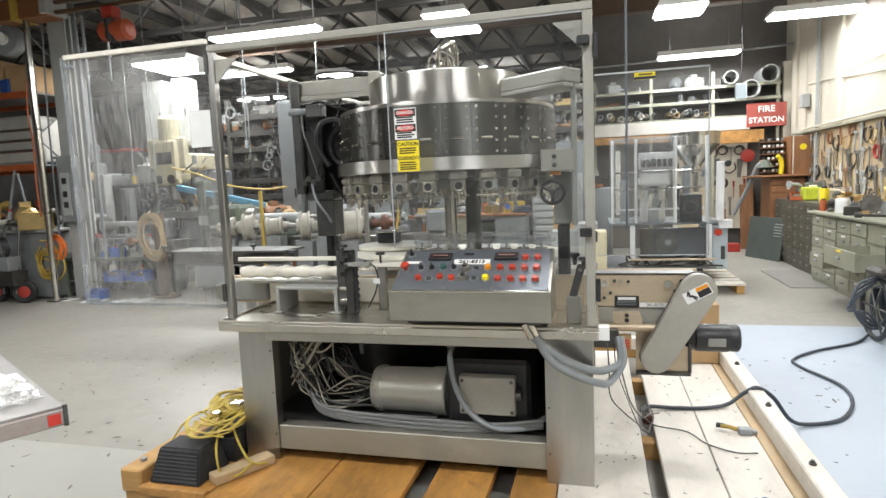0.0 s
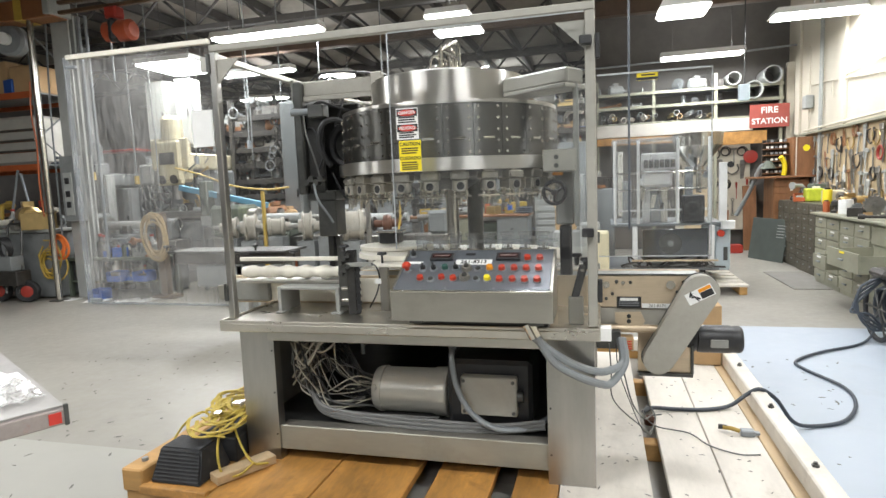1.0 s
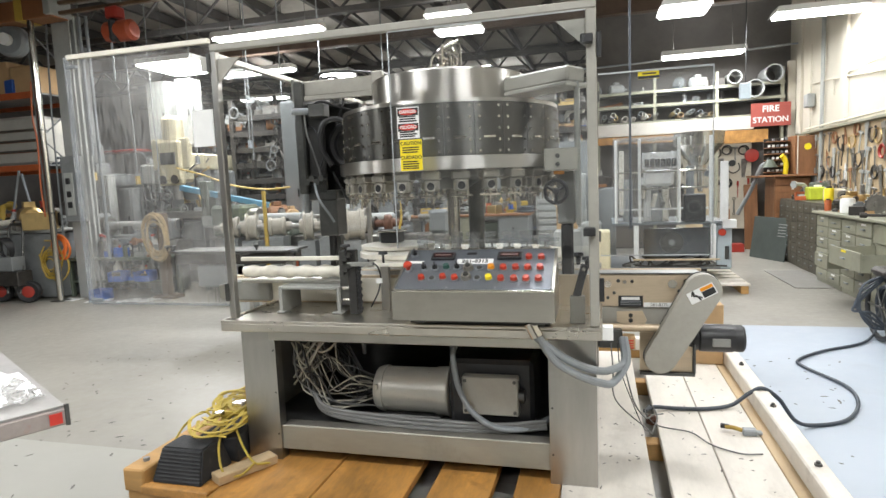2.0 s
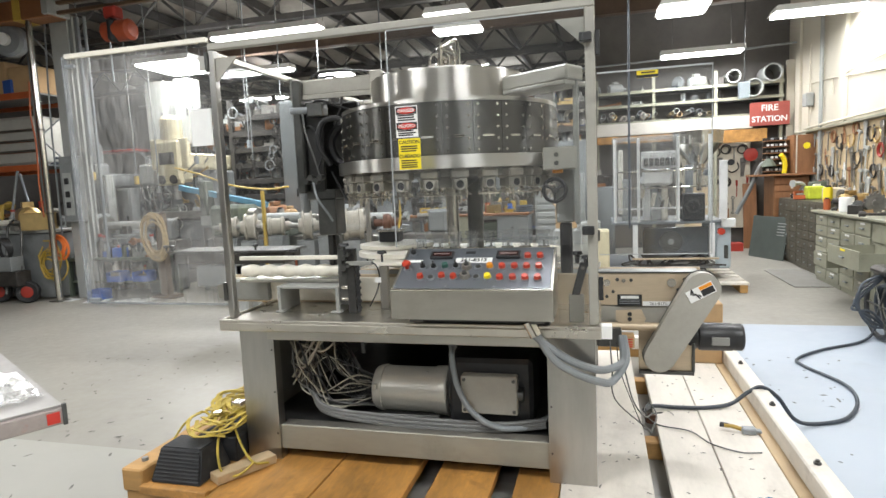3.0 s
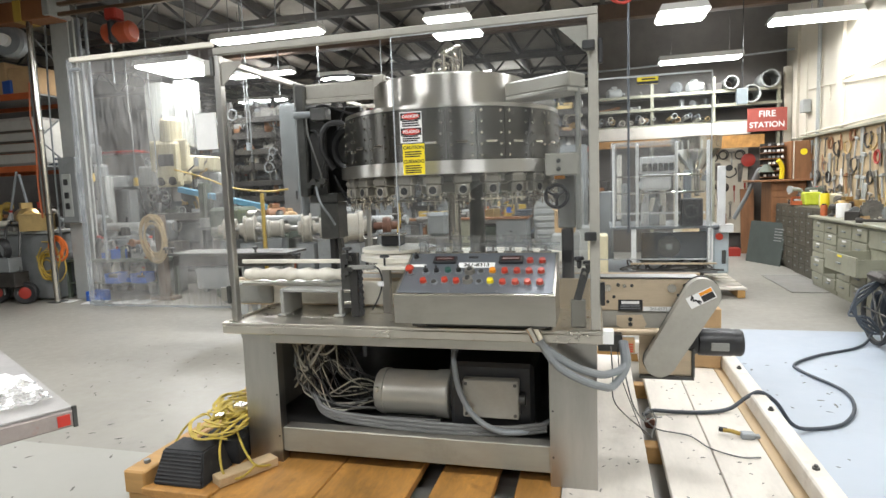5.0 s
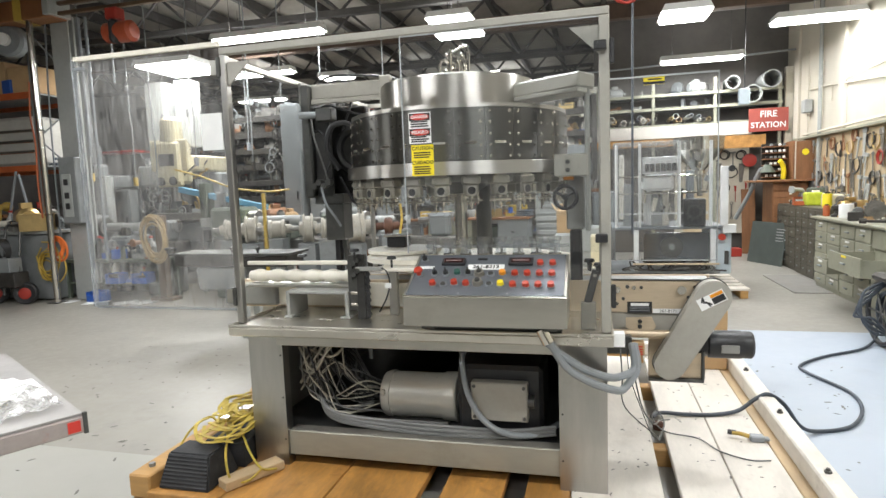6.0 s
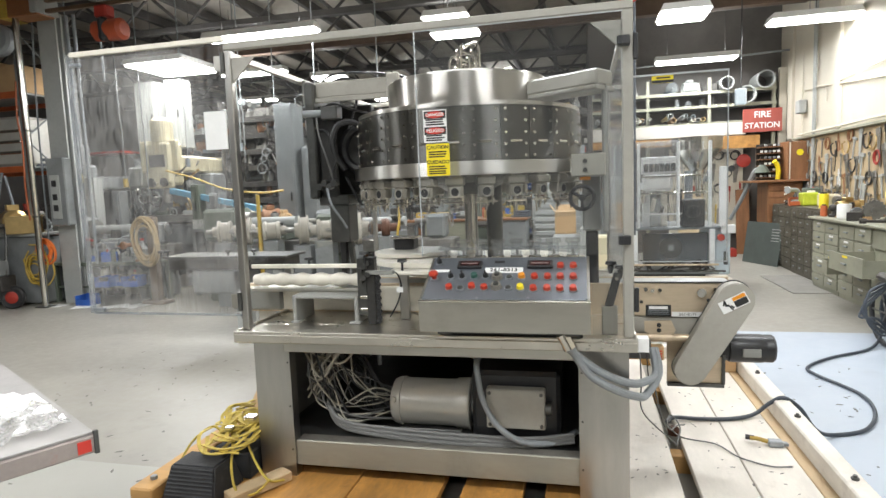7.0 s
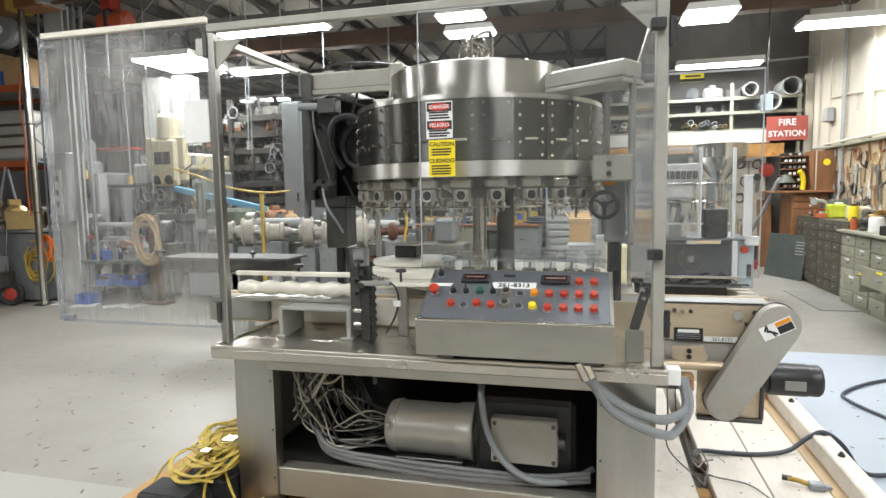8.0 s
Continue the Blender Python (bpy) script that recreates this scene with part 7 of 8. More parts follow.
single("conduit_run", sweep(B(), [(-1.0, 12.6, 3.72), (1.0, 12.6, 3.75), (XW - 0.1, 12.6, 3.85)], 0.02, 8, 4), GALV, "long grey conduit under the roof", "pipe", "", "overhead pipes")
for y, z in ((11.2, 4.35), (6.3, 4.2)):
    single("roof_beam", box(B(), XL, XW, y - 0.09, y + 0.09, z, z + 0.26, 0.01), mat("rusty_beam", (0.10, 0.065, 0.045), 0.6, 0.2, 0.3, 3, 0.1), "dark rust-brown steel beam under the roof", "beam", "structure")
single("hanging_cable", cyl(B(), (0.36, 6.3, 1.0), (0.37, 6.3, 4.2), 0.011, seg=8), HOSE, "dark cable hanging from the roof", "cable", at=(0.36, 6.3, 1.0))
single("red_cable_coil", torus(torus(B(), (0.3, 6.2, 3.35), 0.12, 0.012, Y, 26, 6), (0.32, 6.18, 3.32), 0.1, 0.012, Y, 26, 6), REDPAINT, "red cable coil hung under the roof", "cable", at=(0.3, 6.2, 3.3))
single("black_suspension", cyl(B(), (0.3, 6.23, 3.46), (0.3, 6.26, 4.25), 0.01, seg=6), BLACK, "black cord holding a cable coil", "cord", at=(0.3, 6.2, 3.4))
pb_ = thing("pendant_control", (2.0, 9.0, 2.6), "grey pendant control box on a cable", "control box")
part("box", box(B(), 2.12, 2.27, 10.0, 10.1, 2.62, 2.86, 0.01), BLUEGREY, pb_)
part("cord", cyl(B(), (2.2, 10.05, 2.86), (2.2, 10.05, ZR + 0.02), 0.008, seg=6), BLACK, pb_)

# hose reel cart at the right
hc = thing("hose_reel_cart", (2.6, 6.0, 0), "dark hose reel cart with spoked wheel and coiled hose", "hose reel")
for x in (2.42, 2.72):
    part("wheel", torus(B(), (x, 5.95, 0.3), 0.27, 0.022, X, 36, 8), BLACK, hc)
    for k in range(6):
        a = k * math.pi / 3
        part("spoke", cyl(B(), (x, 5.95, 0.3), (x, 5.95 + 0.26 * math.cos(a), 0.3 + 0.26 * math.sin(a)), 0.009, seg=6), DARKSTEEL, hc)
for k in range(7):
    part("hose_turn", torus(B(), (2.45 + 0.037 * k, 5.95, 0.32), 0.16 + 0.02 * (k % 2), 0.016, X, 30, 8), HOSE, hc)
part("frame", sweep(B(), [(2.57, 5.95, 0.3), (2.57, 6.1, 0.55), (2.57, 6.12, 0.95), (2.57, 5.95, 1.0)], 0.018, 8, 5), DARKSTEEL, hc)
part("hood", box(B(), 2.36, 2.80, 5.75, 6.05, 0.58, 0.66, 0.03), TOOLDARK, hc)
for k in range(4):
    part("loose_hose", sweep(B(), [(2.45, 5.9, 0.6), (2.22 - 0.02 * k, 5.8, 0.52 - 0.06 * k), (2.2, 5.78, 0.3), (2.3, 5.8, 0.16 + 0.04 * k), (2.45, 5.9, 0.12)], 0.011, 8, 7), HOSE, hc)

# ---- left and middle of the hall ----
def rack(x0, x1, y0, y1, levels, h, label, seed, mt=ORANGEPAINT, up=MACHGREY, fill=True, name="pallet_rack", dens=10, size=1.6, colours=SMALLMATS):
    t = thing(name, ((x0 + x1) / 2, y0, 0), label, "rack")
    for x in (x0, x1):
        for y in (y0, y1):
            part("upright", box(B(), x - 0.045, x + 0.045, y - 0.04, y + 0.04, 0, h, 0.004), up, t)
        for k in range(5):
            a, b = (y0 + 0.04, y1 - 0.04) if k % 2 else (y1 - 0.04, y0 + 0.04)
            part("brace", cyl(B(), (x, a, h * k / 5 + 0.1), (x, b, h * (k + 1) / 5), 0.014, seg=6), up, t)
    for z in levels:
        for y in (y0, y1):
            part("beam", box(B(), x0 + 0.046, x1 - 0.046, y - 0.03, y + 0.03, z - 0.1, z, 0.004), mt, t)
        part("deck", box(B(), x0 + 0.05, x1 - 0.05, y0 + 0.031, y1 - 0.031, z - 0.03, z - 0.005, 0.002), up, t)
    if fill:
        for i, z in enumerate(levels):
            clutter(x0 + 0.2, x1 - 0.2, y0 + 0.15, y1 - 0.2, z, int((x1 - x0) * dens), seed + i, size, "rack", colours)
    return t


rack(-11.6, -8.72, 7.85, 8.85, (1.1, 2.15, 3.32), 4.2, "orange-beamed pallet rack loaded with workshop goods", 50)
sheet = thing("sheet_metal_hopper", (-9.4, 8.1, 2.15), "dull silver sheet-metal machine casing on the rack", "casing")
part("body", box(B(), -9.95, -8.83, 7.9, 8.6, 2.152, 2.95, 0.05), mat("dull_silver_sheet", (0.50, 0.49, 0.45), 0.42, 0.3, 0.12, 4, 0.05, dirt=0.3, dirtcol=(0.25, 0.23, 0.2)), sheet)
for k in range(3):
    part("rib", box(B(), -9.93, -8.87, 7.875, 7.899, 2.35 + 0.17 * k, 2.40 + 0.17 * k, 0.008), BRIGHT, sheet)
for cx0, cx1, cz in ((-9.9, -9.35, 3.85), (-9.3, -8.8, 3.75)):
    single("rack_carton", box(B(), cx0, cx1, 7.9, 8.5, 3.325, cz, 0.01), CARD, "brown carton on the top rack level", "box", at=(cx0, 8.2, 3.32))
tk = thing("grey_tank", (-8.7, 7.9, 0), "grey steel bin standing before the rack", "bin")
part("body", box(B(), -9.7, -8.15, 7.35, 7.78, 0.02, 1.05, 0.02), MACHGREY, tk)
part("rim", box(B(), -9.75, -8.10, 7.30, 7.80, 1.052, 1.10, 0.01), PALEGREY, tk)
single("folding_ladder", sweep(sweep(B(), [(-9.4, 7.7, 1.1), (-9.1, 7.7, 2.05)], 0.02, 8, 1), [(-8.85, 7.7, 1.1), (-9.05, 7.7, 2.0)], 0.02, 8, 1), GALV, "bare steel tube trestle", "trestle", at=(-9.1, 7.7, 1.1))
single("white_elbow_pipe", sweep(B(), [(-9.5, 7.5, 1.2), (-9.2, 7.5, 1.22), (-9.0, 7.5, 1.22), (-8.95, 7.5, 1.11)], 0.045, 10, 5), WHITEPLASTIC, "white plastic elbow pipe on the bin", "pipe", at=(-9.2, 7.5, 1.1))
wc = thing("welding_cart", (-8.7, 6.95, 0), "dark welding cart with red-hubbed wheels", "cart")
for x in (-8.98, -8.42):
    part("wheel", lathe(B(), [(0.09, -0.04), (0.15, -0.05), (0.17, -0.03), (0.17, 0.03), (0.15, 0.05), (0.09, 0.04)], (0, 0, 0), 28, pose(x, 7.08, 0.17, 90, 0, 25)), BLACK, wc)
    part("rim", lathe(B(), [(0, -0.035), (0.07, -0.045), (0.1, -0.03), (0.1, 0.03), (0.07, 0.045), (0, 0.035)], (0, 0, 0), 24, pose(x, 7.08, 0.17, 90, 0, 25)), REDPAINT, wc)
part("frame", sweep(B(), [(-8.75, 7.0, 0.15), (-8.8, 7.1, 0.6), (-8.82, 7.2, 1.15), (-8.7, 7.22, 1.2)], 0.02, 8, 5), DARKSTEEL, wc)
part("frame", sweep(B(), [(-8.5, 7.0, 0.15), (-8.52, 7.1, 0.6), (-8.56, 7.2, 1.15), (-8.7, 7.22, 1.2)], 0.02, 8, 5), DARKSTEEL, wc)
part("tray", box(B(), -8.95, -8.4, 6.9, 7.15, 0.28, 0.5, 0.01), TOOLDARK, wc)
part("box", box(B(), -8.9, -8.5, 6.92, 7.14, 0.5, 0.72, 0.01), MACHGREY, wc)
for k in range(5):
    part("cable_turn", torus(B(), (-8.65, 7.0 - 0.02 * k, 0.85), 0.16, 0.014, (0.2, 1, 0.1 * k), 26, 6), BLACK, wc)

pc = thing("pipe_column", (-7.985, 7.22, 0), "tall bare steel pipe column", "column")
part("pipe", cyl(B(), (-7.985, 7.22, 0.01), (-7.985, 7.22, 4.18), 0.045, seg=20), BRIGHT, pc)
part("foot", box(B(), -8.085, -7.885, 7.12, 7.32, 0.0, 0.015, 0.003), DARKSTEEL, pc)
for z in (1.35, 2.6):
    part("strap", torus(B(), (-7.985, 7.22, z), 0.054, 0.008, Z, 20, 6), DARKSTEEL, pc)
part("orange_cord", sweep(B(), [(-8.04, 7.17, 3.3), (-8.07, 7.16, 2.8), (-8.03, 7.16, 2.4), (-8.06, 7.16, 1.8), (-8.04, 7.16, 1.3)], 0.012, 6, 6), ORANGEPAINT, pc)
gcx = thing("steel_column", (-7.75, 7.6, 0), "grey painted steel column with switch boxes", "column")
part("web", box(B(), -7.92, -7.60, 7.60, 7.64, 0, 4.3, 0.003), PALEGREY, gcx)
for y in (7.52, 7.70):
    part("flange", box(B(), -7.92, -7.60, y - 0.015, y + 0.015, 0, 4.3, 0.003), PALEGREY, gcx)
part("switch_box", box(B(), -7.86, -7.54, 7.34, 7.49, 1.20, 2.20, 0.015), MACHGREY, gcx, "tall dark grey switch box")
part("switch_plate", box(B(), -7.80, -7.63, 7.325, 7.339, 1.30, 1.95, 0.008), PALEGREY, gcx)
for z in (1.42, 1.58, 1.78):
    part("switch", box(B(), -7.75, -7.68, 7.30, 7.324, z, z + 0.09, 0.005), BLACK, gcx)
for k, x in enumerate((-7.44, -7.31)):
    part("conduit", sweep(B(), [(x, 7.55, 0.6 if k else 2.2), (x, 7.55, 4.25)], 0.024, 10, 1), GALV, gcx)
for pts in ([(-8.0, 7.5, 4.2), (-7.97, 7.4, 2.8), (-8.0, 7.4, 1.0)], [(-8.25, 7.5, 4.1), (-8.22, 7.45, 2.6), (-8.2, 7.45, 1.4)]):
    single("drop_cable", sweep(B(), pts, 0.014, 6, 6), GALV, "cable dropping from the crane rail", "cable", "", "drop cables")
single("orange_cord_coil", torus(torus(torus(B(), (-8.02, 7.35, 0.86), 0.13, 0.03, (0.2, 1, 0), 26, 8), (-8.0, 7.33, 0.82), 0.19, 0.018, (0.1, 1, 0.1), 26, 8), (-8.05, 7.36, 0.80), 0.15, 0.018, (0.3, 1, 0), 26, 8), mat("orange_cord", (0.75, 0.17, 0.03), 0.5, 0, 0.15, 10, 0.1), "orange extension cord coil hung on a column", "cord", at=(-8.0, 7.4, 0.7))
yh = thing("yellow_hose", (-8.3, 7.3, 0.3), "loops of yellow air hose hanging on a column", "hose")
for k in range(9):
    cx_, cz_, rr_ = -8.24 + rk.uniform(-0.12, 0.12), 0.58 + rk.uniform(-0.12, 0.1), rk.uniform(0.16, 0.30)
    part("loop", sweep(B(), [(cx_ + rr_ * 0.8 * math.cos(t_ * 1.05 + k), 7.29 + 0.008 * k, cz_ + rr_ * math.sin(t_ * 1.05 + k)) for t_ in range(6)], 0.011, 6, 6), YELLOWPAINT, yh)

jb = thing("crane_beam", (-8.5, 7.3, 4.05), "rust-brown crane beam with a yellow band", "crane beam")
part("beam", box(B(), -12.0, -7.52, 7.15, 7.45, 4.18, 4.46, 0.01), mat("rusty_crane_paint", (0.26, 0.11, 0.045), 0.55, 0.1, 0.25, 3, 0.1, dirt=0.4, dirtcol=(0.07, 0.04, 0.025)), jb)
part("yellow_band", box(B(), -8.17, -8.03, 7.14, 7.46, 4.17, 4.47, 0.004), YELLOWPAINT, jb)
part("end_clamp", box(B(), -7.60, -7.48, 7.10, 7.48, 4.20, 4.48, 0.01), PALEGREY, jb)
for z in (4.24, 4.38):
    part("rail", box(B(), -7.48, -1.0, 7.24, 7.30, z - 0.025, z + 0.025, 0.005), mat("rail_brown", (0.16, 0.10, 0.06), 0.5, 0.3, 0.2, 4, 0.1), jb)
for k in range(5):
    part("bolt", cyl(B(), (-8.5 - 0.3 * k, 7.149, 4.32), (-8.5 - 0.3 * k, 7.13, 4.32), 0.025, seg=6), DARKSTEEL, jb)
ho = thing("chain_hoist", (-6.5, 7.3, 3.7), "orange electric chain hoist hung from a rail", "hoist")
part("trolley", box(B(), -6.62, -6.42, 7.18, 7.36, 4.05, 4.214, 0.02), REDPAINT, ho)
part("body", lathe(B(), [(0, -0.24), (0.10, -0.24), (0.14, -0.2), (0.145, 0.2), (0.10, 0.24), (0, 0.24)], (0, 0, 0), 28, pose(-6.45, 7.27, 3.88, 0, 90, 0)), mat("hoist_orange", (0.34, 0.065, 0.025), 0.4, 0, 0.15, 6, 0.05), ho)
part("cover", box(B(), -6.55, -6.43, 7.12, 7.3, 3.72, 4.04, 0.04), BLACK, ho)
part("chain", cyl(B(), (-6.62, 7.27, 3.2), (-6.62, 7.27, 3.8), 0.014, seg=6), GALV, ho)
re = thing("cable_reel", (-8.85, 7.45, 3.85), "round silver spring cable reel", "cable reel")
part("drum", lathe(B(), [(0, -0.1), (0.2, -0.1), (0.24, -0.06), (0.24, 0.06), (0.2, 0.1), (0, 0.1)], (0, 0, 0), 32, pose(-8.56, 7.4, 3.98, 90, 0, 15)), GALV, re)
part("hub", cyl(B(), (-8.54, 7.29, 3.98), (-8.52, 7.22, 3.98), 0.09, seg=24), WHITE, re)
part("bracket", box(B(), -8.60, -8.50, 7.42, 7.45, 3.98, 4.178, 0.005), BLACK, re)


def milling_machine(x, y, s, body, head, label):
    t = thing("milling_machine", (x, y, 0), label, "milling machine")
    m = Matrix.Translation((x, y, 0)) @ Matrix.Diagonal((s, s, s, 1))
    part("base", box(B(), -0.4, 0.4, -0.5, 0.45, 0, 0.14, 0.02, m), body, t)
    part("column", box(B(), -0.26, 0.26, 0.0, 0.42, 0.14, 1.55, 0.04, m), body, t)
    part("knee", box(B(), -0.2, 0.2, -0.42, -0.002, 0.55, 0.85, 0.03, m), body, t)
    part("table", box(B(), -0.65, 0.65, -0.45, -0.12, 0.88, 0.98, 0.01, m), TOOLSTEEL, t)
    part("saddle", box(B(), -0.18, 0.18, -0.44, -0.1, 0.85, 0.88, 0.005, m), TOOLDARK, t)
    part("ram", box(B(), -0.16, 0.16, -0.55, 0.55, 1.56, 1.78, 0.03, m), head, t)
    part("head", box(B(), -0.2, 0.2, -0.78, -0.5, 1.38, 1.95, 0.05, m), head, t)
    part("motor", lathe(B(), [(0, 1.95), (0.13, 1.95), (0.14, 1.98), (0.14, 2.22), (0.1, 2.27), (0, 2.27)], (0, 0, 0), 24, m @ pose(0, -0.64, 0)), head, t)
    part("quill", cyl(B(), m @ Vector((0, -0.64, 1.15)), m @ Vector((0, -0.64, 1.38)), 0.06 * s, seg=16), TOOLSTEEL, t)
    for a in (-0.7, 0.7):
        part("crank", torus(B(), m @ Vector((a, -0.28, 0.92)), 0.09 * s, 0.012 * s, X, 22, 6), TOOLSTEEL, t)
    part("feed_lever", cyl(B(), m @ Vector((0.2, -0.7, 1.5)), m @ Vector((0.42, -0.75, 1.62)), 0.012 * s, seg=8), TOOLSTEEL, t)
    part("dial_plate", box(B(), -0.12, 0.12, -0.79, -0.781, 1.62, 1.78, 0.004, m), TOOLDARK, t)
    return t


def engine_lathe(x, y, s, body, label, turn=0):
    t = thing("engine_lathe", (x, y, 0), label, "lathe")
    m = Matrix.Translation((x, y, 0)) @ Matrix.Rotation(radians(turn), 4, "Z") @ Matrix.Diagonal((s, s, s, 1))
    for a in (-0.85, 0.75):
        part("pedestal", box(B(), a - 0.22, a + 0.22, -0.25, 0.25, 0, 0.68, 0.03, m), body, t)
    part("bed", box(B(), -1.1, 1.1, -0.2, 0.2, 0.69, 0.88, 0.015, m), TOOLSTEEL, t)
    part("headstock", box(B(), -1.1, -0.55, -0.26, 0.26, 0.89, 1.36, 0.05, m), body, t)
    part("chuck", cyl(B(), m @ Vector((-0.54, 0, 1.14)), m @ Vector((-0.40, 0, 1.14)), 0.16 * s, seg=28), TOOLSTEEL, t)
    part("workpiece", cyl(B(), m @ Vector((-0.40, 0, 1.14)), m @ Vector((0.3, 0, 1.14)), 0.075 * s, seg=20), PALEGREY, t)
    part("carriage", box(B(), -0.1, 0.25, -0.28, 0.24, 0.885, 1.0, 0.02, m), body, t)
    part("apron", box(B(), -0.1, 0.25, -0.34, -0.285, 0.65, 0.95, 0.015, m), body, t)
    part("tool_post", box(B(), 0.0, 0.12, -0.16, -0.04, 1.0, 1.14, 0.01, m), TOOLDARK, t)
    part("handwheel", torus(B(), m @ Vector((0.05, -0.38, 0.8)), 0.09 * s, 0.012 * s, Y, 22, 6), TOOLSTEEL, t)
    part("tailstock", box(B(), 0.65, 0.95, -0.14, 0.14, 0.885, 1.24, 0.04, m), body, t)
    part("tail_quill", cyl(B(), m @ Vector((0.45, 0, 1.14)), m @ Vector((0.65, 0, 1.14)), 0.04 * s, seg=16), TOOLSTEEL, t)
    part("tail_wheel", torus(B(), m @ Vector((1.02, 0, 1.14)), 0.1 * s, 0.012 * s, X, 22, 6), TOOLSTEEL, t)
    return t


def cabinet(x0, x1, y0, y1, z0, z1, material, label, name="electrical_cabinet"):
    t = thing(name, ((x0 + x1) / 2, (y0 + y1) / 2, z0), label, "cabinet")
    part("body", box(B(), x0, x1, y0, y1, z0, z1, 0.012), material, t)
    part("door", box(B(), x0 + 0.02, x1 - 0.02, y0 - 0.018, y0 - 0.001, z0 + 0.03, z1 - 0.03, 0.006), material, t)
    part("handle", box(B(), x1 - 0.08, x1 - 0.05, y0 - 0.04, y0 - 0.019, (z0 + z1) / 2 - 0.07, (z0 + z1) / 2 + 0.07, 0.004), BLACK, t)
    return t


def work_table(x0, x1, y0, y1, h, material, label, seed, n):
    t = thing("work_table", ((x0 + x1) / 2, (y0 + y1) / 2, 0), label, "table")
    part("top", box(B(), x0, x1, y0, y1, h - 0.05, h, 0.006), material, t)
    for x in (x0 + 0.05, x1 - 0.05):
        for y in (y0 + 0.05, y1 - 0.05):
            part("leg", box(B(), x - 0.035, x + 0.035, y - 0.035, y + 0.035, 0, h - 0.05, 0.004), material, t)
    part("low_shelf", box(B(), x0 + 0.09, x1 - 0.09, y0 + 0.04, y1 - 0.04, 0.22, 0.25, 0.004), material, t)
    clutter(x0 + 0.12, x1 - 0.12, y0 + 0.1, y1 - 0.1, h, n, seed, 1.3)
    clutter(x0 + 0.15, x1 - 0.15, y0 + 0.12, y1 - 0.12, 0.25, n // 2, seed + 1, 1.2, "low shelf")
    return t


cabinet(-8.05, -7.62, 9.5, 9.8, 2.35, 3.65, PALEGREY, "tall pale grey electrical cabinet on a machine")
cabinet(-7.42, -7.08, 9.5, 9.8, 2.45, 3.65, PALEGREY, "tall pale grey electrical cabinet on a machine")
cabinet(-8.2, -7.0, 9.55, 10.1, 0.0, 2.3, MACHGREY, "dark grey machine cabinet on the floor")
milling_machine(-7.08, 9.75, 1.28, MACHGREY, CREAM, "old milling machine with a cream head and grey column")
part("cream_hood", box(B(), -7.45, -6.70, 8.80, 8.86, 2.0, 2.52, 0.02), CREAM, bpy.data.objects["milling_machine"])
milling_machine(-8.75, 9.6, 1.12, MACHGREY, MACHGREY, "grey milling machine with crank handles")
single("pink_shelf", box(B(), -9.1, -8.2, 9.3, 9.7, 2.4, 2.44, 0.005), REDPAINT, "faded red shelf plate beside a machine", "shelf", at=(-8.6, 9.5, 2.4))
engine_lathe(-7.45, 8.15, 0.95, MACHGREY, "dark grey engine lathe with a chuck")
work_table(-8.2, -6.35, 7.55, 8.0, 0.62, GREENP, "dark green steel table with bins beneath", 91, 26)
for x, y, z in ((-7.55, 7.75, 0.62), (-6.74, 7.62, 0.25), (-7.2, 7.58, 0.25), (-7.4, 7.4, 0.0)):
    t = thing("blue_bin", (x, y, z), "open blue plastic parts bin", "bin", "blue bins")
    bm = B()
    box(bm, x - 0.13, x + 0.13, y - 0.1, y + 0.1, z, z + 0.012)
    box(bm, x - 0.13, x - 0.12, y - 0.1, y + 0.1, z + 0.012, z + 0.15)
    box(bm, x + 0.12, x + 0.13, y - 0.1, y + 0.1, z + 0.012, z + 0.15)
    box(bm, x - 0.12, x + 0.12, y - 0.1, y - 0.09, z + 0.012, z + 0.09)
    box(bm, x - 0.12, x + 0.12, y + 0.09, y + 0.1, z + 0.012, z + 0.16)
    part("tray", bm, BLUEPLASTIC, t)
for k, (x, y) in enumerate(((-7.9, 7.3), (-7.3, 7.25), (-6.8, 7.3), (-6.5, 7.35))):
    single("paper_sheet", box(B(), -0.17, 0.17, -0.12, 0.12, 0.002, 0.006, 0, pose(x, y, 0.0, 0, 0, 25 * k)), WHITE, "sheet of white card on the floor", "paper", at=(x, y, 0))
ps = thing("rope_post", (-6.32, 7.5, 0), "brown post hung with coils of tan rope", "post")
DULLWOOD = mat("dull_brown_wood", (0.13, 0.095, 0.065), 0.65, 0, 0.25, 3, 0.1)
part("post", box(B(), -6.36, -6.24, 7.5, 7.62, 0, 1.28, 0.006), DULLWOOD, ps)
part("foot", box(B(), -6.5, -6.1, 7.45, 7.67, 0.0, 0.05, 0.005), DULLWOOD, ps)
for k in range(7):
    m_ = pose(-6.32 + rk.uniform(-0.03, 0.03), 7.46 - 0.012 * k, 0.95 + rk.uniform(-0.04, 0.04), 90, rk.uniform(-15, 15), 0) @ Matrix.Diagonal((1, 1.6, 1, 1))
    r_ = rk.uniform(0.16, 0.22)
    prof_ = [(r_ + 0.012 * math.cos(a * math.pi / 3), 0.012 * math.sin(a * math.pi / 3)) for a in range(7)]
    part("rope_coil", lathe(B(), prof_, (0, 0, 0), 28, m_), mat("tan_rope", (0.42, 0.32, 0.18), 0.7, 0, 0.2, 20, 0.2) if k == 0 else bpy.data.materials["tan_rope"], ps)
work_table(-6.15, -4.5, 8.2, 9.0, 1.05, MACHGREY, "grey steel work table under a heap of parts", 95, 46)
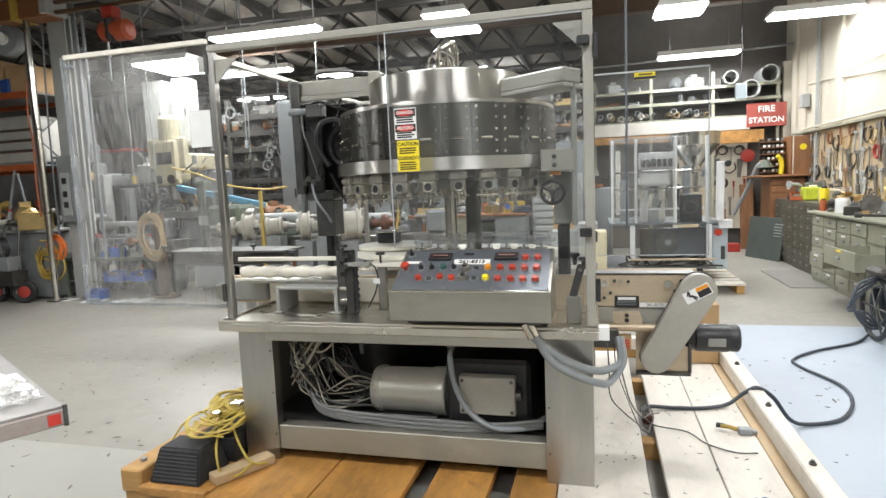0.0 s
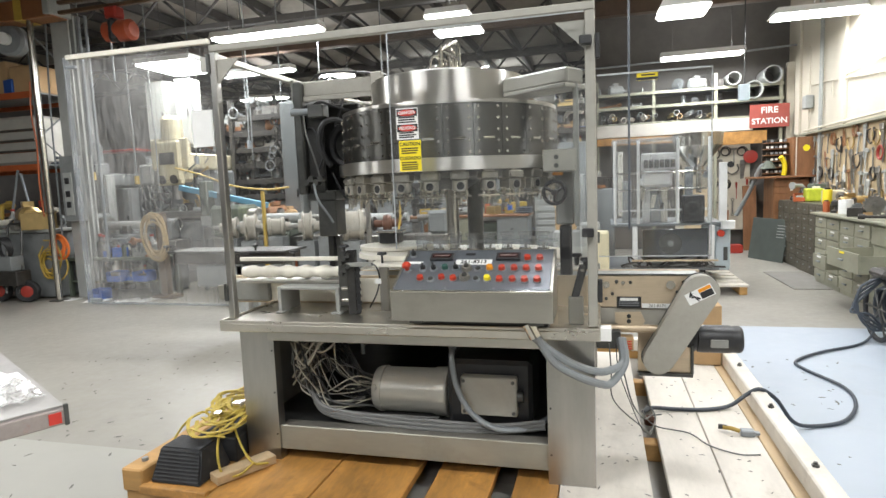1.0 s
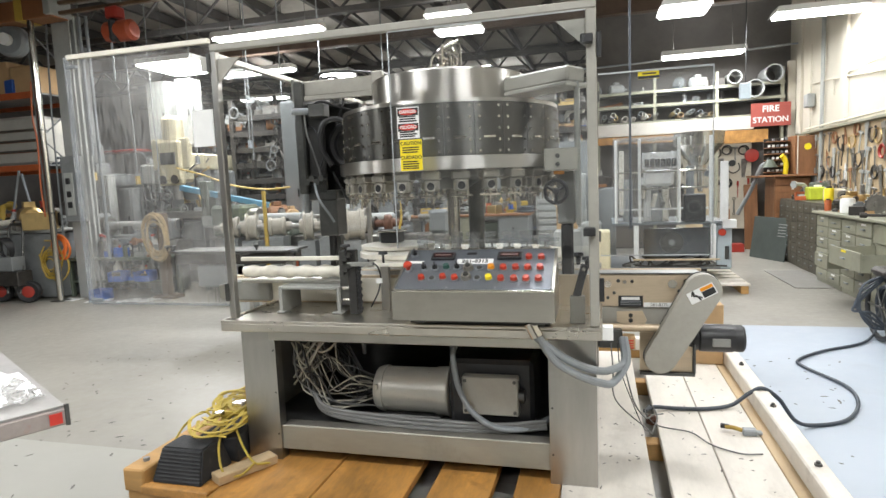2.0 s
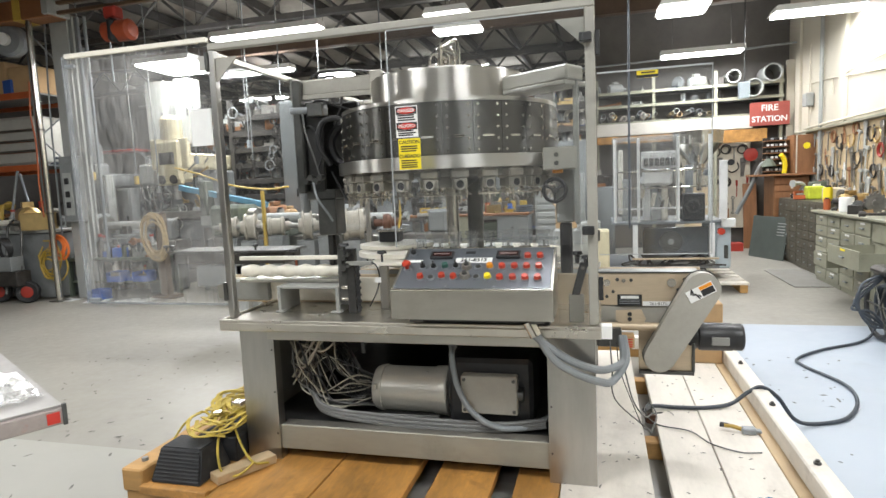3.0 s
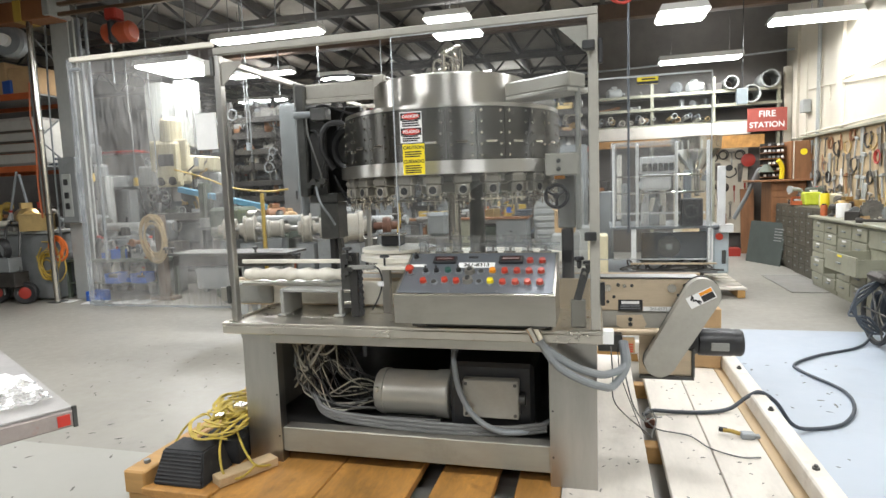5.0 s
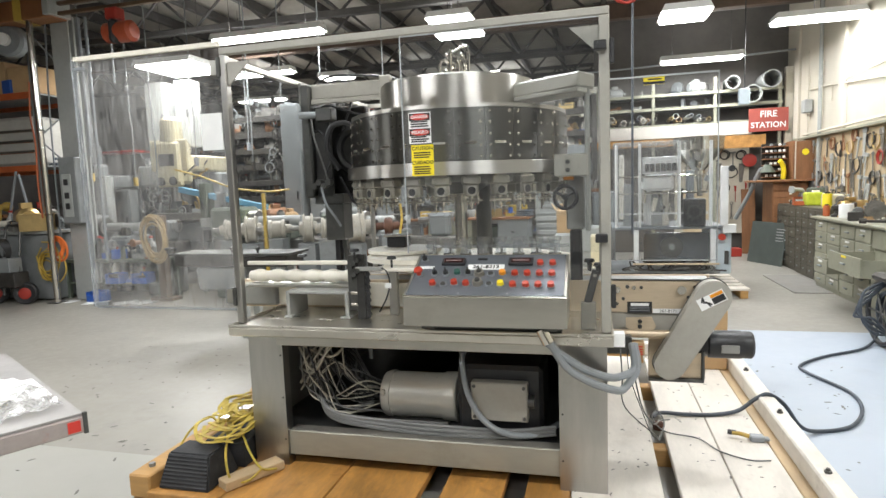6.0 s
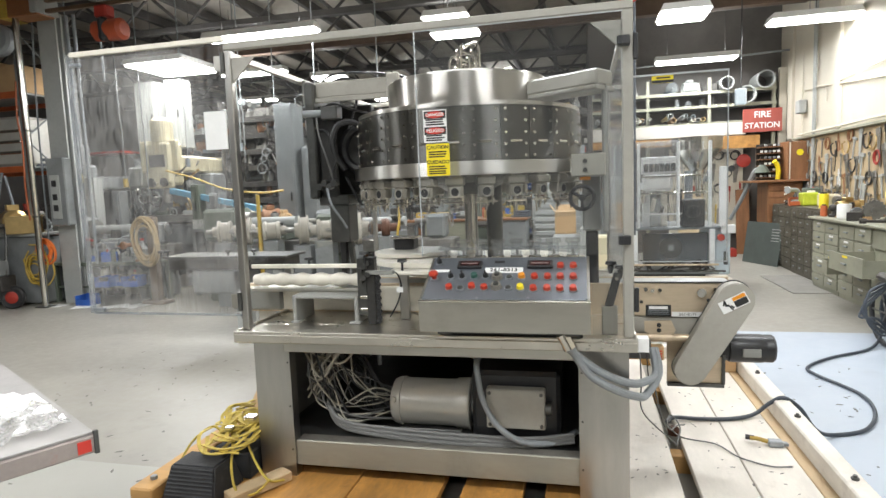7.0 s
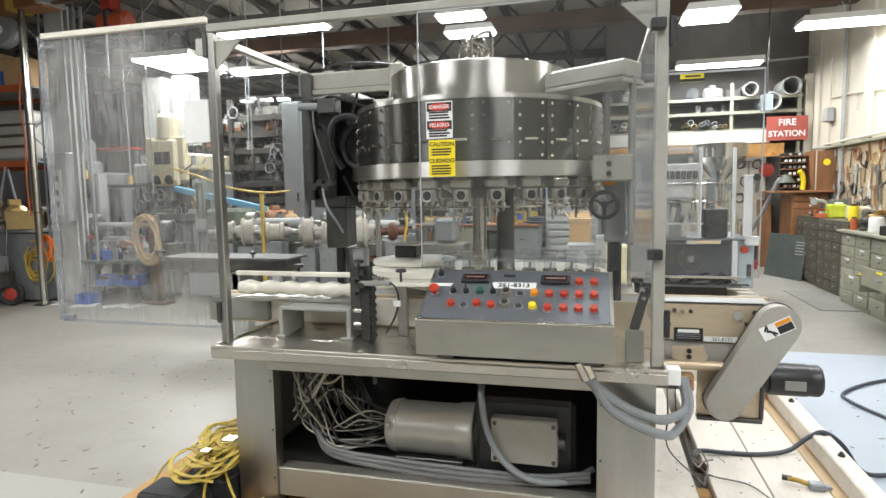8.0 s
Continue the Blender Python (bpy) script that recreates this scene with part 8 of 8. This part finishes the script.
single("blue_extrusion", box(B(), 0, 1.6, 0, 0.10, 0, 0.09, 0.008, pose(-6.55, 8.3, 1.62, 0, 12, 0)), SKYPAINT, "long light blue painted bar lying aslant on parts", "bar", at=(-5.8, 8.3, 1.3))
single("yellow_cable", sweep(B(), [(-6.8, 8.6, 2.0), (-6.2, 8.5, 1.85), (-5.6, 8.4, 1.66), (-5.0, 8.4, 1.58), (-4.6, 8.4, 1.6)], 0.016, 6, 6), YELLOWPAINT, "yellow air line strung across", "cable", at=(-5.8, 8.5, 1.6))
single("yellow_post", box(box(B(), -4.43, -4.385, 7.31, 7.355, 0.0, 1.55, 0.008), -4.5, -4.31, 7.28, 7.4, 0.0, 0.2, 0.01), YELLOWPAINT, "yellow painted upright lever", "lever", at=(-4.4, 7.3, 0))
rack(-6.75, -4.7, 10.2, 10.8, (0.6, 1.2, 1.5, 1.8, 2.1, 2.4, 2.7, 3.0), 3.3, "tall dark steel shelving packed with parts", 120, TOOLDARK, TOOLDARK, True, "steel_shelving", 20, 1.15, DULLMATS)
rack(-4.5, -2.2, 11.2, 11.8, (0.6, 1.2, 1.6, 2.0, 2.35, 2.7), 3.2, "tall dark steel shelving packed with parts", 130, TOOLDARK, TOOLDARK, True, "steel_shelving", 15, 1.4, DULLMATS)
rack(-1.9, 0.0, 11.4, 12.0, (0.6, 1.3, 1.7, 2.1, 2.5, 2.9), 3.4, "tall dark steel shelving packed with cartons", 140, TOOLDARK, TOOLDARK, True, "steel_shelving", 13, 1.4)
rack(-9.6, -7.2, 11.6, 12.2, (0.6, 1.3, 1.7, 2.1, 2.5, 2.9), 3.3, "tall dark steel shelving packed with parts", 150, TOOLDARK, TOOLDARK, True, "steel_shelving", 13, 1.5, DULLMATS)
cabinet(-5.02, -4.70, 9.0, 9.4, 0.0, 3.0, MACHGREY, "narrow tall grey cabinet", "tall_cabinet")
cabinet(-4.62, -4.35, 9.1, 9.5, 0.0, 2.3, MACHGREY, "narrow plain grey steel cabinet", "tall_cabinet")
engine_lathe(-4.5, 8.0, 1.0, GREENP, "pale grey engine lathe with a long workpiece")
engine_lathe(-2.95, 8.4, 0.95, MACHGREY, "dark grey engine lathe")
WORNCREAM = mat("worn_cream_rolls", (0.36, 0.33, 0.275), 0.5, 0, 0.2, 5, 0.06, dirt=0.4, dirtcol=(0.22, 0.19, 0.15))
for k, (x, r, w) in enumerate(((-5.02, 0.15, 0.16), (-4.70, 0.19, 0.14), (-4.30, 0.13, 0.2), (-3.82, 0.20, 0.12), (-3.50, 0.14, 0.2), (-3.14, 0.21, 0.24))):
    t = thing("roller", (x, 7.45, 0), "worn cream flanged roll on a grey stand", "roller", "machined rollers")
    part("barrel", lathe(B(), [(0, -w), (r * 0.45, -w), (r * 0.5, -w * 0.6), (r, -w * 0.55), (r, -w * 0.35), (r * 0.86, -w * 0.3), (r * 0.86, w * 0.3), (r, w * 0.35), (r, w * 0.55), (r * 0.5, w * 0.6), (r * 0.45, w), (0, w)], (0, 0, 0), 32, pose(x, 7.45, 1.05, 0, 90, 25)), WORNCREAM, t)
    part("shaft", cyl(B(), (x - w - 0.08, 7.37, 1.05), (x + w + 0.08, 7.53, 1.05), 0.035, seg=14), TOOLSTEEL, t)
    part("stand", box(B(), x - 0.13, x + 0.13, 7.36, 7.54, 0.0, 1.05 - r, 0.01), MACHGREY, t)
RUST = mat("rusty_shaft", (0.12, 0.06, 0.04), 0.55, 0.4, 0.3, 12, 0.15)
rs_ = thing("rusty_spindle", (-2.66, 7.45, 0), "rust-brown spindle with a collar on a stand", "spindle")
part("spindle", lathe(B(), [(0, -0.22), (0.05, -0.22), (0.05, -0.05), (0.11, -0.04), (0.12, 0.02), (0.10, 0.06), (0.055, 0.07), (0.05, 0.2), (0, 0.2)], (0, 0, 0), 24, pose(-2.66, 7.45, 1.06, 0, 90, 15)), RUST, rs_)
part("collar", torus(B(), (-2.82, 7.41, 1.06), 0.075, 0.022, X, 24, 8), TOOLDARK, rs_)
part("stand", box(B(), -2.74, -2.58, 7.38, 7.52, 0.0, 0.94, 0.01), MACHGREY, rs_)
single("hung_lanyard", sweep(B(), [(-2.46, 7.4, 1.35), (-2.44, 7.38, 1.15), (-2.47, 7.38, 0.95), (-2.42, 7.39, 0.7), (-2.44, 7.4, 0.0)], 0.016, 6, 6), YELLOWPAINT, "yellow lanyard hanging beside a spindle", "strap", at=(-2.45, 7.4, 0))

# long bed at the left of the filling machine
lb = thing("side_conveyor", (-3.9, 5.6, 0), "low grey machine bed with a flat steel top", "conveyor")
part("top", box(B(), -4.5, -3.05, 5.5, 5.95, 0.90, 0.925, 0.005), DARKSTEEL, lb)
part("bed", box(B(), -4.46, -3.1, 5.54, 5.9, 0.78, 0.898, 0.01), TOOLDARK, lb)
part("drive_case", box(B(), -4.2, -3.6, 5.56, 5.88, 0.52, 0.778, 0.02), MACHGREY, lb)
for x in (-3.65, -3.2):
    part("leg", box(B(), x - 0.04, x + 0.04, 5.56, 5.62, 0, 0.778, 0.005), PALEGREY, lb)
    part("leg", box(B(), x - 0.04, x + 0.04, 5.80, 5.86, 0, 0.778, 0.005), PALEGREY, lb)
for x in (-4.5, -4.42, -3.7, -3.4):
    part("knob", lathe(B(), [(0, 1.0), (0.03, 0.99), (0.03, 0.97), (0.012, 0.96), (0.01, 0.931), (0, 0.931)], (x, 5.5, 0), 12), BLACK, lb)

# middle distance, seen between drum and console
bin_cabinet(-2.55, -1.85, 9.0, 9.6, 1.02, 1, 4, "y", BENCHGREY, "drawer_cabinet", "olive-grey steel drawer cabinet", TOOLDARK)
single("wooden_workbench", box(B(), -2.9, -0.95, 8.95, 9.65, 1.022, 1.06, 0.006), BROWN, "brown wooden bench top strewn with parts", "worktop", at=(-1.9, 9.3, 1.02))
bin_cabinet(-1.45, -0.98, 9.0, 9.6, 1.02, 1, 3, "y", MACHGREY, "drawer_cabinet", "dark steel drawer cabinet", TOOLDARK)
clutter(-2.8, -1.0, 9.05, 9.5, 1.062, 40, 171)
vise(-2.75, 8.2, 1.05, 1.0, TOOLDARK, 20)
lv = thing("louvred_cabinet", (-0.5, 9.7, 0), "pale grey cabinet with louvred slats", "cabinet")
part("body", box(B(), -0.92, -0.15, 9.5, 10.0, 0, 1.62, 0.01), PALEGREY, lv)
for k in range(13):
    part("slat", box(B(), -0.88, -0.19, 9.47, 9.499, 0.2 + 0.108 * k, 0.27 + 0.108 * k, 0.006), PALEGREY, lv)
small_box(-0.30, 8.5, 0.0, 0.5, 0.4, 0.85, PALEGREY, "grey_carton", "tall plain pale grey carton on the floor", "box")
cb = thing("open_carton", (-0.38, 8.5, 0.85), "open brown cardboard box with flaps up", "box")
part("walls", box(B(), -0.52, -0.24, 8.38, 8.62, 0.852, 1.16, 0.004), CARD, cb)
part("flap", box(B(), 0, 0.12, 0, 0.24, 0, 0.006, 0, pose(-0.52, 8.38, 1.16, 0, -125, 0)), CARD, cb)
part("flap", box(B(), 0, 0.28, 0, 0.1, 0, 0.006, 0, pose(-0.52, 8.62, 1.16, 60, 0, 0)), CARD, cb)
small_box(-0.05, 8.3, 0.0, 0.26, 0.3, 0.95, PALEGREY, "pale_bin", "pale grey bin on the floor", "bin")
small_box(0.06, 7.6, 0.0, 0.24, 0.3, 0.89, CREAM, "cream_carton", "cream carton on the floor", "box")
milling_machine(-1.75, 10.7, 1.0, GREENP, MACHGREY, "dark green milling machine")
milling_machine(-3.6, 10.2, 1.05, MACHGREY, MACHGREY, "dark grey milling machine")
small_box(-0.55, 10.9, 0.0, 0.9, 0.3, 2.2, MACHGREY, "dark_locker", "dark grey steel locker", "locker")
small_box(0.13, 9.75, 0.0, 0.34, 0.3, 1.39, MACHGREY, "grey_locker", "plain dark grey locker with parts on top", "locker")
clutter(0.03, 0.23, 9.7, 9.8, 1.39, 5, 501, 1.3, "locker", DULLMATS)
for k, (x0, x1, y0, y1, z, n) in enumerate(((-8.7, -7.0, 8.3, 9.2, 0.004, 20), (-4.3, -2.0, 9.6, 10.9, 0.004, 26), (-9.6, -8.3, 7.35, 7.75, 1.1, 16))):
    clutter(x0, x1, y0, y1, z, n, 300 + k, 2.4 if z < 0.1 else 1.6, "floor" if z < 0.1 else "bin")
for k, (x, y, z0) in enumerate(((-7.6, 8.6, 1.9), (-7.25, 8.7, 1.6), (-6.6, 8.9, 2.2), (-8.3, 8.4, 2.0), (-5.7, 9.2, 2.1), (-5.3, 9.6, 1.7), (-4.2, 8.9, 2.0), (-3.4, 9.6, 2.2), (-6.2, 9.9, 2.5))):
    t = thing("drop_line", (x, y, z0), "grey power drop line with a coupling", "cable", "power drops")
    part("line", sweep(B(), [(x, y, z0), (x + 0.012, y, z0 + 0.8), (x - 0.01, y, 3.2), (x, y, ZR + 0.05)], 0.011, 8, 6), MACHGREY, t)
    part("coupling", cyl(B(), (x, y, z0), (x, y, z0 - 0.14), 0.04, seg=12), (YELLOWPAINT, TOOLDARK, GALV)[k % 3], t)
rackx = random.Random(61)
for k in range(13):
    x, z = rackx.uniform(-6.7, -4.75), rackx.uniform(1.9, 3.25)
    t = thing("hung_part", (x, 10.15, z), "dark machine part hung on the shelving", "machine part", "hung parts")
    part("ring", torus(B(), (x, 10.12, z), rackx.uniform(0.04, 0.12), 0.014, Y, 20, 6), rackx.choice((TOOLDARK, TOOLDARK, MACHGREY)), t)
    part("stem", cyl(B(), (x, 10.12, z), (x + rackx.uniform(-0.1, 0.1), 10.16, z - 0.25), 0.016, seg=8), rackx.choice((TOOLDARK, TOOLSTEEL)), t)
mm = bpy.data.objects["milling_machine"]
part("cream_apron", box(B(), -7.35, -6.82, 8.78, 8.86, 1.72, 1.99, 0.03), CREAM, mm)
# Raised dark discs take the place of two dark holes below the hood.
for x in (-7.22, -6.98):
    part("port", cyl(B(), (x, 8.779, 1.82), (x, 8.74, 1.82), 0.075, seg=20), TOOLDARK, mm)
part("vent_hood", box(B(), -7.75, -7.47, 8.82, 9.1, 1.75, 2.1, 0.03), PALEGREY, mm)
for k, (x, w, z0, z1, y) in enumerate(((-8.35, 0.2, 0.0, 1.95, 8.6), (-7.75, 0.16, 0.95, 1.7, 8.5), (-6.05, 0.14, 1.05, 1.75, 8.25), (-5.75, 0.18, 1.05, 1.6, 8.3))):
    cabinet(x - w / 2, x + w / 2, y, y + 0.2, z0 if z0 != 0.95 else 0.62, z1, (PALEGREY, MACHGREY, GREENP, MACHGREY)[k], "slim upright machine guard box", "machine_guard")
# pipes, valves and boxes fixed to the fronts of the dark machine cabinets
for k in range(46):
    x, z = rackx.uniform(-8.2, -6.95), rackx.uniform(0.9, 2.3)
    kind = k % 4
    mt = rackx.choice((TOOLSTEEL, TOOLDARK, PALEGREY, MACHGREY, BRASS, TOOLDARK))
    if kind == 0:
        w, h = rackx.uniform(0.05, 0.16), rackx.uniform(0.06, 0.2)
        cabinet(x - w, x + w, 9.40, 9.53, z - h, z + h, rackx.choice((PALEGREY, MACHGREY, GREENP, TOOLDARK)), "small control box fixed on a machine", "control_box")
    elif kind == 1:
        single("valve_wheel", torus(cyl(B(), (x, 9.35, z), (x, 9.54, z), 0.015, seg=8), (x, 9.36, z), rackx.uniform(0.05, 0.11), 0.012, Y, 20, 6), mt, "spoked hand valve on a machine", "valve", at=(x, 9.4, z))
    elif kind == 2:
        single("machine_pipe", sweep(B(), [(x, 9.50, z - 0.5), (x, 9.44, z - 0.3), (x + rackx.uniform(-0.15, 0.15), 9.44, z), (x + rackx.uniform(-0.3, 0.3), 9.52, z + 0.25)], rackx.uniform(0.012, 0.03), 8, 6), mt, "bent pipe on a machine front", "pipe", at=(x, 9.45, z))
    else:
        single("machine_lever", cyl(cyl(B(), (x, 9.52, z), (x + rackx.uniform(-0.1, 0.1), 9.34, z + 0.16), 0.012, seg=8), (x, 9.53, z), (x, 9.47, z), 0.05, seg=14), mt, "operating lever on a machine", "lever", at=(x, 9.45, z))
rack(-11.5, -8.6, 15.0, 15.8, (1.2, 2.4, 3.4), 4.2, "far pallet rack with goods", 410, ORANGEPAINT, MACHGREY, True, "pallet_rack", 4, 2.6)
rack(-8.2, -4.9, 15.6, 16.4, (1.2, 2.4, 3.2), 4.0, "far dark rack with goods", 420, MACHGREY, MACHGREY, True, "pallet_rack", 4, 2.6)
rack(-4.5, -0.8, 15.6, 16.4, (1.2, 2.4, 3.2), 4.0, "far dark rack with goods", 430, MACHGREY, MACHGREY, True, "pallet_rack", 4, 2.6)
